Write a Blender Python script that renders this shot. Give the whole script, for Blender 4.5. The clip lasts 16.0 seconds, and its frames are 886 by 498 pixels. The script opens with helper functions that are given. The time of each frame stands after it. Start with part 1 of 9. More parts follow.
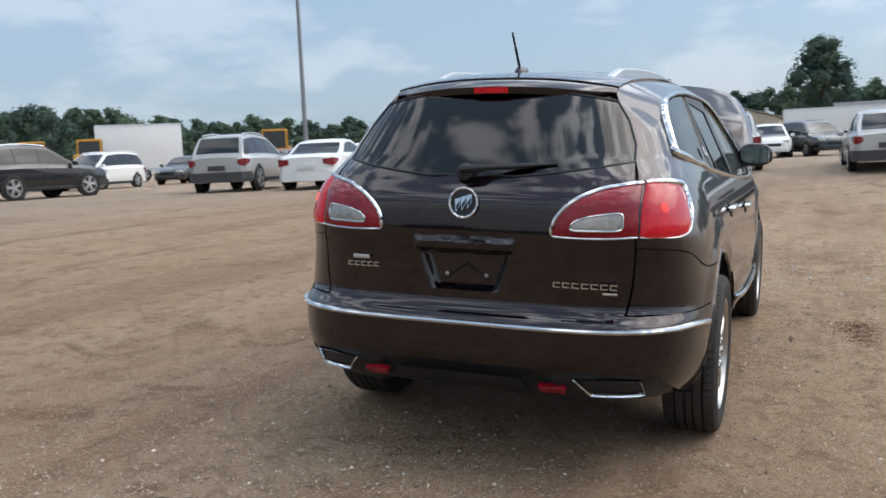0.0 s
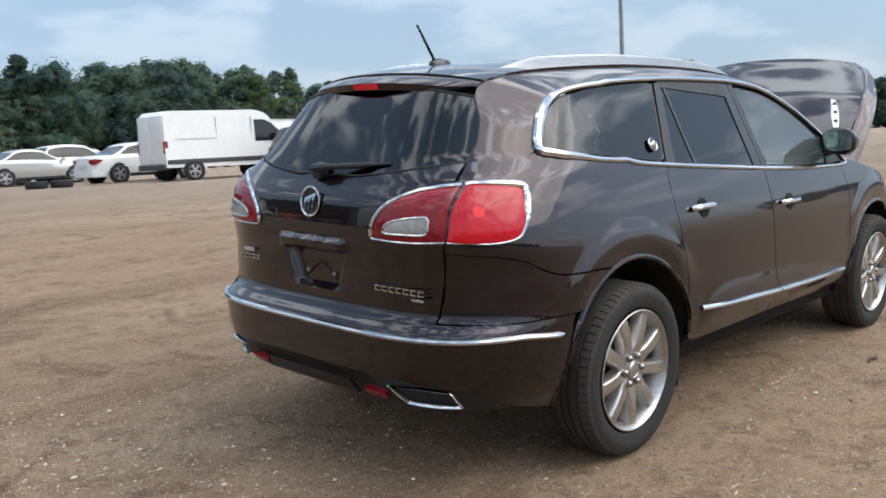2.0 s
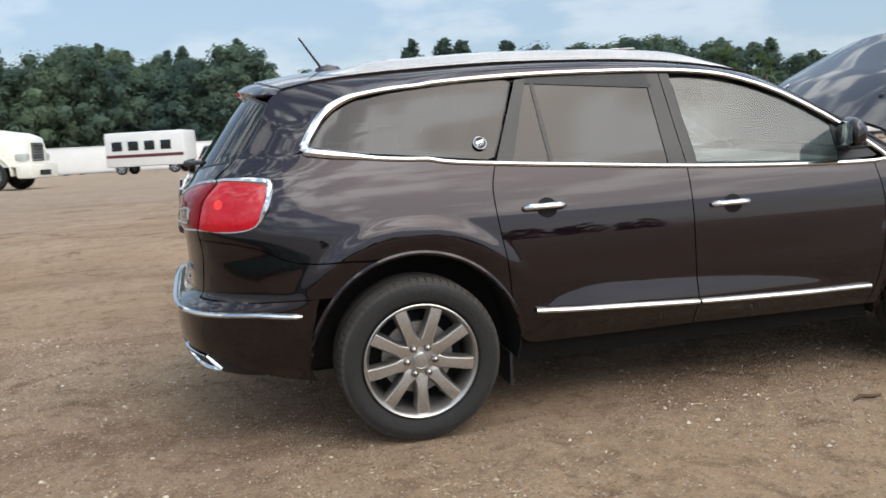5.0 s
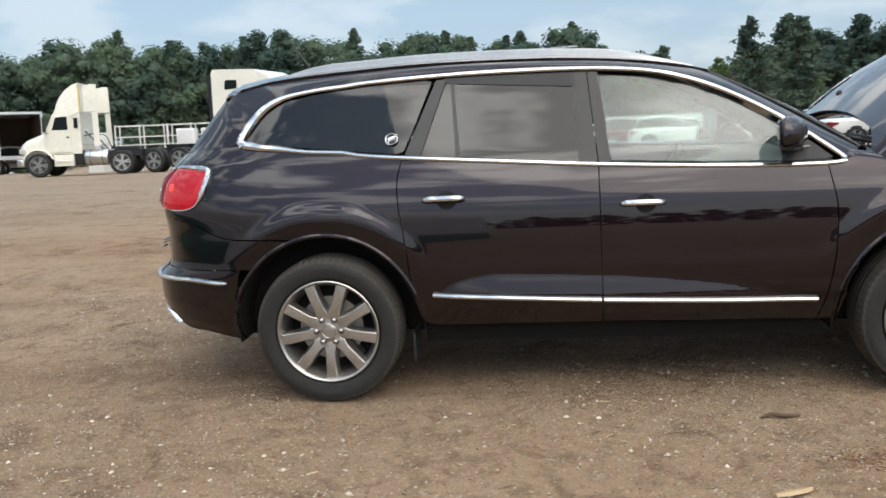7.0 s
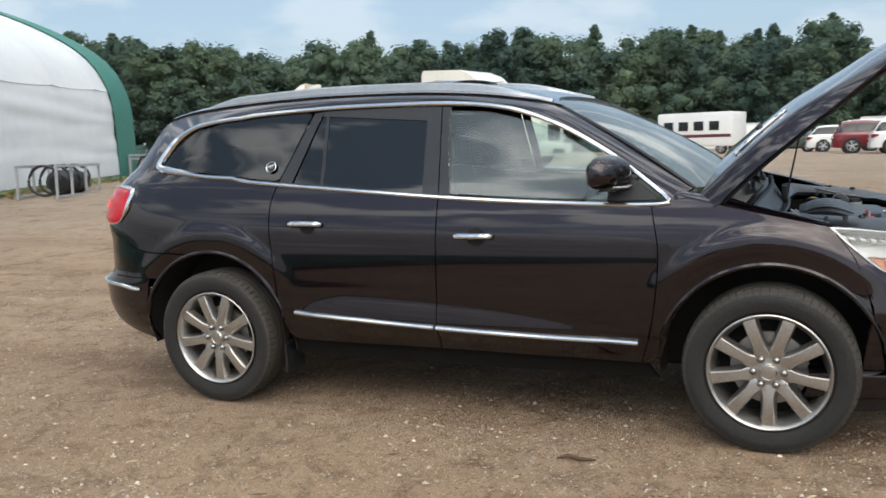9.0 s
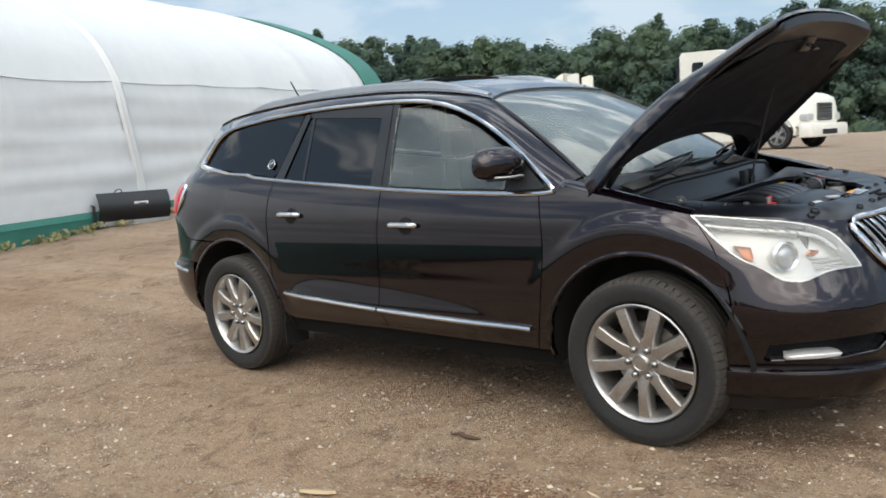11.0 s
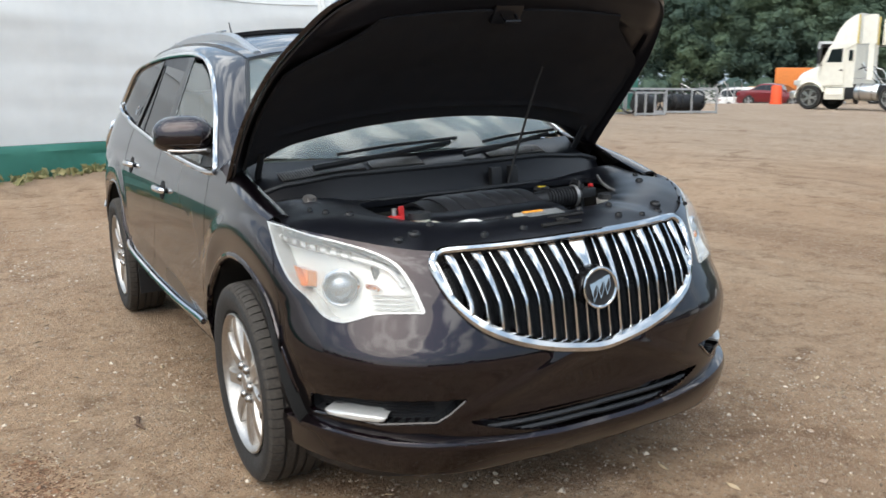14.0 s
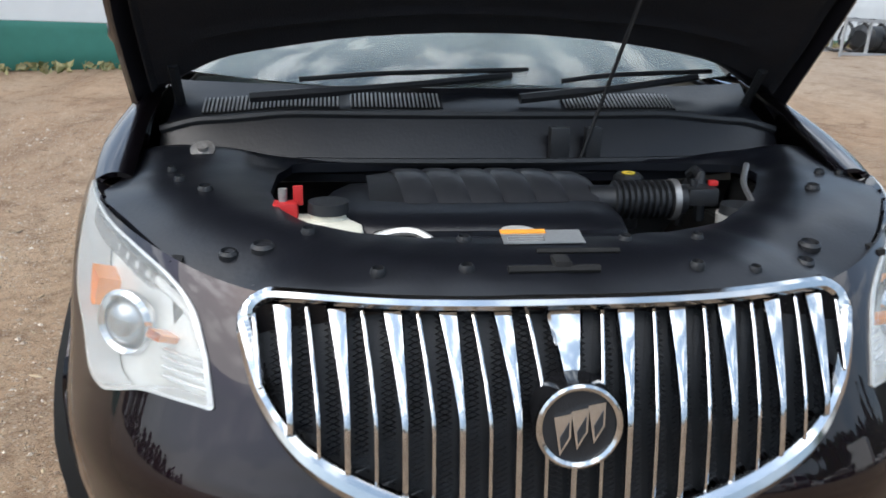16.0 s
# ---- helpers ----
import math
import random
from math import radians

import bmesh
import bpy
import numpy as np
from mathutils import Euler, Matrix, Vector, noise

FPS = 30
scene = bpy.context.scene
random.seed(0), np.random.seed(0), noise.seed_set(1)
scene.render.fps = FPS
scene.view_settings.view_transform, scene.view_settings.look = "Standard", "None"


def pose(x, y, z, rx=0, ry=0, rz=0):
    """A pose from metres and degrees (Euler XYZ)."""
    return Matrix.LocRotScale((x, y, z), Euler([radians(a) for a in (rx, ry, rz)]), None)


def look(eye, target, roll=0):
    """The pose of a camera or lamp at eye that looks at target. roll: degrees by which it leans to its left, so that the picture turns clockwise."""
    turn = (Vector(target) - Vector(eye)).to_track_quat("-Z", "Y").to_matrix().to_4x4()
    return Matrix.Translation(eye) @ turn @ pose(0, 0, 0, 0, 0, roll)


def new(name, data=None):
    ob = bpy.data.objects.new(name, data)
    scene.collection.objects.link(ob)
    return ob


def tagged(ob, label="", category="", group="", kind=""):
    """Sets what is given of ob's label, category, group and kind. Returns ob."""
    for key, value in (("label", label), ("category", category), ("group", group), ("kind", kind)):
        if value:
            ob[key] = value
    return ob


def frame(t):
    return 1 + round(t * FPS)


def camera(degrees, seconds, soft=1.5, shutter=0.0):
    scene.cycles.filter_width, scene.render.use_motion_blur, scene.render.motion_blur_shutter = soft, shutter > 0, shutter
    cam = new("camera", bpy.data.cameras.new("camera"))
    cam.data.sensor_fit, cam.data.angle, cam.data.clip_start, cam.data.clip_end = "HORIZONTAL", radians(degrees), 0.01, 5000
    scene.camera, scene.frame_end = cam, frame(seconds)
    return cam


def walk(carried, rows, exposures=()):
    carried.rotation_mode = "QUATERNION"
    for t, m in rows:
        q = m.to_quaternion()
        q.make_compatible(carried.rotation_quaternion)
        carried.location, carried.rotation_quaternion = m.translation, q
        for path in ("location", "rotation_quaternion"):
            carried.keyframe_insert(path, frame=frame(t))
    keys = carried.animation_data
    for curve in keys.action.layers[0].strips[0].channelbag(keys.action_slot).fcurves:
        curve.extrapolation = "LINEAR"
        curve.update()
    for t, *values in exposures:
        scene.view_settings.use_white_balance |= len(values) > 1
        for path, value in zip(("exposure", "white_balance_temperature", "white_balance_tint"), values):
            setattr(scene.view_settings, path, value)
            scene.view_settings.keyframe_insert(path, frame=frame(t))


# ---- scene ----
cam = camera(53.0, 16.0, 1.6, 0.3)
PATH = [
    (0, (-4.428, -1.325, 1.45), (-2.596, -0.566, 1.19), 0.1),
    (0.5, (-4.213, -1.707, 1.442), (-2.455, -0.79, 1.179), 0.6),
    (1, (-3.96, -2.179, 1.497), (-2.306, -1.093, 1.205), 0.2),
    (1.5, (-3.662, -2.592, 1.502), (-2.122, -1.351, 1.202), -0.4),
    (2, (-3.3, -2.976, 1.546), (-1.878, -1.605, 1.229), -1.0),
    (2.5, (-2.962, -3.369, 1.561), (-1.672, -1.874, 1.24), -1.8),
    (3, (-2.556, -3.725, 1.576), (-1.414, -2.116, 1.249), -2.3),
    (3.5, (-2.187, -4.097, 1.588), (-1.192, -2.394, 1.257), -2.7),
    (4, (-1.789, -4.373, 1.579), (-0.94, -2.595, 1.235), -2.8),
    (4.2, (-1.604, -4.457, 1.595), (-0.817, -2.65, 1.251), -2.8),
    (6.5, (0.589, -5.275, 1.509), (0.511, -3.303, 1.181), -3.0),
    (7, (1.172, -5.339, 1.557), (0.928, -3.383, 1.219), -3.2),
    (7.5, (1.654, -5.378, 1.573), (1.29, -3.439, 1.245), -3.2),
    (8, (2.17, -5.359, 1.613), (1.694, -3.442, 1.3), -3.2),
    (8.5, (2.67, -5.335, 1.639), (2.07, -3.452, 1.337), -3.2),
    (8.7, (2.894, -5.228, 1.663), (2.223, -3.37, 1.351), -3.1),
    (10.8, (4.806, -4.44, 1.55), (3.521, -2.931, 1.282), -5.1),
    (11, (4.987, -4.31, 1.546), (3.65, -2.851, 1.253), -5.8),
    (11.5, (5.33, -3.944, 1.533), (3.903, -2.58, 1.212), -6.5),
    (12, (5.704, -3.598, 1.571), (4.219, -2.308, 1.21), -6.6),
    (12.5, (5.965, -3.193, 1.556), (4.441, -1.956, 1.17), -5.6),
    (13, (6.169, -2.745, 1.544), (4.599, -1.572, 1.146), -4.3),
    (13.5, (6.305, -2.295, 1.544), (4.658, -1.234, 1.143), -3.3),
    (14, (6.254, -1.759, 1.534), (4.517, -0.852, 1.134), -2.5),
    (14.5, (6.205, -1.29, 1.543), (4.385, -0.566, 1.139), -1.8),
    (15, (5.911, -0.897, 1.507), (4.027, -0.384, 1.077), -1.0),
    (15.5, (5.579, -0.579, 1.471), (3.674, -0.217, 0.978), 0.2),
    (16, (5.182, -0.363, 1.468), (3.285, -0.133, 0.878), 1.2),
]
TILT = pose(0, 0, 0, 3.15, -0.46, 0)  # the dark car leans with ground that falls to its right
walk(cam, [(t, TILT @ look(eye, target, roll)) for t, eye, target, roll in PATH],
     [(0, 0.28, 6600, 10), (1.5, 0.40, 6560, 10), (3.5, 0.40, 6600, 10), (7, 0.38, 6950, 9), (11, 0.38, 6900, 9), (13.5, 0.60, 6880, 9), (16, 0.66, 6500, 10)])

# ---- sky and sun ----
SUN_ELEV, SUN_AZ = 46.0, 300.0  # degrees; azimuth counted from +x towards +y
scene.view_settings.exposure = 0.0
world = bpy.data.worlds.new("sky")
scene.world = world
world.use_nodes = True
wn, wl = world.node_tree.nodes, world.node_tree.links
sky = wn.new("ShaderNodeTexSky")
sky.sky_type, sky.sun_disc = "NISHITA", False
sky.sun_elevation, sky.sun_rotation = radians(SUN_ELEV), radians(90 - SUN_AZ)
sky.dust_density, sky.air_density, sky.ozone_density = 2.0, 1.0, 1.5
# soft broken cloud over a hazy blue, whiter and brighter towards the sun
wco = wn.new("ShaderNodeTexCoord")
wmap = wn.new("ShaderNodeMapping")
wmap.inputs["Location"].default_value = (0.35, 0.1, 0.0)
wmap.inputs["Scale"].default_value = (1.0, 1.0, 2.8)
wl.new(wco.outputs["Generated"], wmap.inputs["Vector"])
cloud = wn.new("ShaderNodeTexNoise")
cloud.inputs["Scale"].default_value, cloud.inputs["Detail"].default_value = 5.6, 8.0
cloud.inputs["Roughness"].default_value, cloud.inputs["Distortion"].default_value = 0.52, 0.1
wl.new(wmap.outputs[0], cloud.inputs["Vector"])


def wrange(src, a, b, c, d):
    r = wn.new("ShaderNodeMapRange")
    r.interpolation_type = "SMOOTHSTEP"
    for k, q in zip((1, 2, 3, 4), (a, b, c, d)):
        r.inputs[k].default_value = q
    wl.new(src, r.inputs[0])
    return r.outputs[0]


def wmul(a, b):
    m = wn.new("ShaderNodeMath")
    m.operation = "MULTIPLY"
    wl.new(a, m.inputs[0])
    wl.new(b, m.inputs[1])
    return m.outputs[0]


def wscaled(col, fac):
    v = wn.new("ShaderNodeVectorMath")
    v.operation = "SCALE"
    if isinstance(col, tuple):
        v.inputs[0].default_value = col
    else:
        wl.new(col, v.inputs[0])
    wl.new(fac, v.inputs["Scale"])
    return v.outputs[0]


wsep = wn.new("ShaderNodeSeparateXYZ")
wl.new(wco.outputs["Generated"], wsep.inputs[0])
wdot = wn.new("ShaderNodeVectorMath")
wdot.operation = "DOT_PRODUCT"
wel, waz = radians(SUN_ELEV), radians(SUN_AZ)
wdot.inputs[1].default_value = (math.cos(wel) * math.cos(waz), math.cos(wel) * math.sin(waz), math.sin(wel))
wl.new(wco.outputs["Generated"], wdot.inputs[0])
glow = wrange(wdot.outputs["Value"], 0.25, 1.0, 0.0, 1.0)
up = wsep.outputs[2]
chaze = wn.new("ShaderNodeMixRGB")
chaze.inputs[0].default_value = 0.50
chaze.inputs[2].default_value = (4.3, 6.0, 8.1, 1)
wl.new(sky.outputs[0], chaze.inputs[1])
blue = wscaled(chaze.outputs[0], wmul(wrange(up, 0.05, 0.75, 1.0, 1.3), wrange(glow, 0, 1, 1.0, 1.35)))
white = wscaled((7.6, 8.1, 8.7), wmul(wrange(up, 0.05, 0.75, 1.0, 2.3), wrange(glow, 0, 1, 1.0, 1.95)))
cmix = wn.new("ShaderNodeMixRGB")
wl.new(wmul(wrange(cloud.outputs["Fac"], 0.47, 0.62, 0.0, 1.0), wrange(up, 0.15, 0.5, 0.30, 1.0)), cmix.inputs[0])
wl.new(blue, cmix.inputs[1])
wl.new(white, cmix.inputs[2])
wn["Background"].inputs[1].default_value = 0.095
wl.new(cmix.outputs[0], wn["Background"].inputs[0])
sun = new("sun", bpy.data.lights.new("sun", "SUN"))
sun.data.energy, sun.data.angle, sun.data.color = 1.15, radians(62), (1.0, 0.90, 0.77)
sx, sy = math.cos(radians(SUN_AZ)), math.sin(radians(SUN_AZ))
sun.matrix_world = look((60 * sx, 60 * sy, 60 * math.tan(radians(SUN_ELEV))), (0, 0, 0))


# ---- materials ----
def mat(name, color, rough=0.5, metal=0.0, coat=0.0, vary=0.12, scale=6.0, bump=0.0, bscale=40.0, trans=0.0, ior=1.45, emit=None, speck=0.0, spec=None, alpha=1.0):
    """A surface with colour that varies at two sizes, and fine relief."""
    m = bpy.data.materials.new(name)
    m.use_nodes = True
    n, l = m.node_tree.nodes, m.node_tree.links
    b = n["Principled BSDF"]
    b.inputs["Roughness"].default_value, b.inputs["Metallic"].default_value = rough, metal
    b.inputs["Coat Weight"].default_value, b.inputs["Coat Roughness"].default_value = coat, 0.03
    b.inputs["Transmission Weight"].default_value, b.inputs["IOR"].default_value = trans, ior
    b.inputs["Base Color"].default_value = (*color, 1)
    b.inputs["Alpha"].default_value = alpha
    if spec is not None:
        b.inputs["Specular IOR Level"].default_value = spec
    if emit:
        b.inputs["Emission Color"].default_value, b.inputs["Emission Strength"].default_value = (*emit[0], 1), emit[1]
    co = n.new("ShaderNodeTexCoord")
    if vary:
        a, c = n.new("ShaderNodeTexNoise"), n.new("ShaderNodeTexNoise")
        a.inputs["Scale"].default_value, a.inputs["Detail"].default_value = scale * 0.35, 4
        c.inputs["Scale"].default_value, c.inputs["Detail"].default_value = scale * 6, 6
        mx = n.new("ShaderNodeMath")
        mx.operation = "ADD"
        r = n.new("ShaderNodeMapRange")
        r.inputs[1].default_value, r.inputs[2].default_value = 0.6, 1.4
        r.inputs[3].default_value, r.inputs[4].default_value = 1 - vary, 1 + vary
        k = n.new("ShaderNodeVectorMath")
        k.operation = "SCALE"
        k.inputs[0].default_value = color
        for t in (a, c):
            l.new(co.outputs["Object"], t.inputs["Vector"])
        l.new(a.outputs["Fac"], mx.inputs[0])
        l.new(c.outputs["Fac"], mx.inputs[1])
        l.new(mx.outputs[0], r.inputs[0])
        l.new(r.outputs[0], k.inputs["Scale"])
        l.new(k.outputs[0], b.inputs["Base Color"])
        rr = n.new("ShaderNodeMapRange")
        rr.inputs[3].default_value, rr.inputs[4].default_value = max(0.0, rough * (1 - vary)), min(1, rough * (1 + 2 * vary))
        l.new(a.outputs["Fac"], rr.inputs[0])
        l.new(rr.outputs[0], b.inputs["Roughness"])
    if bump:
        t, bp = n.new("ShaderNodeTexNoise"), n.new("ShaderNodeBump")
        t.inputs["Scale"].default_value, t.inputs["Detail"].default_value = bscale, 5
        bp.inputs["Strength"].default_value, bp.inputs["Distance"].default_value = bump, 0.01
        l.new(co.outputs["Object"], t.inputs["Vector"])
        l.new(t.outputs["Fac"], bp.inputs["Height"])
        l.new(bp.outputs[0], b.inputs["Normal"])
    return m


PAINT = mat("brown_metallic_paint", (0.0105, 0.0048, 0.0078), 0.38, 1.0, 1.0, 0.10, 3.0)
PAINT.node_tree.nodes["Principled BSDF"].inputs["Coat IOR"].default_value = 1.54
CHROME = mat("chrome", (0.60, 0.61, 0.62), 0.10, 1.0, 0, 0.05, 8)
SATIN = mat("satin_aluminium", (0.62, 0.63, 0.64), 0.3, 1.0, 0, 0.10, 10)
RAIL = mat("dull_silver_rail", (0.44, 0.45, 0.46), 0.34, 1.0, 0, 0.12, 8)
ALLOY = mat("machined_alloy", (0.43, 0.415, 0.395), 0.33, 0.95, 0.15, 0.22, 14)
NUT = mat("dark_chrome_nut", (0.30, 0.29, 0.28), 0.2, 1.0)
ALLOY_DARK = mat("alloy_pocket", (0.10, 0.10, 0.10), 0.5, 0.6, 0, 0.15, 14)
TREAD = mat("dusty_tread_rubber", (0.052, 0.047, 0.042), 0.9, 0, 0, 0.35, 14, 0.3, 80, spec=0.2)
RUBBER = mat("tyre_rubber", (0.017, 0.0168, 0.0166), 0.72, 0, 0, 0.3, 9, 0.3, 60)
BLACK = mat("black_plastic", (0.012, 0.013, 0.015), 0.42, 0, 0, 0.2, 12, 0.15, 250)
SHROUD = mat("shroud_plastic", (0.0042, 0.0047, 0.0072), 0.30, 0, 0, 0.25, 5, 0.05, 120)
FELT = mat("hood_liner_felt", (0.007, 0.008, 0.012), 0.95, 0, 0, 0.25, 30, 0.5, 220)
GLOSSBLK = mat("gloss_black_trim", (0.008, 0.008, 0.009), 0.12, 0, 0.5, 0.1, 5)
DARK = mat("dark_cavity", (0.006, 0.006, 0.006), 0.9, 0, 0, 0.2, 5)
STEEL = mat("dull_steel", (0.36, 0.35, 0.34), 0.45, 0.9, 0, 0.25, 20)
ALUM = mat("cast_aluminium", (0.70, 0.69, 0.66), 0.4, 0.5, 0, 0.15, 40)
RED = mat("red_lens", (0.20, 0.003, 0.010), 0.12, 0, 0.45, 0.5, 9, spec=0.3)
RED_LIT = mat("lit_red_lens", (0.30, 0.004, 0.012), 0.12, 0, 0.45, 0.5, 9, emit=((1.0, 0.010, 0.024), 0.12), spec=0.3)
GREYLENS = mat("grey_lens", (0.36, 0.345, 0.33), 0.16, 0.5, 0.5, 0.3, 10, 0.12, 60)
PILLAR = mat("pillar_film", (0.008, 0.008, 0.009), 0.35, 0, 0.15, 0.15, 5)
LAMP = mat("lit_bulb", (0.8, 0.08, 0.06), 0.3, emit=((1.0, 0.10, 0.07), 0.8))
ROCKER = mat("rocker_plastic", (0.006, 0.006, 0.006), 0.7, 0, 0, 0.2, 6, spec=0.2)
AMBER = mat("amber_reflector", (0.72, 0.24, 0.05), 0.2, 0, 0.6, 0.1, 30)
CLEARL = mat("clear_lens_white", (0.56, 0.57, 0.56), 0.2, 0.35, 0.6, 0.12, 30)
HOUSING = mat("hazed_headlight_housing", (0.52, 0.53, 0.51), 0.28, 0.25, 0.6, 0.10, 14)
REDPL = mat("red_plastic", (0.45, 0.02, 0.02), 0.4)
YELLOW = mat("yellow_mark", (0.75, 0.55, 0.05), 0.5)
ORANGE = mat("orange_strip", (0.80, 0.33, 0.04), 0.5)
SEAT = mat("seat_leather", (0.12, 0.115, 0.11), 0.55, 0, 0, 0.15, 20, 0.2, 90)
LINER = mat("interior_grey", (0.13, 0.135, 0.135), 0.8, 0, 0, 0.15, 12)


def glass_mat(name, color, clear, rough=0.0, ior=1.8, dust_sheen=0.0):
    """Thin glass: a mirror skin over a tinted see-through pane, with a pale film of dust and painted sheen."""
    m = bpy.data.materials.new(name)
    m.use_nodes = True
    n, l = m.node_tree.nodes, m.node_tree.links
    n.remove(n["Principled BSDF"])
    out = n["Material Output"]
    tr, gl, mx, fr = n.new("ShaderNodeBsdfTransparent"), n.new("ShaderNodeBsdfGlossy"), n.new("ShaderNodeMixShader"), n.new("ShaderNodeFresnel")
    tr.inputs[0].default_value = (*[c * clear for c in color], 1)
    gl.inputs["Roughness"].default_value = rough
    fr.inputs[0].default_value = ior
    l.new(fr.outputs[0], mx.inputs[0])
    if dust_sheen:
        film, dm, nz, rg = n.new("ShaderNodeBsdfDiffuse"), n.new("ShaderNodeMixShader"), n.new("ShaderNodeTexNoise"), n.new("ShaderNodeMapRange")
        film.inputs[0].default_value = (0.66, 0.76, 0.72, 1)
        nz.inputs["Scale"].default_value, nz.inputs["Detail"].default_value = 3.5, 6
        rg.inputs[1].default_value, rg.inputs[2].default_value = 0.3, 0.7
        rg.inputs[3].default_value, rg.inputs[4].default_value = dust_sheen * 0.65, dust_sheen * 1.35
        tco = n.new("ShaderNodeTexCoord")
        l.new(tco.outputs["Object"], nz.inputs["Vector"])
        l.new(nz.outputs["Fac"], rg.inputs[0])
        l.new(rg.outputs[0], dm.inputs[0])
        l.new(tr.outputs[0], dm.inputs[1])
        l.new(film.outputs[0], dm.inputs[2])
        l.new(dm.outputs[0], mx.inputs[1])
    else:
        l.new(tr.outputs[0], mx.inputs[1])
    l.new(gl.outputs[0], mx.inputs[2])
    l.new(mx.outputs[0], out.inputs[0])
    return m


TINT = glass_mat("privacy_glass", (0.55, 0.60, 0.64), 0.07, 0.0, 1.62)
# the pale film also stands in for sky reflected in and seen through the glass
CLEAR = glass_mat("clear_glass", (0.80, 0.95, 0.90), 0.90, 0.0, 1.8, 0.075)
SCREEN = glass_mat("dust_sheen_windscreen_glass", (0.80, 0.95, 0.92), 0.88, 0.0, 1.8, 0.19)


# ---- geometry helpers: a piece of geometry is (vertices, faces) ----
def join(*gs):
    vs, fs = [], []
    for v, f in gs:
        k = len(vs)
        vs += list(v)
        fs += [tuple(i + k for i in q) for q in f]
    return vs, fs


def moved(g, m):
    return [tuple(m @ Vector(v)) for v in g[0]], g[1]


def flip(g):
    return g[0], [tuple(reversed(q)) for q in g[1]]


def mirror(g):
    return [(v[0], -v[1], v[2]) for v in g[0]], [tuple(reversed(q)) for q in g[1]]


def make_mesh(name, g, material, sharp=35):
    me = bpy.data.meshes.new(name)
    me.from_pydata([tuple(map(float, v)) for v in g[0]], [], g[1])
    me.update()
    me.polygons.foreach_set("use_smooth", [True] * len(me.polygons))
    me.set_sharp_from_angle(angle=radians(sharp))
    if material:
        me.materials.append(material)
    return me


def part(name, g, material, parent=None, label="", sharp=35):
    """ONE mesh object under a thing or under a part."""
    ob = new(name, g if isinstance(g, bpy.types.Mesh) else make_mesh(name, g, material, sharp))
    if parent is not None:
        ob.parent = parent
    return tagged(ob, label)


def thing(name, label, category, m=None, group="", kind=""):
    ob = tagged(new(name), label, category, group, kind)
    ob.empty_display_size = 0.2
    if m is not None:
        ob.matrix_world = m
    return ob


def box(x0, y0, z0, x1, y1, z1, b=0.0):
    """A box between two corners, with chamfered edges of width b."""
    if b <= 0:
        v = [(x, y, z) for x in (x0, x1) for y in (y0, y1) for z in (z0, z1)]
        return v, [(0, 1, 3, 2), (4, 6, 7, 5), (0, 4, 5, 1), (2, 3, 7, 6), (0, 2, 6, 4), (1, 5, 7, 3)]
    bm = bmesh.new()
    bmesh.ops.create_cube(bm, size=1)
    for v in bm.verts:
        v.co = Vector(((x0 + x1) / 2 + v.co.x * (x1 - x0), (y0 + y1) / 2 + v.co.y * (y1 - y0), (z0 + z1) / 2 + v.co.z * (z1 - z0)))
    bmesh.ops.bevel(bm, geom=bm.edges[:], offset=b, segments=2, affect="EDGES", profile=0.6)
    bm.verts.index_update()
    g = [tuple(v.co) for v in bm.verts], [tuple(v.index for v in f.verts) for f in bm.faces]
    bm.free()
    return g


def rings(loops, closed=True, cap0=True, cap1=True):
    """Skin over loops of equally many points."""
    n, vs, fs = len(loops[0]), [p for lp in loops for p in lp], []
    for i in range(len(loops) - 1):
        for j in range(n if closed else n - 1):
            a, b = i * n + j, i * n + (j + 1) % n
            fs.append((a, b, b + n, a + n))
    if cap0:
        fs.append(tuple(reversed(range(n))))
    if cap1:
        fs.append(tuple(range((len(loops) - 1) * n, len(loops) * n)))
    return vs, fs


def frame_at(d):
    d = Vector(d).normalized()
    a = d.orthogonal().normalized() if abs(d.z) > 0.95 else d.cross(Vector((0, 0, 1))).normalized()
    return a, d.cross(a)


def tube(path, r, n=8, closed=False, flat=1.0):
    """A round bar along a path; r is a number or one for each point; flat squeezes it upright."""
    P = [Vector(p) for p in path]
    loops = []
    for i, p in enumerate(P):
        d = (P[(i + 1) % len(P)] - P[i - 1]) if closed else (P[min(i + 1, len(P) - 1)] - P[max(i - 1, 0)])
        a, b = frame_at(d)
        q = r[i] if isinstance(r, (list, tuple)) else r
        loops.append([tuple(p + a * q * math.cos(2 * math.pi * k / n) + b * q * flat * math.sin(2 * math.pi * k / n)) for k in range(n)])
    if closed:
        return rings(loops + [loops[0]], True, False, False)
    return rings(loops)


def cyl(p0, p1, r0, r1=None, n=16):
    return tube([p0, p1], [r0, r0 if r1 is None else r1], n)


def lathe(profile, n=32, cap=False):
    """Turns (radius, height) points round the y axis."""
    loops = [[(r * math.cos(2 * math.pi * k / n), h, r * math.sin(2 * math.pi * k / n)) for k in range(n)] for r, h in profile]
    return rings(loops, True, cap, cap)


def prism(poly, y0, y1):
    """A polygon of (x, z) points, between two y."""
    n = len(poly)
    v = [(x, y0, z) for x, z in poly] + [(x, y1, z) for x, z in poly]
    return v, [tuple(range(n)), tuple(range(2 * n - 1, n - 1, -1))] + [(i, i + n, (i + 1) % n + n, (i + 1) % n) for i in range(n)]


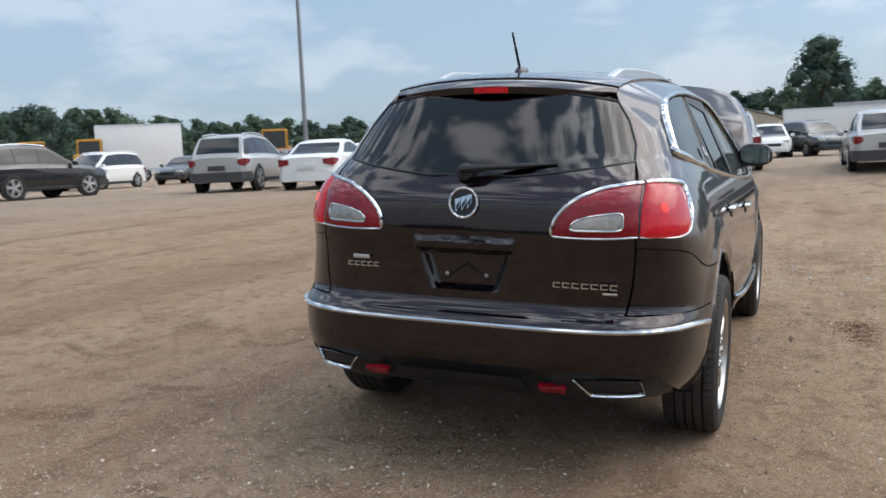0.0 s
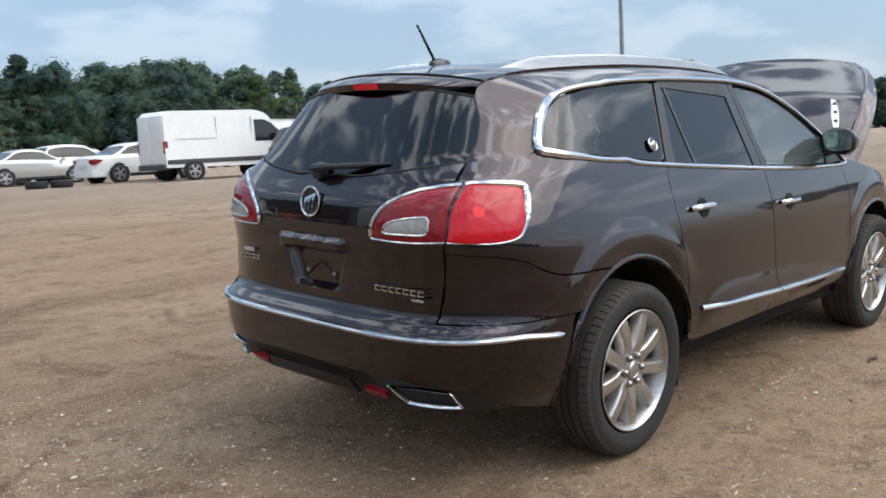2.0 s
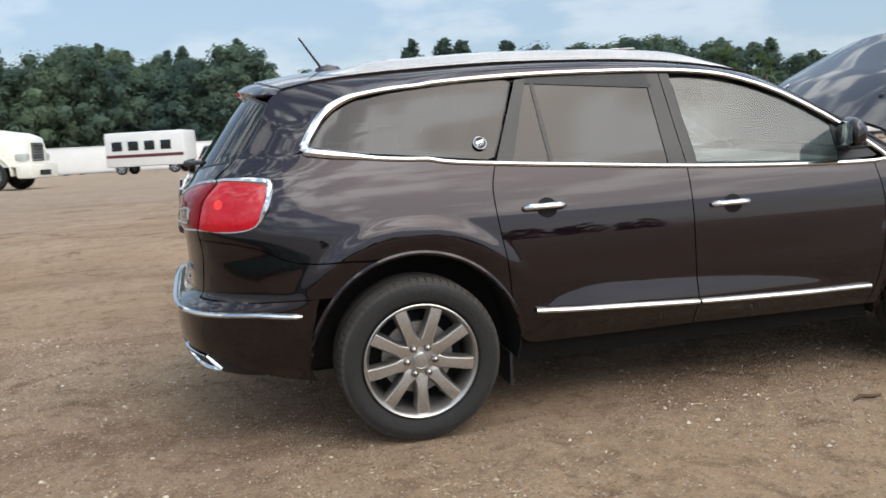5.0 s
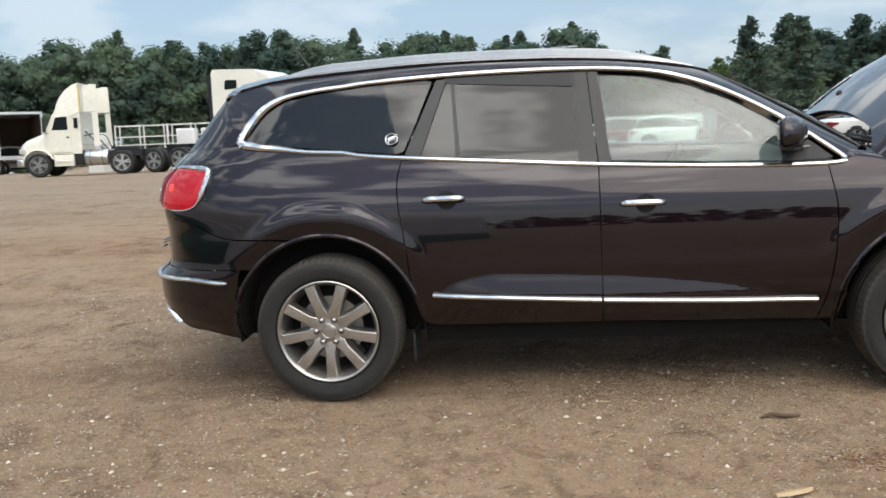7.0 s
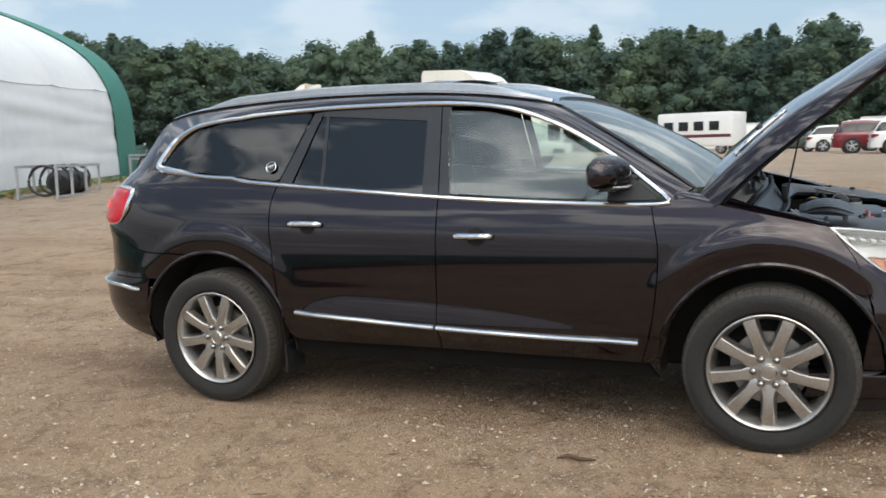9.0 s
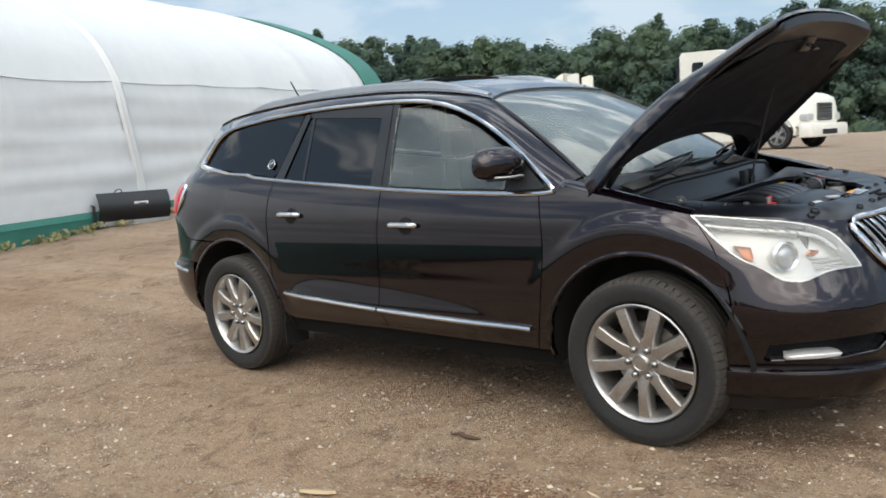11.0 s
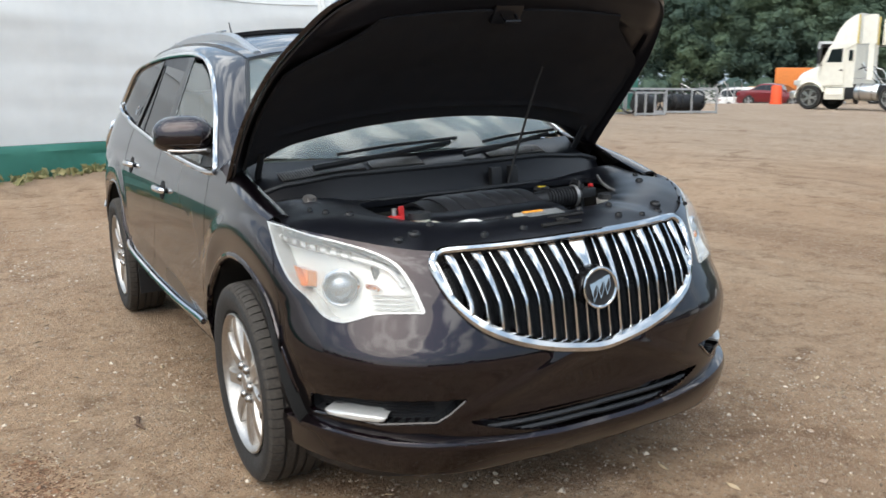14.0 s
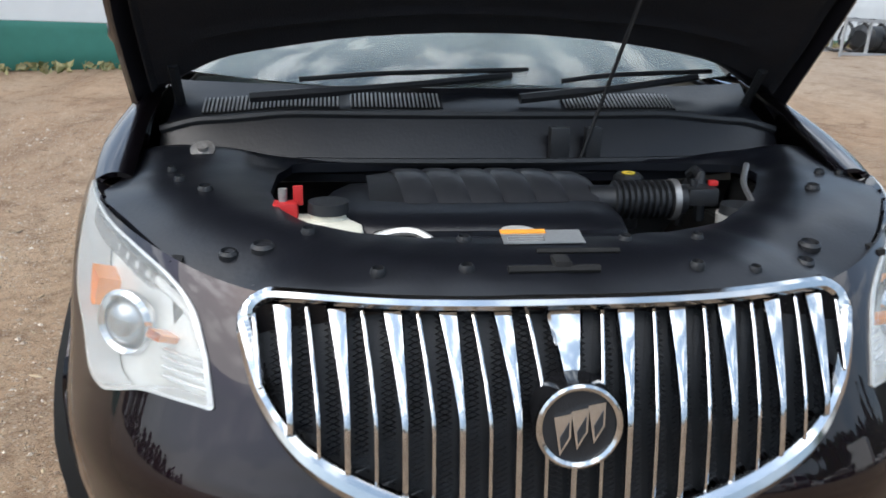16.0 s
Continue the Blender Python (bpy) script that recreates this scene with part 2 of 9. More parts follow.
def spline(pts, n, closed=False):
    """n points evenly along a smooth curve through pts."""
    p = np.array(pts, float)
    q = np.vstack([p[-1], p, p[0], p[1]]) if closed else np.vstack([2 * p[0] - p[1], p, 2 * p[-1] - p[-2]])
    out = []
    for i in range(1, len(q) - 2):
        for s in np.linspace(0, 1, 16, endpoint=False):
            a, b, c, d = q[i - 1], q[i], q[i + 1], q[i + 2]
            out.append(0.5 * (2 * b + (c - a) * s + (2 * a - 5 * b + 4 * c - d) * s * s + (3 * b - a - 3 * c + d) * s**3))
    out.append(q[-2])
    return resample(np.array(out), n, closed)


def resample(o, n, closed=False):
    o = np.array(o, float)
    s = np.r_[0, np.cumsum(np.linalg.norm(np.diff(o, axis=0), axis=1))]
    at = np.linspace(0, s[-1], n, endpoint=not closed)
    return np.stack([np.interp(at, s, o[:, k]) for k in range(o.shape[1])], 1)


def table(*pts):
    """A smooth function through (x, y) points."""
    x, y = np.array(pts, float).T
    d = np.diff(y) / np.diff(x)
    m = np.r_[d[0], [0 if a * b <= 0 else 2 * a * b / (a + b) for a, b in zip(d[:-1], d[1:])], d[-1]]

    def f(v):
        v = min(max(float(v), x[0]), x[-1])
        i = min(int(np.searchsorted(x, v, "right")) - 1, len(x) - 2)
        h = x[i + 1] - x[i]
        t = (v - x[i]) / h
        return (2 * t**3 - 3 * t * t + 1) * y[i] + (t**3 - 2 * t * t + t) * h * m[i] + (3 * t * t - 2 * t**3) * y[i + 1] + (t**3 - t * t) * h * m[i + 1]

    return f


def sheet(grid, thick=0.012):
    """A solid sheet from rows of points, thickened to the far side of its normals."""
    g = np.array(grid, float)
    du, dv = np.gradient(g, axis=0), np.gradient(g, axis=1)
    nrm = np.cross(du, dv)
    nrm /= np.linalg.norm(nrm, axis=2, keepdims=True) + 1e-12
    back = g - nrm * thick
    a, b = g.shape[:2]
    vs = [tuple(p) for p in g.reshape(-1, 3)] + [tuple(p) for p in back.reshape(-1, 3)]
    fs, k = [], a * b
    for i in range(a - 1):
        for j in range(b - 1):
            q = (i * b + j, (i + 1) * b + j, (i + 1) * b + j + 1, i * b + j + 1)
            fs += [q, tuple(x + k for x in reversed(q))]
    rim = [i * b for i in range(a)] + [(a - 1) * b + j for j in range(1, b)] + [i * b + b - 1 for i in range(a - 2, -1, -1)] + [j for j in range(b - 2, 0, -1)]
    for p, q in zip(rim, rim[1:] + rim[:1]):
        fs.append((q, p, p + k, q + k))
    return vs, fs


def smooth(a, b, v):
    t = min(max((v - a) / (b - a), 0.0), 1.0)
    return t * t * (3 - 2 * t)

# ---- ground ----
def ground_z(x, y):
    """A level yard; round the dark car it falls gently to the car's right."""
    s = 0.055 * y + 0.008 * x
    s = max(min(s, 3.0), -3.0)
    s = 0.62 - math.log1p(math.exp((0.62 - s) * 6)) / 6
    s = max(s, -0.5)
    w = smooth(13, 26, math.hypot(x - 1.5, y)) * smooth(-14, -5, y)
    return (1 - w) * s + w * (0.62 - 0.9 * smooth(-31, -39, x) * smooth(30, 41, y) * smooth(90, 70, y))


def dirt_mat():
    m = bpy.data.materials.new("gravel_dirt")
    m.use_nodes = True
    n, l = m.node_tree.nodes, m.node_tree.links
    b = n["Principled BSDF"]
    b.inputs["Roughness"].default_value = 0.95
    b.inputs["Specular IOR Level"].default_value = 0.25
    co = n.new("ShaderNodeTexCoord")
    mp = n.new("ShaderNodeMapping")
    mp.inputs["Rotation"].default_value, mp.inputs["Scale"].default_value = (0, 0, radians(20)), (0.55, 1.5, 1)
    l.new(co.outputs["Object"], mp.inputs[0])

    def nz(scale, detail, rough=0.6, src=None, dist=0.0):
        t = n.new("ShaderNodeTexNoise")
        t.inputs["Scale"].default_value, t.inputs["Detail"].default_value, t.inputs["Roughness"].default_value, t.inputs["Distortion"].default_value = scale, detail, rough, dist
        l.new(src or co.outputs["Object"], t.inputs["Vector"])
        return t.outputs["Fac"]

    def rng(v, a, b_, c=0.0, d=1.0):
        r = n.new("ShaderNodeMapRange")
        for k, q in zip((1, 2, 3, 4), (a, b_, c, d)):
            r.inputs[k].default_value = q
        l.new(v, r.inputs[0])
        return r.outputs[0]

    def mix(f, a, b_):
        x = n.new("ShaderNodeMixRGB")
        l.new(f, x.inputs[0])
        for i, q in ((1, a), (2, b_)):
            if isinstance(q, tuple):
                x.inputs[i].default_value = (*q, 1)
            else:
                l.new(q, x.inputs[i])
        return x.outputs[0]

    tan, pale, damp, grey = (0.381, 0.240, 0.145), (0.487, 0.337, 0.219), (0.179, 0.101, 0.057), (0.419, 0.322, 0.231)
    c = mix(rng(nz(0.33, 5, 0.55, None, 0.5), 0.36, 0.64), tan, pale)
    dv = n.new("ShaderNodeVectorMath")
    dv.operation = "DISTANCE"
    dv.inputs[1].default_value = (3.6, -3.2, 0)
    l.new(co.outputs["Object"], dv.inputs[0])
    wob = n.new("ShaderNodeMath")
    wob.operation = "MULTIPLY_ADD"
    wob.inputs[1].default_value = 3.0
    l.new(nz(0.8, 6, 0.65), wob.inputs[0])
    l.new(dv.outputs["Value"], wob.inputs[2])
    c = mix(rng(wob.outputs[0], 6.6, 4.2, 0, 0.6), c, (0.532, 0.355, 0.219))
    # worn wheel tracks, long and faint, in two directions
    for turn, sx_, sy_, off_ in ((16, 0.10, 1.5, 0.0), (78, 0.08, 1.3, 7.0)):
        mt = n.new("ShaderNodeMapping")
        mt.inputs["Rotation"].default_value, mt.inputs["Scale"].default_value, mt.inputs["Location"].default_value = (0, 0, radians(turn)), (sx_, sy_, 1), (off_, 0, off_)
        l.new(co.outputs["Object"], mt.inputs[0])
        t_ = nz(1.0, 6, 0.62, mt.outputs[0], 0.35)
        c = mix(rng(t_, 0.53, 0.66, 0, 0.55), c, (0.251, 0.152, 0.091))
        c = mix(rng(t_, 0.46, 0.36, 0, 0.5), c, (0.502, 0.370, 0.255))
    c = mix(rng(nz(0.7, 7, 0.62, mp.outputs[0], 0.8), 0.55, 0.70, 0, 0.8), c, damp)
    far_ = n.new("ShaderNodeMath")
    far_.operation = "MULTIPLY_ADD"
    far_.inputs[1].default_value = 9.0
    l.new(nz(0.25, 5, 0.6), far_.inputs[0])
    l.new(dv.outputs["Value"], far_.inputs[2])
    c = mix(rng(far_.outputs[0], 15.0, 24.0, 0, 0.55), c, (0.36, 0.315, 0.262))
    c = mix(rng(nz(0.6, 5, 0.6), 0.56, 0.72, 0, 0.6), c, grey)
    c = mix(rng(nz(1.5, 8, 0.68, None, 1.0), 0.55, 0.65, 0, 0.75), c, damp)
    c = mix(rng(nz(6, 6, 0.7, None, 0.6), 0.51, 0.63, 0, 0.55), c, damp)
    c = mix(rng(nz(19, 5, 0.72), 0.52, 0.66, 0, 0.42), c, (0.213, 0.126, 0.071))
    c = mix(rng(nz(26, 5, 0.72), 0.53, 0.66, 0, 0.5), c, (0.532, 0.400, 0.276))
    c = mix(rng(nz(95, 3, 0.7), 0.56, 0.70, 0, 0.5), c, (0.548, 0.444, 0.333))
    c = mix(rng(nz(130, 3, 0.7), 0.57, 0.70, 0, 0.5), c, (0.114, 0.070, 0.043))
    # grains of gravel, each cell of its own shade
    grains = []
    for size, share, lo, hi in ((58, 0.74, (0.167, 0.096, 0.057), (0.654, 0.548, 0.425)), (125, 0.62, (0.153, 0.089, 0.049), (0.594, 0.466, 0.333))):
        v = n.new("ShaderNodeTexVoronoi")
        v.inputs["Scale"].default_value = size
        l.new(co.outputs["Object"], v.inputs["Vector"])
        s = n.new("ShaderNodeSeparateColor")
        l.new(v.outputs["Color"], s.inputs[0])
        shade = mix(s.outputs[1], lo, hi)
        body_ = rng(v.outputs["Distance"], 0.55, 0.30)
        pick = n.new("ShaderNodeMath")
        pick.operation = "MULTIPLY"
        l.new(rng(s.outputs[0], share, share + 0.06, 0, 0.8), pick.inputs[0])
        l.new(body_, pick.inputs[1])
        c = mix(pick.outputs[0], c, shade)
        grains.append(pick.outputs[0])
    l.new(c, b.inputs["Base Color"])
    ad = n.new("ShaderNodeMath")
    ad.operation = "ADD"
    l.new(nz(22, 8, 0.72), ad.inputs[0])
    l.new(nz(110, 4, 0.7), ad.inputs[1])
    for g in grains:
        a2 = n.new("ShaderNodeMath")
        a2.operation = "MULTIPLY_ADD"
        a2.inputs[1].default_value = 0.35
        l.new(g, a2.inputs[0])
        l.new(ad.outputs[0], a2.inputs[2])
        ad = a2
    bp = n.new("ShaderNodeBump")
    bp.inputs["Strength"].default_value, bp.inputs["Distance"].default_value = 1.0, 0.028
    l.new(ad.outputs[0], bp.inputs["Height"])
    l.new(bp.outputs[0], b.inputs["Normal"])
    return m


GROUND = dirt_mat()


def bumps(x, y):
    return 0.014 * noise.noise((x * 0.9, y * 0.9, 0)) + 0.008 * noise.noise((x * 3.1, y * 3.1, 3)) + 0.004 * noise.noise((x * 9, y * 9, 5))


def ring_ground():
    radii = list(np.linspace(0, 9, 100)) + [9 * 1.09**k for k in range(1, 76)]
    n = 300
    vs, fs = [(1.5, 0, ground_z(1.5, 0))], []
    for r in radii[1:]:
        for k in range(n):
            a = 2 * math.pi * k / n
            x, y = 1.5 + r * math.cos(a), r * math.sin(a)
            vs.append((x, y, ground_z(x, y) + (bumps(x, y) if r < 60 else 0)))
    for k in range(n):
        fs.append((0, 1 + k, 1 + (k + 1) % n))
    for i in range(len(radii) - 2):
        for k in range(n):
            a, b = 1 + i * n + k, 1 + i * n + (k + 1) % n
            fs.append((a, a + n, b + n, b))
    return vs, fs


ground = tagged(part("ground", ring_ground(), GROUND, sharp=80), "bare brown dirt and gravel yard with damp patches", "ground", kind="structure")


def island_mat(name, a, b, rough=0.85):
    """Colour that differs from piece to piece of a joined mesh."""
    m = bpy.data.materials.new(name)
    m.use_nodes = True
    n, l = m.node_tree.nodes, m.node_tree.links
    g, x = n.new("ShaderNodeNewGeometry"), n.new("ShaderNodeMixRGB")
    x.inputs[1].default_value, x.inputs[2].default_value = (*a, 1), (*b, 1)
    l.new(g.outputs["Random Per Island"], x.inputs[0])
    l.new(x.outputs[0], n["Principled BSDF"].inputs["Base Color"])
    n["Principled BSDF"].inputs["Roughness"].default_value = rough
    return m


def scatter(count, size, flat, stretch, rnd, heap=None):
    """Small stones or flakes strewn over the near ground, thicker in some patches, or round one heap (x, y, rx, ry)."""
    vs, fs = [], []
    while len(vs) < count * 6:
        x, y = rnd.uniform(-4.5, 8), rnd.uniform(-5.2, 2.0)
        if heap:
            x, y = rnd.gauss(heap[0], heap[2]), rnd.gauss(heap[1], heap[3])
        elif noise.noise((x * 0.8, y * 0.8, 7)) + rnd.uniform(-0.7, 0.7) < 0.0:
            continue
        s = size * (0.45 + 0.55 * rnd.random() + (1.8 * rnd.random() if rnd.random() < 0.05 else 0))
        a = rnd.uniform(0, 2 * math.pi)
        z = ground_z(x, y) + bumps(x, y) + s * flat * 0.35
        k = len(vs)
        for dx, dy, dz in ((1, 0, 0), (0, 1, 0), (-1, 0, 0), (0, -1, 0), (0.1, 0.1, 1), (0, 0, -1)):
            u, v, w = dx * s * stretch * rnd.uniform(0.7, 1.2), dy * s * rnd.uniform(0.7, 1.2), dz * s * flat * rnd.uniform(0.7, 1.1)
            vs.append((x + u * math.cos(a) - v * math.sin(a), y + u * math.sin(a) + v * math.cos(a), z + w))
        fs += [(k, k + 1, k + 4), (k + 1, k + 2, k + 4), (k + 2, k + 3, k + 4), (k + 3, k, k + 4), (k + 1, k, k + 5), (k + 2, k + 1, k + 5), (k + 3, k + 2, k + 5), (k, k + 3, k + 5)]
    return vs, fs


RN = random.Random(5)
tagged(part("pebbles", scatter(45000, 0.0066, 0.7, 1.1, RN), island_mat("pebble_stone", (0.20, 0.135, 0.09), (0.66, 0.57, 0.46)), sharp=20), "small pale stones strewn over the dirt", "gravel", kind="stuff")
tagged(part("wood_chips", scatter(16000, 0.006, 0.45, 3.2, RN), island_mat("chip_wood", (0.10, 0.065, 0.04), (0.50, 0.38, 0.24)), sharp=20), "shredded wood chips strewn over the dirt", "wood chips", kind="stuff")
BARK = island_mat("damp_bark", (0.05, 0.026, 0.013), (0.24, 0.125, 0.066))
tagged(part("bark_debris", scatter(900, 0.0065, 0.6, 1.9, RN, (2.8, -1.69, 0.17, 0.09)), BARK, sharp=20), "patch of dark damp bark crumbs on the dirt", "bark debris", kind="stuff")
tagged(part("bark_debris", scatter(220, 0.006, 0.6, 1.9, RN, (2.43, -1.71, 0.10, 0.06)), BARK, sharp=20), "thin patch of dark bark crumbs on the dirt", "bark debris", kind="stuff")
tagged(part("gravel_patch", scatter(420, 0.008, 0.7, 1.1, RN, (1.96, -2.23, 0.16, 0.09)), island_mat("grey_gravel", (0.30, 0.24, 0.18), (0.62, 0.53, 0.43)), sharp=20), "patch of pale grey gravel on the dirt", "gravel", kind="stuff")
for x, y, s in ((5.15, -1.35, 0.022), (4.9, -1.05, 0.02), (4.62, -1.5, 0.017), (5.3, -1.9, 0.02), (4.25, -1.62, 0.018), (5.6, -1.2, 0.018), (4.55, -0.95, 0.014), (3.9, -2.1, 0.02), (-2.3, -2.2, 0.02), (0.9, -3.2, 0.018), (5.75, -2.2, 0.017), (1.9, -3.4, 0.016)):
    g = ([tuple(Vector(v).normalized() * s * RN.uniform(0.75, 1.2)) for v in [(1, 0, 0), (0, 1, 0), (-1, 0, 0), (0, -1, 0), (0, 0, 0.7), (0, 0, -0.7), (0.7, 0.7, 0.4), (-0.7, 0.7, -0.4)]], [(0, 6, 4), (6, 1, 4), (1, 2, 4), (2, 3, 4), (3, 0, 4), (0, 5, 6), (6, 5, 1), (1, 5, 2), (2, 5, 3), (3, 5, 0), (1, 7, 2)])
    st = tagged(part("stone", g, island_mat("pale_stone", (0.5, 0.46, 0.4), (0.6, 0.56, 0.5))), "small pale stone lying on the dirt", "stone", "loose stones")
    st.location = (x, y, ground_z(x, y) + bumps(x, y) + s * 0.4)
splinter = tagged(part("wood_splinter", moved(rings([[(x, y * w, z * 0.012 + 0.004) for y, z in ((-1, 0), (-0.6, 1), (0.5, 0.8), (1, 0.1), (0, -0.2))] for x, w in ((-0.085, 0.012), (-0.03, 0.022), (0.05, 0.02), (0.085, 0.006))]), pose(0, 0, 0, 0, 0, 25)), mat("raw_wood", (0.46, 0.34, 0.20), 0.8, 0, 0, 0.2, 30)), "pale split piece of wood on the dirt", "wood piece")
splinter.location = (2.05, -2.05, ground_z(2.05, -2.05) + bumps(2.05, -2.05) + 0.006)
stick = tagged(part("stick", tube([(-0.09, 0, 0), (-0.04, 0.012, 0.012), (0.02, -0.004, 0.008), (0.09, 0.016, 0.004)], [0.005, 0.009, 0.01, 0.004], 6), mat("dark_bark", (0.09, 0.055, 0.035), 0.9)), "short dark brown stick on the dirt", "stick")
stick.location = (2.2, -1.25, ground_z(2.2, -1.25) + bumps(2.2, -1.25) + 0.006)

# ======== the dark brown sport utility car, its hood open ========
# Car axes: x ahead from the rear axle, y to the car's left, z up from the ground under it.
half_w = table((0.18, 0.84), (0.28, 0.88), (0.36, 0.905), (0.42, 0.932), (0.50, 0.952), (0.55, 0.960), (0.65, 0.963), (0.75, 0.956), (0.90, 0.944), (1.0, 0.930),
               (1.08, 0.908), (1.16, 0.880), (1.25, 0.844), (1.35, 0.797), (1.5, 0.728), (1.66, 0.652), (1.75, 0.60))
tail_x = table((0.18, -0.78), (0.30, -0.90), (0.38, -1.0), (0.46, -1.05), (0.56, -1.072), (0.665, -1.075), (0.69, -1.062), (0.72, -1.025), (0.76, -1.0), (0.9, -1.0), (1.04, -1.01),
               (1.16, -1.0), (1.25, -0.942), (1.40, -0.832), (1.55, -0.715), (1.66, -0.62))
nose_x = table((0.15, 3.72), (0.22, 3.86), (0.30, 3.95), (0.38, 3.985), (0.46, 3.975), (0.60, 3.982), (0.70, 3.960), (0.80, 3.932), (0.92, 3.876), (1.0, 3.815), (1.1, 3.70))
tail_n = table((0.2, 4.2), (0.9, 4.3), (1.1, 4.7), (1.25, 4.7), (1.36, 3.9), (1.7, 3.6))
nose_n = table((0.2, 2.9), (0.46, 3.1), (0.62, 3.15), (0.8, 2.76), (1.05, 2.48))
XR, XF = 0.1, 2.9


ledge_z = table((0.50, 0.50), (0.585, 0.575), (0.70, 0.635), (0.90, 0.662), (1.4, 0.645), (2.0, 0.590), (2.40, 0.495), (2.6, 0.47))


def relief(x, z):
    """Pressed shapes in the side: brows over the wheels and a ledge above the chrome strips."""
    d = 0.0
    for cx in (0.0, 3.02):
        r, a = math.hypot(x - cx, z - 0.385), math.atan2(z - 0.385, x - cx)
        if 0.4 < r < 0.85:
            d += 0.013 * smooth(0.50, 0.585, r) * smooth(0.68, 0.60, r) * smooth(0.45, 0.95, a) * smooth(2.75, 2.2, a)
    if 0.5 < x < 2.6 and 0.40 < z:
        zs, zl = 0.588 - 0.038 * x, ledge_z(x)
        if zl > z and zl > zs:
            d += 0.26 * (zl - max(z, zs)) * smooth(0.42, zs, z)
    return d


def body(u, z, off=0.0):
    """The car's right-hand skin: u runs from the tail's middle (-1) by the side (0 to 1) to the nose's middle (2)."""
    def p(u, z):
        w = half_w(z)
        if u < 0:
            n, a, f = tail_n(z), XR - tail_x(z), (u + 1) * math.pi / 2
            return Vector((XR - a * max(math.cos(f), 0.0) ** (2 / n), -w * max(math.sin(f), 0.0) ** (2 / n), z))
        if u > 1:
            n, a, f = nose_n(z), nose_x(z) - XF, (u - 1) * math.pi / 2
            return Vector((XF + a * max(math.sin(f), 0.0) ** (2 / n), -w * max(math.cos(f), 0.0) ** (2 / n), z))
        return Vector((XR + (XF - XR) * u, -w, z))

    q = p(u, z)
    off += relief(q.x, z)
    if off:
        du = p(min(u + 0.004, 2), z) - p(max(u - 0.004, -1), z)
        dz = p(u, z + 0.004) - p(u, z - 0.004)
        q += du.cross(dz).normalized() * off
    return q


def ux(x, z):
    """(u, z) of the skin at a place along the car."""
    if x < XR:
        return -1 + 2 / math.pi * math.acos(min(1.0, (XR - x) / (XR - tail_x(z))) ** (tail_n(z) / 2)), z
    if x > XF:
        return 1 + 2 / math.pi * math.asin(min(1.0, (x - XF) / (nose_x(z) - XF)) ** (nose_n(z) / 2)), z
    return (x - XR) / (XF - XR), z


def ty(y, z):
    """(u, z) on the tail at a distance from the middle."""
    return -1 + 2 / math.pi * math.asin(min(1.0, y / half_w(z)) ** (tail_n(z) / 2)), z


def fy(y, z):
    """(u, z) on the nose at a distance from the middle."""
    return 1 + 2 / math.pi * math.acos(min(1.0, y / half_w(z)) ** (nose_n(z) / 2)), z


def X(*pts):
    return [ux(x, z) for x, z in pts]


def coons(c0, c1, d0, d1, n, m):
    """Blends four edges: c0 below and c1 above run along u, d0 and d1 at the ends run up."""
    c0, c1, d0, d1 = resample(c0, n), resample(c1, n), resample(d0, m), resample(d1, m)
    out = np.zeros((n, m, 2))
    for i in range(n):
        for j in range(m):
            s, t = i / (n - 1), j / (m - 1)
            out[i, j] = (1 - t) * c0[i] + t * c1[i] + (1 - s) * d0[j] + s * d1[j] - ((1 - s) * (1 - t) * c0[0] + s * (1 - t) * c0[-1] + (1 - s) * t * c1[0] + s * t * c1[-1])
    return out


def skin(c0, c1, d0, d1, n, m, off=0.0, thick=0.012, push=None):
    uz = coons(c0, c1, d0, d1, n, m)
    return sheet([[tuple(body(u, z, off + (push(body(u, z)) if push else 0))) for u, z in row] for row in uz], thick)


def lens_on(outline, bulge=0.012, lift=0.004, n=56, k=7, depth=0.03, smoothed=True, surf=body):
    """A domed piece set on the skin inside a closed outline of (u, z) points."""
    o = spline(outline, n, True) if smoothed else resample(np.vstack([outline, outline[:1]]), n, True)
    if np.sum(o[:, 0] * np.roll(o[:, 1], -1) - np.roll(o[:, 0], -1) * o[:, 1]) < 0:
        o = o[::-1]
    c = o.mean(0)
    loops = [[tuple(surf(*p, -depth)) for p in o]]
    for r in [1.0, 0.985, 0.94, 0.85, 0.7, 0.5, 0.25, 0.05][: k + 1]:
        h = lift + bulge * (1 - r**6) if r < 1 else lift * 0.3
        loops.append([tuple(surf(*(c + (p - c) * r), h)) for p in o])
    return rings(loops, True, False, True)


def ribbon(outline, r, n=120, closed=True, off=0.004, flat=0.6, surf=body):
    o = spline(outline, n, closed)
    return tube([surf(u, z, off) for u, z in o], r, 8, closed, 1.0)


def ctr(outline):
    return np.mean(np.array(outline), 0)


def arch(cx, r, a0, a1, n=24, cz=0.385):
    return [(cx + r * math.cos(radians(a)), cz + r * math.sin(radians(a))) for a in np.linspace(a0, a1, n)]


suv = thing("sport_utility_car", "dark brown metallic sport utility car with its hood propped open", "car", TILT)
BOTH = ((1, lambda g: g), (-1, mirror))


def both(name, g, material, label="", sharp=35):
    return [part(name, f(g), material, suv, label, sharp) for _, f in BOTH]


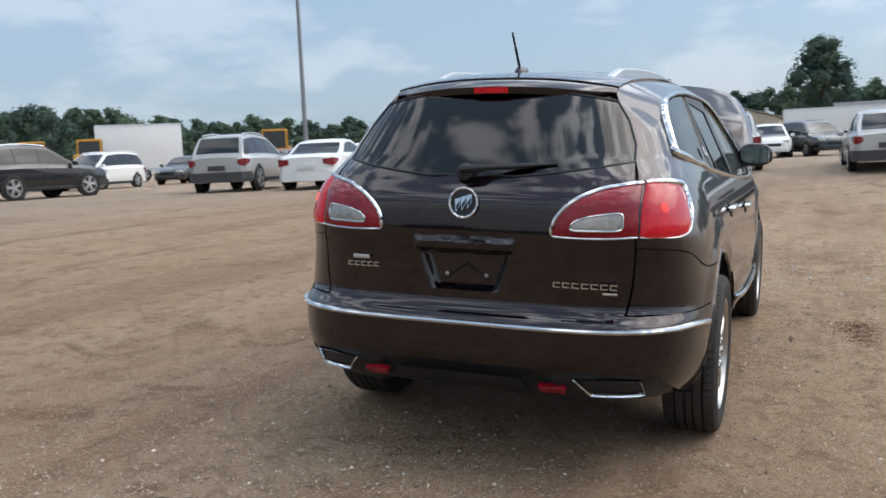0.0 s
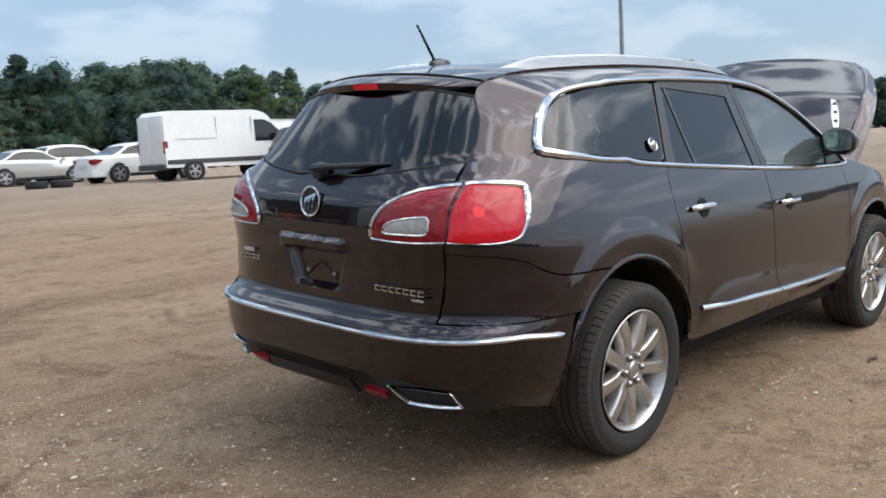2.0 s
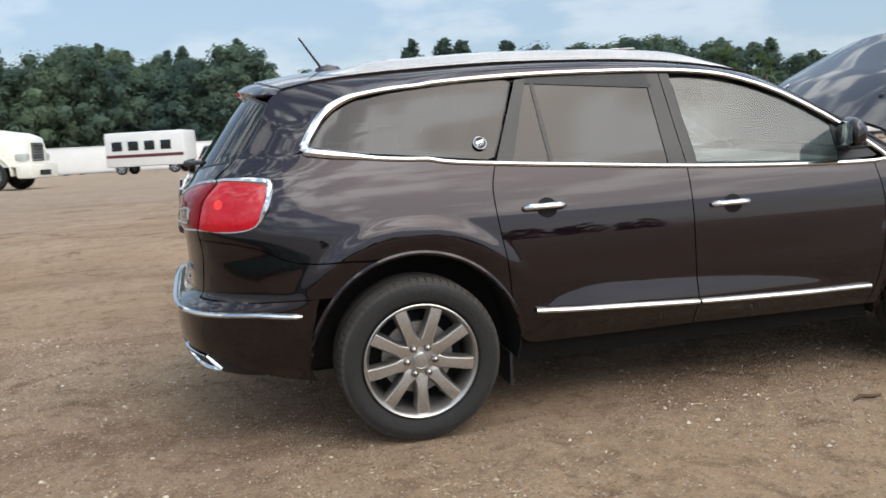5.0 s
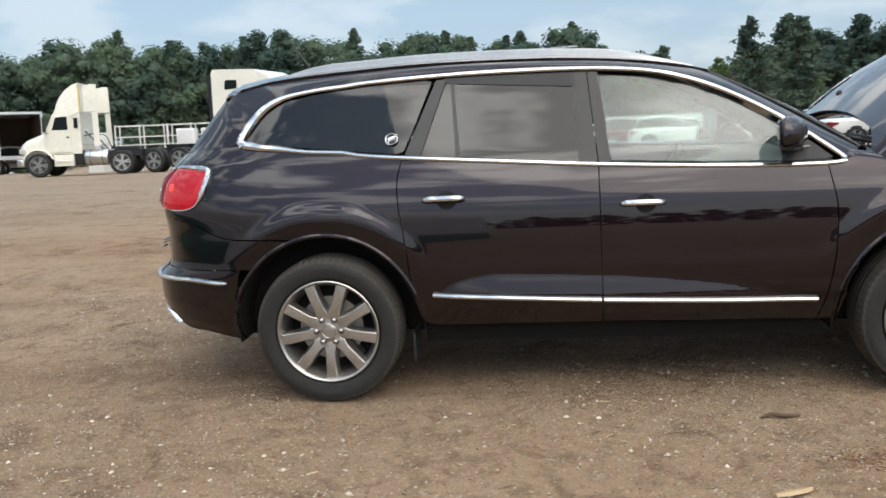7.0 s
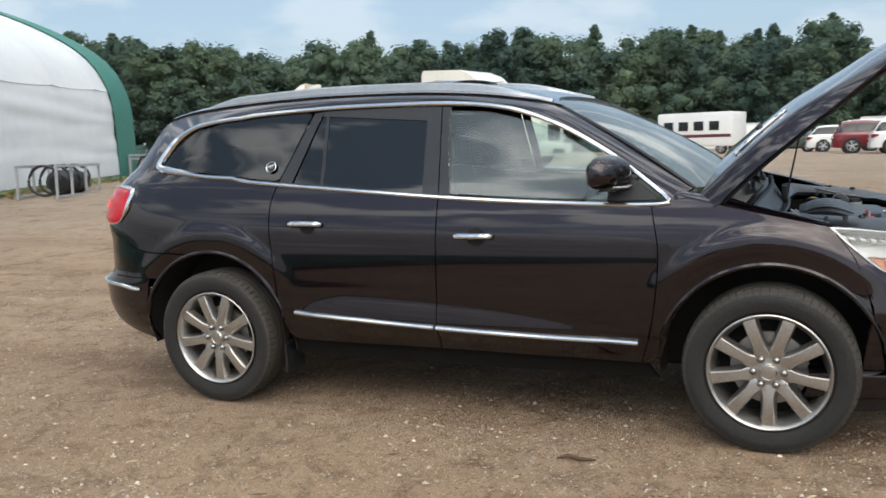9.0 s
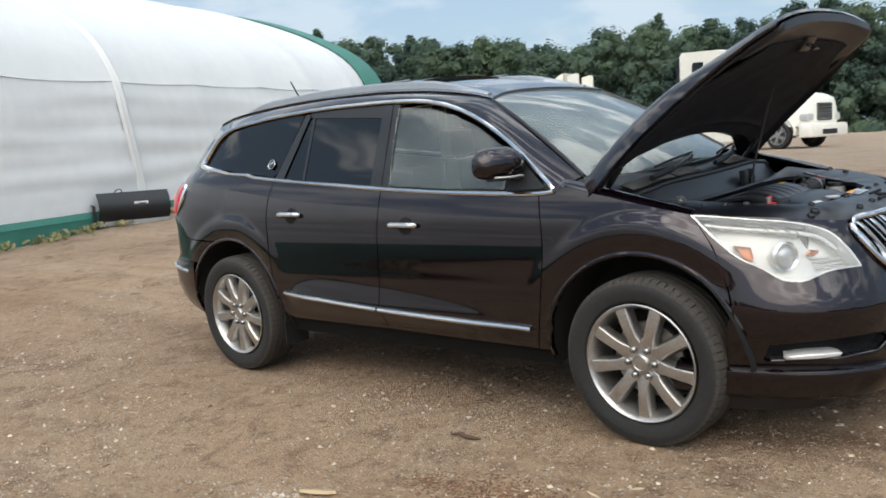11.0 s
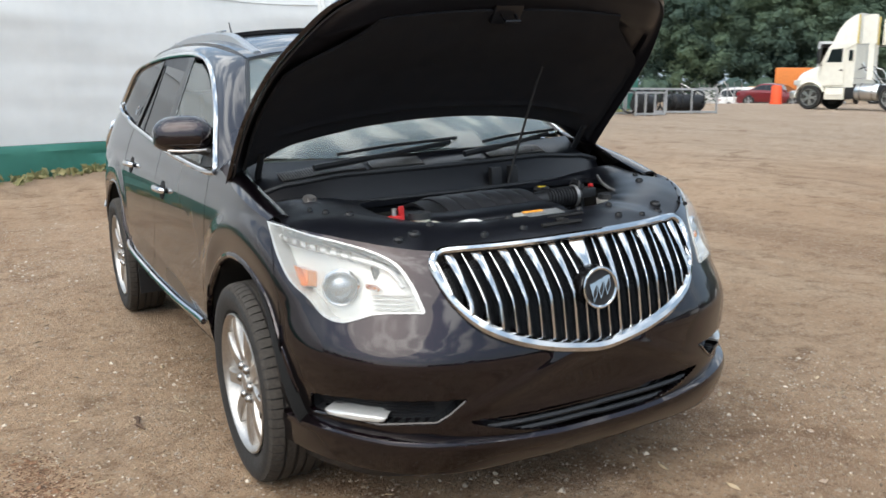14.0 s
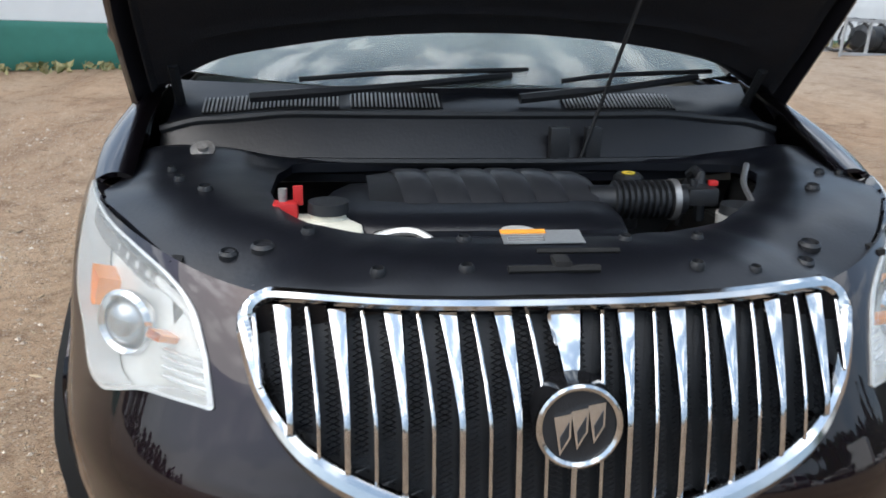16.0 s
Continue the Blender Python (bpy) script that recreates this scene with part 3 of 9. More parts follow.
# -- side panels --
BELT = lambda x: float(np.interp(x, [-0.44, -0.36, -0.03, 0.424, 1.413, 2.353, 2.6], [1.352, 1.336, 1.302, 1.252, 1.178, 1.138, 1.145]))
belt = lambda x0, x1, n=20: X(*[(x, BELT(x)) for x in np.linspace(x0, x1, n)])
RA, FA = 0.497, 0.485
seam_c = [(0.49, 0.44), (0.48, 0.52), (0.452, 0.60), (0.432, 0.81), (0.402, 1.01), (0.397, 1.15), (0.424, 1.252)]
rear_door = skin(X(*spline([(0.497, 0.44), (0.55, 0.405), (0.7, 0.398), (1.411, 0.398)], 60)), belt(0.43, 1.411), X(*spline([(a + 0.006, b) for a, b in seam_c], 30)),
                 X((1.411, 0.398), (1.411, 1.178)), 50, 64, thick=0.02)
both("rear_door", rear_door, PAINT)
seam_a = [(2.445, 0.385), (2.485, 0.515), (2.519, 0.708), (2.531, 0.925), (2.505, 1.09), (2.495, 1.138)]
front_door = skin(X((1.417, 0.398), (2.445, 0.385)), belt(1.417, 2.495), X((1.417, 0.398), (1.417, 1.178)), X(*spline(seam_a, 30)), 56, 64, thick=0.02)
both("front_door", front_door, PAINT)
q_low = [ty(0.70, 1.0)] + X(*[tuple(p) for p in spline([(-0.80, 0.985), (-0.68, 0.955), (-0.58, 0.905), (-0.47, 0.878), (-0.30, 0.874), (-0.19, 0.868)], 24)]) + X(*arch(0, RA, 104, 26)) + X((0.482, 0.51))
q_top = [ty(0.655, 1.343)] + X((-0.60, 1.344), (-0.44, 1.356)) + belt(-0.43, 0.418)
quarter = skin(q_low, q_top, [ty(0.70, 1.0), ty(0.695, 1.1), ty(0.685, 1.2), ty(0.655, 1.343)], X(*spline(seam_c[1:], 30)), 90, 44, 0.001)
both("quarter_panel", quarter, PAINT)
fen_top = [(2.64, 1.165), (2.8, 1.135), (3.0, 1.095), (3.15, 1.062), (3.262, 1.036)]
f_low = X((2.451, 0.385), (2.50, 0.385)) + X(*arch(3.02, FA, 180, 28))
fender = skin(f_low, X(*spline([(2.501, 1.138)] + fen_top, 40)), X(*spline([(a + 0.006, b) for a, b in seam_a], 30)), X(*spline([(3.448, 0.612), (3.42, 0.74), (3.36, 0.90), (3.268, 1.036)], 24)), 90, 34)
both("front_fender", fender, PAINT)
# the fender's top rolls in to the hood's gap
roll = []
for x, z in spline([(2.60, 1.160)] + fen_top, 40):
    o = body(*ux(x, z))
    inn = Vector((x - 0.004, -float(np.interp(x, [2.6, 2.8, 3.0, 3.27], [0.80, 0.815, 0.815, 0.80])), z + float(np.interp(x, [2.6, 2.9, 3.27], [0.03, 0.022, 0.006]))))
    roll.append([tuple(o.lerp(inn, t) + Vector((0, 0, 0.014 * 4 * t * (1 - t)))) for t in np.linspace(0, 1, 7)])
both("fender_top", sheet(roll), PAINT)
both("rocker", skin(X((0.50, 0.285), (2.52, 0.285)), X((0.50, 0.392), (2.46, 0.38)), X((0.50, 0.285), (0.50, 0.392)), X((2.52, 0.285), (2.46, 0.38)), 40, 8, -0.03), ROCKER)
for cx, r in ((0, RA), (3.02, FA)):
    if cx == 0:
        lip = [tuple(body(*ux(x, z), -0.007)) for x, z in arch(cx, r + 0.008, 183, 8, 50)]
    else:
        lip = [tuple(body(*ux(x, z), -0.007)) for x, z in arch(cx, r + 0.008, 12, 183, 50)]
    both("arch_lip", tube(lip, 0.014, 8), PAINT)
    well = [[(x, y, z) for y in (-half_w(max(z, 0.3)) + 0.012, -0.80, -0.62)] for x, z in arch(cx, r + 0.004, -8, 188, 30)]
    both("wheel_well", join(sheet(well, 0.006), prism(arch(cx, r + 0.004, -8, 188, 30), -0.62, -0.615)), DARK)

# -- chrome strips and handles --
for x0, z0, x1, z1 in ((0.565, 0.566, 1.405, 0.531), (1.418, 0.530, 2.44, 0.494)):
    strip = [body(*ux(x0 + (x1 - x0) * t, z0 + (z1 - z0) * t), 0.012) for t in np.linspace(0, 1, 16)]
    both("side_strip", tube(strip, 0.013, 8), CHROME, "chrome strip along the door")
for cx, cz in ((0.612, 1.043), (1.594, 0.989)):
    cup = [ux(cx + 0.040 + 0.050 * math.cos(a), cz - 0.002 + 0.047 * math.sin(a)) for a in np.linspace(0, 2 * math.pi, 20, endpoint=False)]
    both("handle_cup", lens_on(cup, -0.001, 0.004, 24, 6, 0.004), DARK)
    bar = [body(*ux(cx + dx, cz + 0.001), o) for dx, o in ((-0.075, 0.004), (-0.06, 0.022), (-0.02, 0.030), (0.05, 0.031), (0.105, 0.026), (0.125, 0.006))]
    both("door_handle", tube(spline(bar, 16), [0.012] + [0.0155] * 14 + [0.012], 10), CHROME, "chrome door handle")

# -- windows of the side --
WIN = [(-0.445, 1.372), (-0.395, 1.457), (-0.325, 1.533), (-0.216, 1.590), (-0.002, 1.625), (0.237, 1.646), (0.632, 1.662), (0.99, 1.664), (1.381, 1.656), (1.682, 1.628),
       (1.898, 1.572), (2.085, 1.493), (2.298, 1.372), (2.458, 1.258), (2.575, 1.165), (2.55, 1.145), (2.353, 1.142), (1.9, 1.157), (1.413, 1.184), (0.9, 1.222), (0.424, 1.259), (0.2, 1.281), (-0.028, 1.306), (-0.22, 1.330), (-0.375, 1.351)]
surround = spline(X(*WIN), 200, True)
both("window_surround", tube([body(u, z, 0.003) for u, z in surround], [0.012 + 0.010 * (smooth(-0.1, -0.38, body(u, z).x)) for u, z in surround], 8, True), CHROME, "chrome window surround")
top_of = lambda x: float(np.interp(x, *np.array([p for p in WIN[:15]]).T)) - 0.016
low_of = lambda x: BELT(x) + 0.016


def pane(x0, x1, lo0, lo1, n=22, m=12, off=-0.008):
    """A piece of the window band between slanted ends (x at the foot and the head)."""
    rows = []
    for i in range(n):
        s = i / (n - 1)
        xb, xt = x0[0] + (x1[0] - x0[0]) * s, x0[1] + (x1[1] - x0[1]) * s
        zb, zt = low_of(xb) + lo0, top_of(xt) - lo1
        rows.append([tuple(body(*ux(xb + (xt - xb) * t, zb + (zt - zb) * t), off)) for t in np.linspace(0, 1, m)])
    return sheet(rows, 0.005)


quarter_glass = [(-0.43, 1.372), (-0.382, 1.45), (-0.31, 1.522), (-0.21, 1.576), (0.0, 1.611), (0.25, 1.632), (0.40, 1.641), (0.588, 1.648), (0.553, 1.56), (0.497, 1.42), (0.430, 1.274), (0.2, 1.300), (-0.02, 1.325), (-0.34, 1.357)]
panes = [part("side_glass", f(lens_on([ux(x, z) for x, z in resample(np.array(quarter_glass + quarter_glass[:1]), 60, True)], 0.0, -0.006, 60, 7, 0.010, False)), TINT, suv, "dark tinted side glass") for _, f in BOTH]
panes += both("side_glass", pane((0.512, 0.648), (0.703, 0.676), 0, 0.02), TINT, "dark tinted side glass")
panes += both("side_glass", pane((0.722, 0.694), (1.325, 1.300), 0, 0.02), TINT, "dark tinted side glass")
panes += both("side_glass", lens_on(X(*resample(np.array([(1.475, 1.200), (1.44, 1.42), (1.425, 1.625), (1.66, 1.603), (1.86, 1.553), (2.05, 1.478), (2.20, 1.392), (2.30, 1.328), (2.30, 1.165), (1.9, 1.176), (1.475, 1.200)]), 60, True)), 0, -0.006, 60, 7, 0.01, False), CLEAR, "clear front door glass")
both("door_pillar", pane((0.436, 0.602), (0.518, 0.655), -0.004, 0.004, 6, 12, 0.001), PILLAR)
both("door_pillar", pane((0.702, 0.676), (0.724, 0.695), -0.004, 0.004, 4, 12, -0.004), PILLAR)
both("door_pillar", pane((1.320, 1.296), (1.411, 1.372), -0.004, -0.004, 8, 12, -0.003), PILLAR)
both("door_pillar", pane((1.417, 1.378), (1.478, 1.430), -0.004, -0.004, 8, 12, -0.003), PILLAR)
both("mirror_patch", lens_on(X((2.29, 1.158), (2.29, 1.345), (2.36, 1.30), (2.45, 1.235), (2.535, 1.165)), 0.0, -0.003, 30, 7, 0.01, False), BLACK)
both("window_frame", pane((0.62, 0.645), (1.33, 1.30), float(0.372), -0.004, 20, 4, -0.003), BLACK)
badge = [(0.371, 1.352)]
for bx, bz in badge:
    q = body(*ux(bx, bz), 0.004)
    nn = (body(*ux(bx, bz), 0.1) - body(*ux(bx, bz))).normalized()


def emblem(name, at, n, up, r):
    """A ringed badge with three slanted plain shapes."""
    n, up = Vector(n).normalized(), Vector(up)
    rt = up.cross(n).normalized()
    up = n.cross(rt)
    m = Matrix((rt, n, up)).transposed().to_4x4()
    m.translation = at
    root = part(name, moved(lathe([(r * 0.93, 0.0), (r * 0.96, r * 0.14), (r * 0.9, r * 0.17), (r * 0.82, r * 0.13), (r * 0.80, 0.03 * r)], 36), m), CHROME, suv, "chrome ringed badge with three plain slanted shapes")
    part("badge_field", moved(lathe([(r * 0.82, r * 0.05), (0.001, r * 0.06)], 36), m), BLACK, root)
    for k in (-1, 0, 1):
        sh = [(-0.19, 0.34), (0.19, 0.42), (0.17, -0.10), (-0.07, -0.50)]
        g = prism([((a + k * 0.37) * r, (b + k * 0.12) * r) for a, b in sh], r * 0.05, r * 0.15)
        g = [(x, y if y < r * 0.1 else y + 0.22 * r * (0.1 - (z / r - k * 0.12)) * 0.5 + 0.10 * (x - k * 0.37 * r), z) for x, y, z in g[0]], g[1]
        part("badge_bar", moved(g, m), CHROME, root)
        inl = [(0.13, 0.24), (0.12, -0.08), (-0.045, -0.36), (-0.07, -0.10)]
        g = prism([((a + k * 0.37) * r, (b + k * 0.12) * r) for a, b in inl], r * 0.10, r * 0.178)
        g = [(x, y if y < r * 0.12 else y + 0.22 * r * (0.1 - (z / r - k * 0.12)) * 0.5 + 0.10 * (x - k * 0.37 * r), z) for x, y, z in g[0]], g[1]
        part("badge_inlay", moved(g, m), BLACK, root)
    return root


emblem("quarter_badge", q, nn, (0, 0, 1), 0.034)

# -- roof, pillars and glass at both ends --
GLS = [ty(0.655, 1.335), ty(0.645, 1.40), ty(0.603, 1.50), ty(0.545, 1.585)]
A_EDGE = [(2.0, -0.545, 1.607), (2.2, -0.604, 1.500), (2.45, -0.682, 1.352), (2.68, -0.765, 1.206)]
low_line = spline([body(*ux(x, z), 0.0) for x, z in [(-0.60, 1.335)] + WIN[:15] + [(2.60, 1.150)]], 110)
high_line = spline([body(*g) for g in GLS] + [(-0.50, -0.525, 1.640), (-0.3, -0.542, 1.677), (0.1, -0.558, 1.706), (0.6, -0.565, 1.722), (1.1, -0.564, 1.716), (1.5, -0.560, 1.692), (1.85, -0.552, 1.645)] + A_EDGE, 110)
cant = []
for i in range(110):
    a, b = Vector(low_line[i]), Vector(high_line[i])
    bul = (0.010 + 0.006 * math.sin(math.pi * i / 109)) * smooth(12, 40, i)
    n_out = (Vector((0, -1, 0.8))).normalized()
    flat_ = [a.lerp(b, t) + n_out * bul * 4 * t * (1 - t) for t in np.linspace(0, 1, 9)]
    w = smooth(1.60, 1.52, b.z) if b.x < 0 else 0.0
    if w > 0:
        (ua, za), (ub, zb) = ux(a.x, a.z), ty(min(-b.y, 0.66), b.z)
        flat_ = [p.lerp(body(ua + (ub - ua) * t, za + (zb - za) * t), w) for p, t in zip(flat_, np.linspace(0, 1, 9))]
    cant.append([tuple(p) for p in flat_])
both("roof_side", sheet(cant, 0.012), PAINT)
edge_z = table((-0.50, 1.640), (-0.3, 1.677), (0.1, 1.706), (0.6, 1.722), (1.1, 1.716), (1.5, 1.692), (1.85, 1.645), (2.0, 1.607))
edge_y = table((-0.50, 0.525), (-0.3, 0.542), (0.1, 0.558), (0.6, 0.565), (1.1, 0.564), (1.5, 0.560), (1.85, 0.552), (2.0, 0.545))


def roof_pt(t, s):
    """t runs from the tail to the windscreen, s across."""
    x = -0.50 + 2.5 * t - (0.13 * (1 - s * s)) * smooth(0.75, 1, t) - 0.10 * (1 - s * s) * smooth(0.15, 0, t)
    xe = -0.50 + 2.5 * t
    return x, edge_y(xe) * s, edge_z(xe) + (0.048 - 0.012 * abs(t - 0.5)) * (1 - abs(s) ** 2.4)


part("roof", sheet([[roof_pt(t, s) for s in np.linspace(1, -1, 31)] for t in np.linspace(0, 1, 40)], 0.012), PAINT, suv)


def screen_pt(s, t):
    """s across from right (-1) to left (1), t from the foot to the head."""
    lo = Vector((2.68 + 0.17 * (1 - s * s), 0.765 * s, 1.206 - 0.03 * (1 - s * s)))
    x, y, z = roof_pt(1.0, s)
    k = lo.lerp(Vector((x, y, z)), t)
    return tuple(k + Vector((0.5, 0, 0.8)) * 0.06 * 4 * t * (1 - t) * (1 - 0.75 * s * s))


panes.append(part("windscreen", sheet([[screen_pt(s, t) for t in np.linspace(0, 1, 14)] for s in np.linspace(-1, 1, 31)], 0.005), SCREEN, suv, "clear windscreen with a film of dust and painted sheen"))
part("windscreen_edge", join(*[tube([screen_pt(s, t) for t in np.linspace(0, 1, 12)], 0.010, 6) for s in (-1, 1)], tube([screen_pt(s, 1) for s in np.linspace(-1, 1, 20)], 0.009, 6)), BLACK, suv)
gl_bot = lambda y: 1.262 + 0.075 * (abs(y) / 0.655) ** 1.6 - 0.014 * math.exp(-(y / 0.05) ** 2) + 0.02 * math.exp(-(y / 0.12) ** 4)
g_bot = [ty(y, gl_bot(y)) for y in np.linspace(0.0, 0.655, 24)]
g_top = [ty(y, 1.640 - 0.055 * (y / 0.545) ** 2.2) for y in np.linspace(0.0, 0.545, 24)]
rear_half = coons(g_bot, g_top, [ty(0.0, gl_bot(0) + (1.640 - gl_bot(0)) * t) for t in np.linspace(0, 1, 12)], GLS, 30, 16)
half = [[body(u, z, -0.004) for u, z in row] for row in rear_half]
full = [[(p.x, -p.y, p.z) for p in row] for row in reversed(half[1:])] + [[tuple(p) for p in row] for row in half]
panes.append(part("rear_glass", sheet(full, 0.005), TINT, suv, "dark tinted rear glass"))
for p in panes:
    p.visible_shadow = False
part("rear_glass_edge", tube([full[i][0] for i in range(len(full))] + [full[-1][j] for j in range(1, 16)] + [full[i][-1] for i in range(len(full) - 2, -1, -1)] + [full[0][j] for j in range(14, 0, -1)], 0.006, 6, True), BLACK, suv)
# spoiler lip over the rear glass, with the high brake lamp
sp = []
for s in np.linspace(-1, 1, 41):
    x, y, z = roof_pt(0.0, s)
    w = smooth(0, 0.25, 1 - abs(s))
    e = Vector((x - 0.03 - 0.055 * w, y * 1.0, z - 0.018 - 0.014 * w))
    sp.append([(x + 0.05, y, z + 0.006), (x, y, z + 0.007), tuple(Vector((x, y, z)).lerp(e, 0.6) + Vector((0, 0, 0.010))), tuple(e), tuple(e + Vector((0.008, 0, -0.030 * (0.6 + 0.4 * w)))), tuple(e + Vector((0.10, 0, -0.036 * (0.6 + 0.4 * w))))])
part("spoiler", sheet(sp, 0.004), PAINT, suv)
cz = [sp[i] for i in range(17, 24)]
part("high_brake_lamp", sheet([[tuple(Vector(r[3]).lerp(Vector(r[4]), t) + Vector((-0.005, 0, 0))) for t in (0.1, 0.9)] for r in cz], 0.004), RED_LIT, suv, "lit red high brake lamp")

# -- tailgate and rear bumper --
def gate_push(p):
    y, z = abs(p.y), p.z
    d = -0.040 * smooth(0.205, 0.165, y + (0.95 - z) * 0.35) * smooth(0.795, 0.815, z) * smooth(0.965, 0.945, z)
    d += 0.026 * smooth(0.235, 0.19, y) * smooth(0.955, 0.975, z) * smooth(1.022, 1.0, z)
    return d


gate_y = table((0.728, 0.665), (0.85, 0.685), (1.0, 0.694), (1.12, 0.688), (1.25, 0.672), (1.34, 0.652))
gh = []
for s in np.linspace(0, 1, 100):
    col = []
    for t in np.linspace(0, 1, 74):
        y = 0.66 * s
        for _ in range(3):
            z = 0.728 + t * (gl_bot(y) - 0.736)
            y = s * gate_y(z)
        p = body(*ty(y, z))
        col.append(p + Vector((-gate_push(p), 0, 0)))
    gh.append(col)
part("tailgate", sheet([[(p.x, -p.y, p.z) for p in row] for row in reversed(gh[1:])] + [[tuple(p) for p in row] for row in gh], 0.012), PAINT, suv)
bump_low = lambda y: 0.505 - 0.03 * smooth(0.45, 0.85, y)
b_edge = X(*spline([(-0.492, 0.395), (-0.500, 0.50), (-0.497, 0.60), (-0.49, 0.665)], 12))
b0 = [ty(y, bump_low(y)) for y in np.linspace(0, 0.80, 24)] + X(*spline([(-0.80, 0.42), (-0.66, 0.37), (-0.50, 0.335), (-0.475, 0.33)], 16))
lower_uz = coons(b0, [ty(y, 0.728) for y in np.linspace(0, 0.66, 30)] + [ty(y, 0.725) for y in np.linspace(0.68, 0.86, 12)] + X(*[(x, 0.72) for x in np.linspace(-0.75, -0.470, 16)]),
                 [ty(0, z) for z in np.linspace(0.505, 0.728, 20)], X((-0.475, 0.33), (-0.497, 0.45), (-0.488, 0.56), (-0.462, 0.66), (-0.445, 0.72)), 100, 30)
hb = [[body(u, z) for u, z in row] for row in lower_uz]
part("rear_bumper", sheet([[(p.x, -p.y, p.z) for p in row] for row in reversed(hb[1:])] + [[tuple(p) for p in row] for row in hb], 0.012), PAINT, suv)
corner = skin([ty(0.675, 0.732), ty(0.76, 0.732)] + X(*[(x, 0.728) for x in np.linspace(-0.82, -0.43, 18)]), [ty(0.704, 0.996)] + X(*[tuple(p) for p in spline([(-0.80, 0.982), (-0.68, 0.952), (-0.58, 0.902), (-0.47, 0.876), (-0.30, 0.872), (-0.19, 0.863), (-0.1536, 0.8577)], 26)]),
              [ty(0.675, 0.732), ty(0.695, 0.85), ty(0.704, 0.996)], X(*arch(0, RA, 137, 108, 10)), 60, 18)
both("bumper_corner", corner, PAINT)
cs = [ty(y, 0.672) for y in np.linspace(0, 0.86, 30)] + X(*[(x, 0.672 - 0.018 * smooth(-0.75, -0.53, x)) for x in np.linspace(-0.80, -0.525, 14)])
cs = resample(cs, 60)
strip_r = [body(u, z, 0.006) for u, z in cs]
part("bumper_strip", tube([(p.x, -p.y, p.z) for p in reversed(strip_r[1:])] + strip_r, [0.006] + [0.012] * (2 * len(strip_r) - 3) + [0.006], 8), CHROME, suv, "chrome strip round the rear bumper")
# dark lower valance with exhaust outlets and reflectors
v_uz = coons([ty(y, 0.335 + 0.03 * smooth(0.3, 0.75, y)) for y in np.linspace(0, 0.84, 30)], [ty(y, bump_low(y) - 0.004) for y in np.linspace(0, 0.83, 30)], [ty(0, 0.335), ty(0, 0.50)], [ty(0.84, 0.365), ty(0.83, bump_low(0.83) - 0.004)], 50, 14)
vb = [[body(u, z, -0.012 - 0.02 * smooth(0.50, 0.44, z) * smooth(0.42, 0.36, abs(body(u, z).y)) ) for u, z in row] for row in v_uz]
part("rear_valance", sheet([[(p.x, -p.y, p.z) for p in row] for row in reversed(vb[1:])] + [[tuple(p) for p in row] for row in vb], 0.012), BLACK, suv)
step = skin([ty(0, 0.405), ty(0.30, 0.405)], [ty(0, 0.462), ty(0.27, 0.462)], [ty(0, 0.405), ty(0, 0.462)], [ty(0.30, 0.405), ty(0.27, 0.462)], 16, 6, 0.012)
both("tow_cover", step, SHROUD)
ex = [ty(0.478, 0.475), ty(0.62, 0.478), ty(0.735, 0.468), ty(0.745, 0.40), ty(0.66, 0.398), ty(0.545, 0.402)]
eo = resample(np.vstack([ex, ex[:1]]), 48, True)
ec = eo.mean(0)
for _, f in BOTH:
    tip = part("exhaust_outlet", f(rings([[tuple(body(*(ec + (p - ec) * r), o)) for p in eo] for r, o in ((1.03, -0.03), (1.03, 0.004), (1.0, 0.009), (0.955, 0.005), (0.935, -0.025))], True, False, False)), CHROME, suv, "chrome exhaust outlet")
    part("outlet_dark", f(rings([[tuple(body(*(ec + (p - ec) * r), o)) for p in eo] for r, o in ((0.945, -0.006), (0.90, -0.06), (0.82, -0.14), (0.2, -0.15))], True, False, True)), DARK, tip)
both("rear_reflector", lens_on([ty(0.335, 0.428), ty(0.455, 0.432), ty(0.45, 0.402), ty(0.345, 0.398)], 0.004, 0.004, 30, 7, 0.02, False), RED, "red rear reflector")
both("muffler", moved(lathe([(0.01, -0.24), (0.10, -0.24), (0.12, -0.2), (0.12, 0.2), (0.10, 0.24), (0.01, 0.24)], 16), pose(-0.58, -0.40, 0.42)), DARK)

# -- tail lamps --
in_top = [ty(*p) for p in spline([(0.376, 1.044), (0.378, 1.080), (0.402, 1.128), (0.455, 1.177), (0.55, 1.221), (0.64, 1.241), (0.700, 1.249)], 40)]
in_low = [ty(*p) for p in spline([(0.702, 1.042), (0.60, 1.036), (0.50, 1.035), (0.40, 1.038), (0.380, 1.041)], 24)]
out_rim = [ty(0.709, 1.2495)] + X(*[tuple(p) for p in spline([(-0.80, 1.254), (-0.72, 1.252), (-0.655, 1.246), (-0.622, 1.240), (-0.612, 1.230), (-0.618, 1.195), (-0.640, 1.13), (-0.672, 1.075), (-0.705, 1.049), (-0.76, 1.037), (-0.82, 1.034)], 60)]) + [ty(0.709, 1.041)]
rv = [ty(*p) for p in spline([(0.450, 1.074), (0.468, 1.100), (0.52, 1.119), (0.60, 1.131), (0.638, 1.130), (0.645, 1.10), (0.636, 1.070), (0.55, 1.066), (0.47, 1.066)], 40, True)]
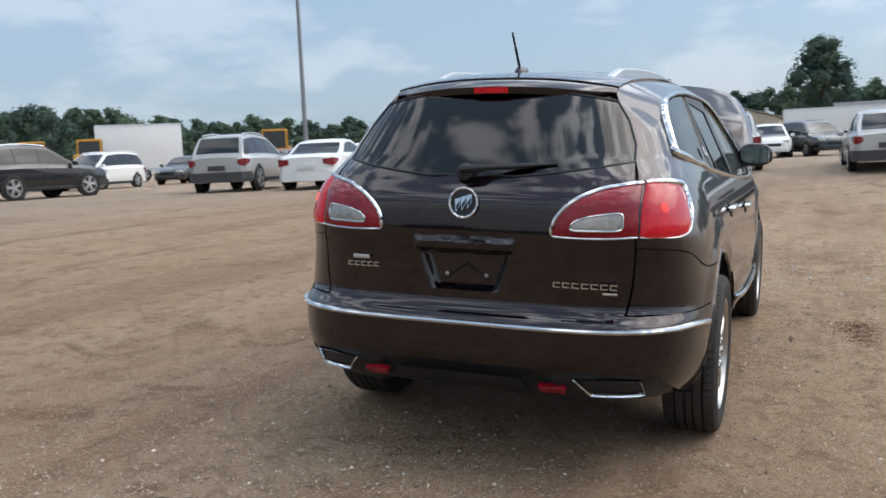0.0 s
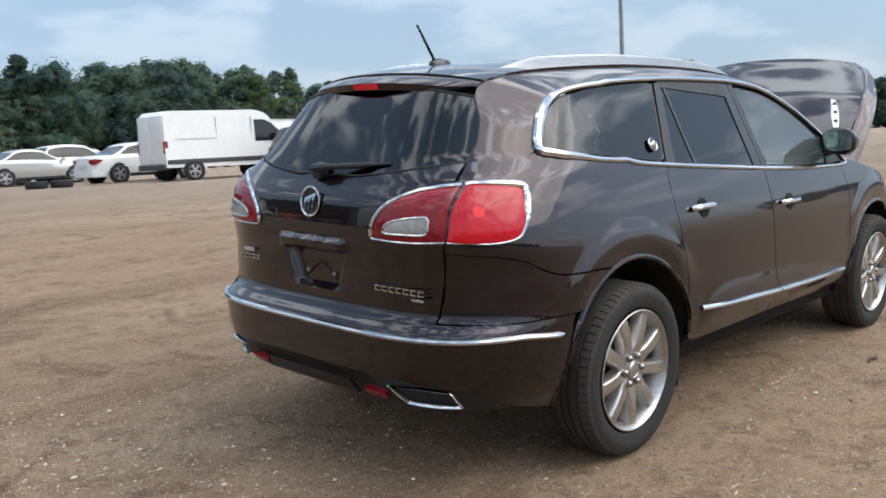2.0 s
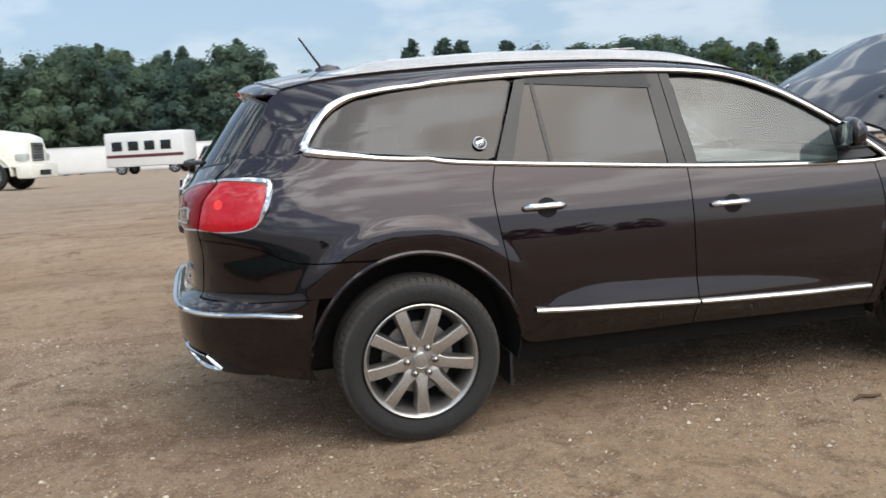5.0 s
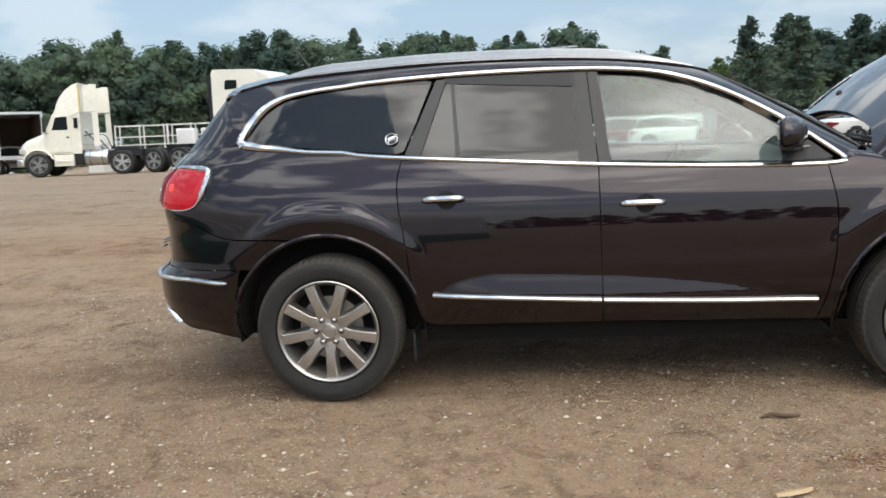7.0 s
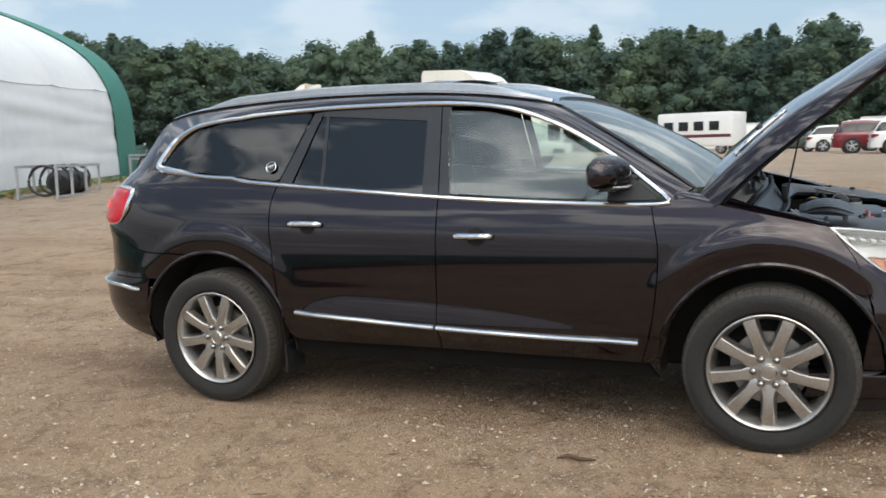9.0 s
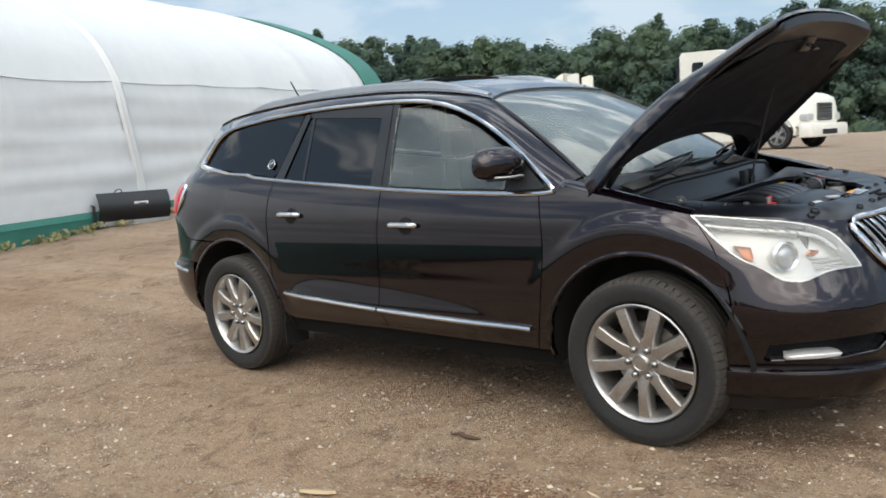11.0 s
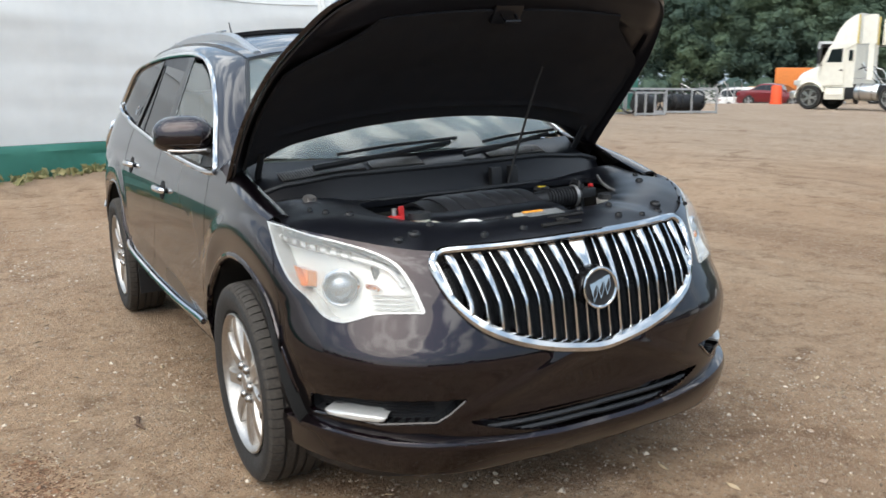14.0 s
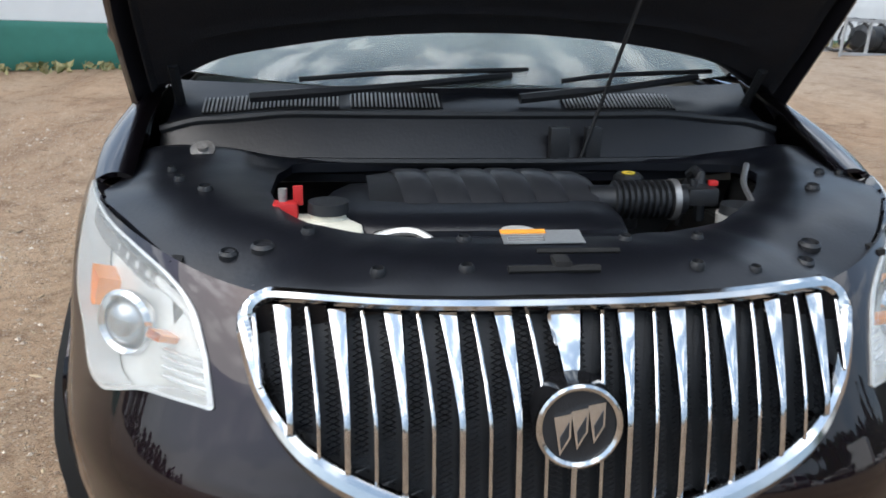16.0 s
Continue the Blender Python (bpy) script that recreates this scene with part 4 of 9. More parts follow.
for side, f in BOTH:
    inner_l = np.array(in_top + [ty(0.701, 1.14)] + in_low)
    outer_l = np.array(out_rim + [ty(0.709, 1.14)])
    lamp = part("tail_lamp", f(lens_on(resample(np.vstack([inner_l, inner_l[:1]]), 96, True), 0.014, 0.004, 96, 7, 0.02, False)), RED, suv, "red tail lamp with a chrome edge")
    part("lamp_trim", f(tube([body(u, z, 0.006) for u, z in in_top], [0.0045] + [0.0095] * 38 + [0.008], 8)), CHROME, lamp)
    part("lamp_trim", f(tube([body(u, z, 0.006) for u, z in in_low], 0.0042, 6)), CHROME, lamp)
    part("reversing_lens", f(lens_on(np.array(rv), 0.003, 0.017, 40, 7, 0.0, False)), GREYLENS, lamp, "clear grey reversing lens")
    part("reversing_trim", f(tube([body(u, z, 0.019) for u, z in rv], 0.0045, 6, True)), CHROME, lamp)
    lamp = part("tail_lamp", f(lens_on(resample(np.vstack([outer_l, outer_l[:1]]), 96, True), 0.014, 0.004, 96, 7, 0.02, False)), RED_LIT, suv, "lit red tail lamp with a chrome edge")
    part("lamp_trim", f(tube([body(u, z, 0.006) for u, z in out_rim], [0.0042 + 0.0053 * smooth(1.05, 1.12, z) + 0.006 * smooth(-0.80, -0.64, body(u, z).x) * smooth(1.06, 1.14, z) for u, z in out_rim], 8)), CHROME, lamp)
    for bx, bz, br in ((-0.83, 1.150, 1.0),):
        cc = body(*ux(bx, bz), 0.0185)
        nn = (body(*ux(bx, bz), 0.1) - body(*ux(bx, bz))).normalized()
        a, b = frame_at(nn)
        dots = []
        for ring_n, rr in ((1, 0.0), (7, 0.010), (12, 0.019)):
            for q in range(ring_n):
                t = 2 * math.pi * q / ring_n
                p = cc + (a * math.cos(t) + b * math.sin(t)) * rr * br
                dots.append(cyl(p - nn * 0.002, p + nn * 0.002, 0.0024 * br, None, 6))
        part("lamp_bulb", f(join(*dots)), LAMP, lamp, "lit red bulb pattern")
# badges and plate fittings on the tailgate
emblem("rear_badge", (-1.004, 0, 1.162), (-1, 0, 0.12), (0, 0, 1), 0.068)
def stroke_block(x, y0, y1, z0, z1):
    """A plain open block of two thin bars and a post."""
    e = 0.0042
    return join(box(x, y0, z0, x + 0.010, y1, z0 + e), box(x, y0, z1 - e, x + 0.010, y1, z1), box(x + 0.001, y1 - e, z0 + e, x + 0.009, y1, z1 - e))


for k in range(5):
    part("tailgate_lettering", stroke_block(-1.005, 0.395 + 0.031 * k, 0.395 + 0.031 * k + 0.024, 0.872, 0.892), CHROME, suv, "plain chrome bars in place of lettering")
for k in range(7):
    y0 = -0.385 - 0.038 * k
    part("tailgate_lettering", stroke_block(-1.006 + 0.0022 * k, y0 - 0.029, y0, 0.834, 0.856), CHROME, suv, "plain chrome bars in place of lettering")
part("tailgate_lettering", box(-1.0, -0.645, 0.814, -0.986, -0.585, 0.824, 0.002), CHROME, suv, "plain chrome bar in place of lettering")
part("tailgate_lettering", box(-1.004, 0.44, 0.905, -0.998, 0.52, 0.922, 0.002), SATIN, suv, "plain chrome bar in place of lettering")
for y in (-0.088, 0.088):
    part("plate_screw", moved(lathe([(0.009, 0), (0.009, -0.008), (0.004, -0.010), (0.0005, -0.010)], 10), pose(-0.962, y, 0.856, 0, 0, -90)), STEEL, suv)
part("plate_brace", join(tube([(-0.963, -0.10, 0.835), (-0.963, 0, 0.905)], 0.004, 4), tube([(-0.963, 0.10, 0.835), (-0.963, 0, 0.905)], 0.004, 4)), BLACK, suv)
# rear wiper
wip = [(-0.935, 0.03, 1.292), (-0.925, -0.06, 1.300), (-0.890, -0.2, 1.307), (-0.85, -0.36, 1.318)]
wiper = part("rear_wiper", tube(spline([tuple(Vector(p) + Vector((-0.03, 0, 0.006))) for p in wip], 16), [0.022] * 4 + [0.015] * 8 + [0.008] * 4, 8, False, 0.8), BLACK, suv, "black rear wiper")
part("wiper_pivot", moved(lathe([(0.04, 0), (0.035, -0.03), (0.02, -0.04), (0.001, -0.04)], 14), pose(-0.925, 0.02, 1.285, 0, 0, -90)), BLACK, wiper)

# -- roof rails, aerial, open sunroof --
roofp = lambda x, y: roof_pt((x + 0.5) / 2.5, y / 0.56)[2]
for _, f in BOTH:
    xs = np.linspace(-0.40, 1.93, 40)
    def rail_pt(x):
        t = (x + 0.40) / 2.33
        lift = 0.042 * min(1, smooth(0, 0.16, t) * 1.0) * (1 - 0.9 * smooth(0.80, 1.0, t))
        return (x, -0.432 - 0.040 * t - 0.010 * math.sin(math.pi * t), roofp(x, 0.45) + 0.004 + lift)
    loops = []
    for x in xs:
        px, py, pz = rail_pt(x)
        base = roofp(x, 0.47) - 0.008
        ww = 0.022
        loops.append([(px, py - ww * 1.3, base), (px, py - ww, pz - 0.008), (px, py - ww * 0.5, pz), (px, py + ww * 0.5, pz), (px, py + ww, pz - 0.008), (px, py + ww * 1.3, base + 0.01)])
    rail = part("roof_rail", f(rings(loops)), RAIL, suv, "satin silver roof rail")
    for x in (0.0, 1.2):
        part("rail_pad", f(box(x, rail_pt(x)[1] - 0.014, rail_pt(x)[2] - 0.003, x + 0.14, rail_pt(x)[1] + 0.012, rail_pt(x)[2] + 0.004, 0.002)), CHROME, rail)
aer = part("aerial_base", moved(rings([[(0.075 * s * math.cos(t) - 0.02 * (1 - s), 0.032 * s * math.sin(t), h) for t in np.linspace(0, 2 * math.pi, 18, endpoint=False)] for s, h in ((1, 0), (0.97, 0.015), (0.8, 0.032), (0.4, 0.042), (0.05, 0.044))]), pose(-0.20, 0.01, 1.728, 0, -4, 0)), PAINT, suv, "roof aerial")
part("aerial_whip", tube([(-0.235, 0.01, 1.755), (-0.345, 0.014, 1.918)], [0.0075, 0.005], 6), BLACK, aer)
part("sunroof_panel", sheet([[(x, y, roofp(x, y) + 0.002 + 0.014 * smooth(0.95, 1.35, x)) for y in np.linspace(0.40, -0.40, 9)] for x in np.linspace(0.95, 1.32, 8)], 0.02), GLOSSBLK, suv, "black sunroof panel standing slightly proud")
part("sunroof_panel", sheet([[(x, y, roofp(x, y) + 0.003) for y in np.linspace(0.40, -0.40, 9)] for x in np.linspace(0.10, 0.80, 8)], 0.01), GLOSSBLK, suv)

# -- door mirrors --
MIRROR = mat("dark_mirror_glass", (0.34, 0.40, 0.39), 0.03, 1.0, 0, 0.04, 6)
for _, f in BOTH:
    prof = []
    for t in np.r_[0, 0.03, 0.08, np.linspace(0.15, 0.85, 9), 0.92, 0.97, 1]:
        r = (1 - abs(2 * (0.03 + 0.94 * t) - 1) ** 3.0) ** 0.5
        y = -0.825 - 0.235 * t
        prof.append([(2.335 - 0.075 * smooth(0, 1, t) + (0.088 * math.cos(a) if math.cos(a) > 0 else 0.035 * math.cos(a)) * r, y, 1.285 + (0.094 if math.sin(a) > 0 else 0.064) * r * math.copysign(abs(math.sin(a)) ** 0.8, math.sin(a))) for a in np.linspace(0, 2 * math.pi, 24, endpoint=False)])
    mir = part("door_mirror", f(rings(prof)), PAINT, suv, "brown door mirror")
    gl = [[(2.335 - 0.075 * smooth(0, 1, t) - 0.034 * math.sin(math.pi * (0.08 + 0.84 * t)) ** 0.55 - 0.004, -0.825 - 0.235 * t, 1.285 + s * math.sin(math.pi * (0.08 + 0.84 * t)) ** 0.55) for s in (-0.050, 0.072)] for t in np.linspace(0.08, 0.92, 9)]
    part("mirror_glass", f(sheet(gl, -0.003)), MIRROR, mir, "mirror glass")
    part("mirror_foot", f(join(tube([(2.42, -0.76, 1.195), (2.38, -0.82, 1.215), (2.33, -0.90, 1.235)], [0.040, 0.034, 0.03], 10, False, 0.7), box(2.28, -1.00, 1.215, 2.36, -0.86, 1.232, 0.006))), BLACK, mir)
    part("turn_lens", f(tube(spline([(2.405, -0.87, 1.232), (2.395, -0.95, 1.232), (2.35, -1.02, 1.236)], 10), 0.006, 6)), GREYLENS, mir)

# -- wheels --
def tyre_geo(n=96):
    prof = [(0.262, 0.085), (0.285, 0.112), (0.325, 0.126), (0.355, 0.122), (0.372, 0.110), (0.381, 0.092), (0.384, 0.070), (0.376, 0.068), (0.376, 0.060), (0.385, 0.058), (0.385, 0.024), (0.377, 0.022), (0.377, 0.014), (0.385, 0.012)]
    prof = [(r, -h) for r, h in prof] + [(r, h) for r, h in reversed(prof)]
    loops = []
    for r, h in prof:
        r = min(r, 0.378)
        loops.append([(r * math.cos(2 * math.pi * k / n), h, r * math.sin(2 * math.pi * k / n)) for k in range(n)])
    return rings(loops, True, False, False)


def tread_geo(n=66):
    """Dusty running face: shoulder blocks parted by slots, and three ribs between the grooves."""
    def band(sec, a0, a1, k):
        return rings([[(r * math.cos(t), h, r * math.sin(t)) for r, h in sec] for t in np.linspace(a0, a1, k)])

    st, gs = 2 * math.pi / n, []
    for sg in (-1, 1):
        sec = [(0.360, sg * 0.119), (0.3735, sg * 0.1115), (0.3825, sg * 0.094), (0.3862, sg * 0.069), (0.372, sg * 0.067)]
        for q in range(n):
            a = st * (q + (0.5 if sg > 0 else 0.0))
            gs.append(band(sec, a, a + st * 0.86, 3))
    for h0, h1 in ((-0.059, -0.023), (-0.013, 0.013), (0.023, 0.059)):
        sec = [(0.372, h0), (0.3866, h0 + 0.002), (0.3866, h1 - 0.002), (0.372, h1)]
        gs.append(rings([[(r * math.cos(t), h, r * math.sin(t)) for t in np.linspace(0, 2 * math.pi, 96, endpoint=False)] for r, h in sec], True, False, False))
    return join(*gs)


def spoke_geo(r0=0.06, r1=0.259):
    """A flat-faced spoke that bows outwards and widens at its root and its end."""
    loops = []
    for t in np.linspace(0, 1, 13):
        r = r0 + (r1 - r0) * t
        wd = 0.0205 + 0.0065 * t + 0.013 * smooth(0.125, 0.07, r) + 0.004 * smooth(0.9, 1.0, t)
        y = -0.084 - 0.014 * math.sin(math.pi * min(1, 0.06 + 0.80 * t)) - 0.006 * t
        wb = wd + 0.011
        loops.append([(r, y + 0.050, -wb), (r, y + 0.014, -wd - 0.005), (r, y + 0.002, -wd), (r, y, -wd * 0.9), (r, y - 0.001, 0), (r, y, wd * 0.9), (r, y + 0.002, wd), (r, y + 0.014, wd + 0.005), (r, y + 0.050, wb)])
    return rings(loops)


TYRE, RUN, SPOKE = make_mesh("tyre", tyre_geo(), RUBBER, 30), make_mesh("tread", tread_geo(), TREAD, 30), make_mesh("spoke", spoke_geo(), ALLOY, 30)
for cx in (0.0, 3.02):
    for s in (-1, 1):
        m = pose(cx, 0.852 * s, 0.385, 0, 90, 0 if s < 0 else 180)
        wh = part("wheel", lathe([(0.262, -0.10), (0.270, -0.106), (0.271, -0.113), (0.266, -0.116), (0.259, -0.111), (0.254, -0.100), (0.238, -0.062), (0.229, -0.01), (0.23, 0.10), (0.262, 0.10)], 72), ALLOY, suv, "nine-spoke alloy wheel with a black tyre")
        wh.matrix_basis = m
        part("tyre", TYRE, RUBBER, wh)
        part("tread", RUN, TREAD, wh, "dusty slotted tread")
        for k in range(9):
            sp_ = part("spoke", SPOKE, ALLOY, wh)
            sp_.matrix_basis = pose(0, 0, 0, 0, 40 * k, 0)
        part("hub", lathe([(0.100, -0.05), (0.099, -0.080), (0.094, -0.0865), (0.050, -0.088), (0.041, -0.090), (0.040, -0.098), (0.036, -0.102), (0.033, -0.099), (0.030, -0.102), (0.012, -0.104), (0.0005, -0.104)], 40), ALLOY, wh)
        for k in range(6):
            a = 2 * math.pi * (k + 0.5) / 6
            part("lug_nut", moved(lathe([(0.0175, 0), (0.0175, -0.010), (0.0150, -0.018), (0.009, -0.024), (0.0004, -0.026)], 14), pose(0.066 * math.cos(a), -0.086, 0.066 * math.sin(a))), NUT, wh)
        part("brake_disc", lathe([(0.09, -0.02), (0.17, -0.02), (0.172, -0.01), (0.17, 0.0), (0.09, 0.0)], 40), STEEL, wh)
        part("wheel_dish", lathe([(0.231, 0.04), (0.10, 0.01), (0.0005, 0.01)], 40), DARK, wh)
        part("brake_caliper", moved(box(-0.05, -0.05, -0.035, 0.06, 0.02, 0.04, 0.01), pose(0.12, 0, 0.10, 0, -35, 0)), ALLOY_DARK, wh)
part("underbody", join(box(-0.60, -0.55, 0.27, 3.45, 0.55, 0.34, 0.03), tube([(0, -0.7, 0.36), (0, 0.7, 0.36)], 0.045, 10), tube([(3.02, -0.7, 0.34), (3.02, 0.7, 0.34)], 0.04, 10)), DARK, suv)
both("mudflap", box(0.44, -0.92, 0.20, 0.452, -0.74, 0.36), BLACK)

# -- cabin --
inner = skin(X((0.56, 0.42), (2.42, 0.42)), X(*[(x, BELT(x) + 0.01) for x in np.linspace(0.56, 2.42, 20)]), X((0.56, 0.42), (0.56, BELT(0.56) + 0.01)), X((2.42, 0.42), (2.42, BELT(2.42) + 0.01)), 40, 10, -0.055, 0.004)
both("door_trim", inner, LINER)
hold = skin(X((-0.55, 0.98), (0.54, 0.98)), X(*[(x, BELT(x) + 0.01) for x in np.linspace(-0.40, 0.54, 20)]), X((-0.55, 0.98), (-0.40, BELT(-0.40) + 0.01)), X((0.54, 0.98), (0.54, BELT(0.54) + 0.01)), 30, 8, -0.06, 0.004)
both("boot_trim", hold, BLACK)
part("cabin_floor", box(-0.45, -0.56, 0.36, 2.45, 0.56, 0.40), DARK, suv)
part("boot_floor", box(-0.84, -0.60, 0.80, 0.05, 0.60, 0.83), BLACK, suv)
part("headliner", sheet([[(roof_pt(t, s)[0], roof_pt(t, s)[1] * 0.97, roof_pt(t, s)[2] - 0.03) for s in np.linspace(1, -1, 9)] for t in np.linspace(0.03, 0.97, 12)], 0.01), LINER, suv)


def seat_geo(w=0.52):
    cushion = rings([[(x, y * w / 2, z) for y, z in ((-1, 0.50), (-1.0, 0.64), (-0.8, 0.69), (-0.3, 0.66), (0.3, 0.66), (0.8, 0.69), (1, 0.64), (1.0, 0.50))] for x in (0.0, 0.04, 0.45, 0.52)])
    back = rings([[(-0.06 - 0.22 * (z - 0.6) + d, y * w / 2 * (1 - 0.25 * smooth(1.0, 1.25, z)), z) for y, d in ((-1, 0.0), (-0.9, 0.10), (-0.4, 0.06), (0.4, 0.06), (0.9, 0.10), (1, 0.0), (0.8, -0.06), (-0.8, -0.06))] for z in (0.55, 0.75, 0.95, 1.12, 1.22, 1.25)])
    return cushion, back


for x, ys in ((1.15, (-0.40, 0.40)), (0.25, (-0.33, 0.33))):
    for y in ys:
        cu, ba = seat_geo()
        st = part("seat", moved(join(cu, ba), pose(x, y, 0)), SEAT, suv)
        part("headrest", moved(join(box(-0.30, -0.13, 1.27, -0.19, 0.13, 1.45, 0.03), cyl((-0.23, -0.06, 1.2), (-0.23, -0.06, 1.3), 0.008), cyl((-0.23, 0.06, 1.2), (-0.23, 0.06, 1.3), 0.008)), pose(x, y, 0)), SEAT, st)
part("dashboard", rings([[(x, y, z) for x, z in ((2.02, 0.62), (2.0, 0.95), (2.06, 1.10), (2.25, 1.145), (2.62, 1.13), (2.70, 0.9), (2.5, 0.55))] for y in (-0.80, -0.5, 0, 0.5, 0.80)]), LINER, suv)
wheel_ring = [(1.90 + 0.09 * math.sin(a), 0.40 + 0.185 * math.cos(a), 1.02 + 0.165 * math.sin(a)) for a in np.linspace(0, 2 * math.pi, 30, endpoint=False)]
sw = part("steering_wheel", tube(wheel_ring, 0.015, 8, True), BLACK, suv)
part("steering_boss", join(tube([(1.93, 0.40, 1.0), (2.12, 0.40, 0.94)], 0.05, 10), tube([(1.9, 0.22, 1.02), (1.9, 0.58, 1.02)], 0.014, 6)), BLACK, sw)
part("inside_mirror", moved(box(-0.01, -0.12, -0.035, 0.02, 0.12, 0.035, 0.012), pose(2.10, 0, 1.52)), BLACK, suv)
part("instrument_panel", box(2.0, 0.28, 1.08, 2.2, 0.55, 1.16, 0.03), BLACK, suv)

# -- nose of the dark car --
HAZE = bpy.data.materials.new("hazed_lamp_cover")
HAZE.use_nodes = True
hn, hl = HAZE.node_tree.nodes, HAZE.node_tree.links
hmix, htr = hn.new("ShaderNodeMixShader"), hn.new("ShaderNodeBsdfTransparent")
hb_ = hn["Principled BSDF"]
hb_.inputs["Base Color"].default_value, hb_.inputs["Roughness"].default_value, hb_.inputs["Coat Weight"].default_value = (0.64, 0.66, 0.63, 1), 0.25, 1.0
htx = hn.new("ShaderNodeTexNoise")
htx.inputs["Scale"].default_value = 9
hrg = hn.new("ShaderNodeMapRange")
hrg.inputs[3].default_value, hrg.inputs[4].default_value = 0.14, 0.30
hl.new(htx.outputs["Fac"], hrg.inputs[0])
hl.new(hrg.outputs[0], hmix.inputs[0])
hl.new(htr.outputs[0], hmix.inputs[1])
hl.new(hb_.outputs[0], hmix.inputs[2])
hl.new(hmix.outputs[0], hn["Material Output"].inputs[0])


def inside(poly, u, z):
    c = False
    for (a, b), (d, e) in zip(poly, np.roll(poly, -1, axis=0)):
        if (b > z) != (e > z) and u < (d - a) * (z - b) / (e - b) + a:
            c = not c
    return c


HL = X((3.262, 1.036), (3.36, 1.026)) + [fy(0.80, 1.008), fy(0.735, 0.990), fy(0.66, 0.962), fy(0.608, 0.922), fy(0.582, 0.857), fy(0.570, 0.780), fy(0.63, 0.782), fy(0.70, 0.779), fy(0.755, 0.760), fy(0.79, 0.750), fy(0.825, 0.764)] + X((3.54, 0.812), (3.457, 0.856), (3.36, 0.94))
HLo = spline(np.array(HL[:7]), 60)[:-1]
HLo = resample(np.vstack([HLo, HL[6:7], spline(np.array(HL[7:] + HL[:1]), 60)]), 140, True)
HLi = HLo.mean(0) + (HLo - HLo.mean(0)) * 0.96
GRY = [(0.0, 0.957), (0.25, 0.957), (0.44, 0.958), (0.49, 0.950), (0.516, 0.920), (0.505, 0.865), (0.478, 0.800), (0.42, 0.735), (0.33, 0.685), (0.22, 0.648), (0.11, 0.625), (0.0, 0.612)]
gr_low = table(*sorted([(y, z) for y, z in GRY[4:]], key=lambda p: p[0]))
FOG = [(0.875, 0.500), (0.80, 0.512), (0.65, 0.512), (0.485, 0.505), (0.535, 0.462), (0.575, 0.435), (0.72, 0.428), (0.87, 0.432)]
FOGo = np.array([fy(y, z) for y, z in resample(np.array(FOG + FOG[:1]), 60, True)])
low_z = lambda y: 0.335 + 0.055 * smooth(0.1, 0.9, y)
nose_c0 = X((3.50, 0.40)) + [fy(y, low_z(y) - 0.02) for y in np.linspace(0.88, 0.0, 40)]
nose_c1 = X((3.270, 1.034)) + [fy(y, 0.958 + 0.075 * smooth(0.45, 0.95, y)) for y in np.linspace(0.86, 0.0, 40)]
nose_uz = coons(nose_c0, nose_c1, X((3.50, 0.40), (3.475, 0.52), (3.454, 0.615), (3.426, 0.74), (3.366, 0.90), (3.270, 1.034)), [fy(0, z) for z in np.linspace(0.315, 0.958, 20)], 260, 150)


def nose_push(u, z):
    y = -body(u, z).y
    if z > 0.60 and y < 0.51 and gr_low(y) + 0.006 < z < 0.952:
        return -0.065
    if z > 0.74 and y > 0.5 and inside(HLi, u, z):
        return -0.075
    if z < 0.53 and inside(FOGo, u, z):
        return -0.06
    t = 0.430 - 0.0 * y
    if y < 0.47 and 0.345 + 0.08 * (y / 0.47) ** 2 < z < t:
        return -0.07
    return 0.014 * math.exp(-(((z - (0.60 - 0.35 * max(0, y - 0.1))) / 0.03) ** 2)) * smooth(0.9, 0.3, y) * 0.6


nb = [[body(u, z, nose_push(u, z)) for u, z in row] for row in nose_uz]
part("front_bumper", sheet([[tuple(p) for p in row] for row in nb] + [[(p.x, -p.y, p.z) for p in row] for row in reversed(nb[:-1])], 0.008), PAINT, suv)
# lower lip and the dark dam under it
lip = []
for y in list(np.linspace(0.90, 0.0, 36)) + list(np.linspace(-0.025, -0.90, 36)):
    a = abs(y)
    u, _ = fy(min(a, 0.92), 0.36)
    k = smooth(0.25, 0.75, a)
    zt = low_z(a) + 0.012
    row = []
    for dz, off in ((0.0, -0.03), (0.006, 0.002), (0.000, 0.016 + 0.016 * k), (-0.008, 0.022 + 0.018 * k), (-0.016, 0.026 + 0.018 * k), (-0.045, 0.028 + 0.024 * k), (-0.080, 0.026 + 0.036 * k), (-0.094, 0.024 + 0.040 * k), (-0.102, 0.014 + 0.040 * k), (-0.125, 0.000 + 0.036 * k), (-0.135, -0.06)):
        p = body(u, zt + dz, off)
        row.append((p.x, p.y if y >= 0 else -p.y, p.z))
    lip.append(row)
part("bumper_lip", sheet([[(r[0], r[1], r[2]) for r in reversed(row)] for row in lip], 0.004), PAINT, suv)
dam = []
for y in np.linspace(0.88, -0.88, 50):
    a = abs(y)
    p, q = body(fy(a, 0.36)[0], low_z(a) - 0.10, -0.012 + 0.03 * smooth(0.25, 0.75, a)), body(fy(a, 0.36)[0], low_z(a) - 0.185, -0.035 + 0.06 * smooth(0.25, 0.75, a))
    sg = 1 if y >= 0 else -1
    dam.append([(q.x, q.y * sg, q.z), (p.x, p.y * sg, p.z)])
part("air_dam", sheet(dam, 0.006), BLACK, suv)
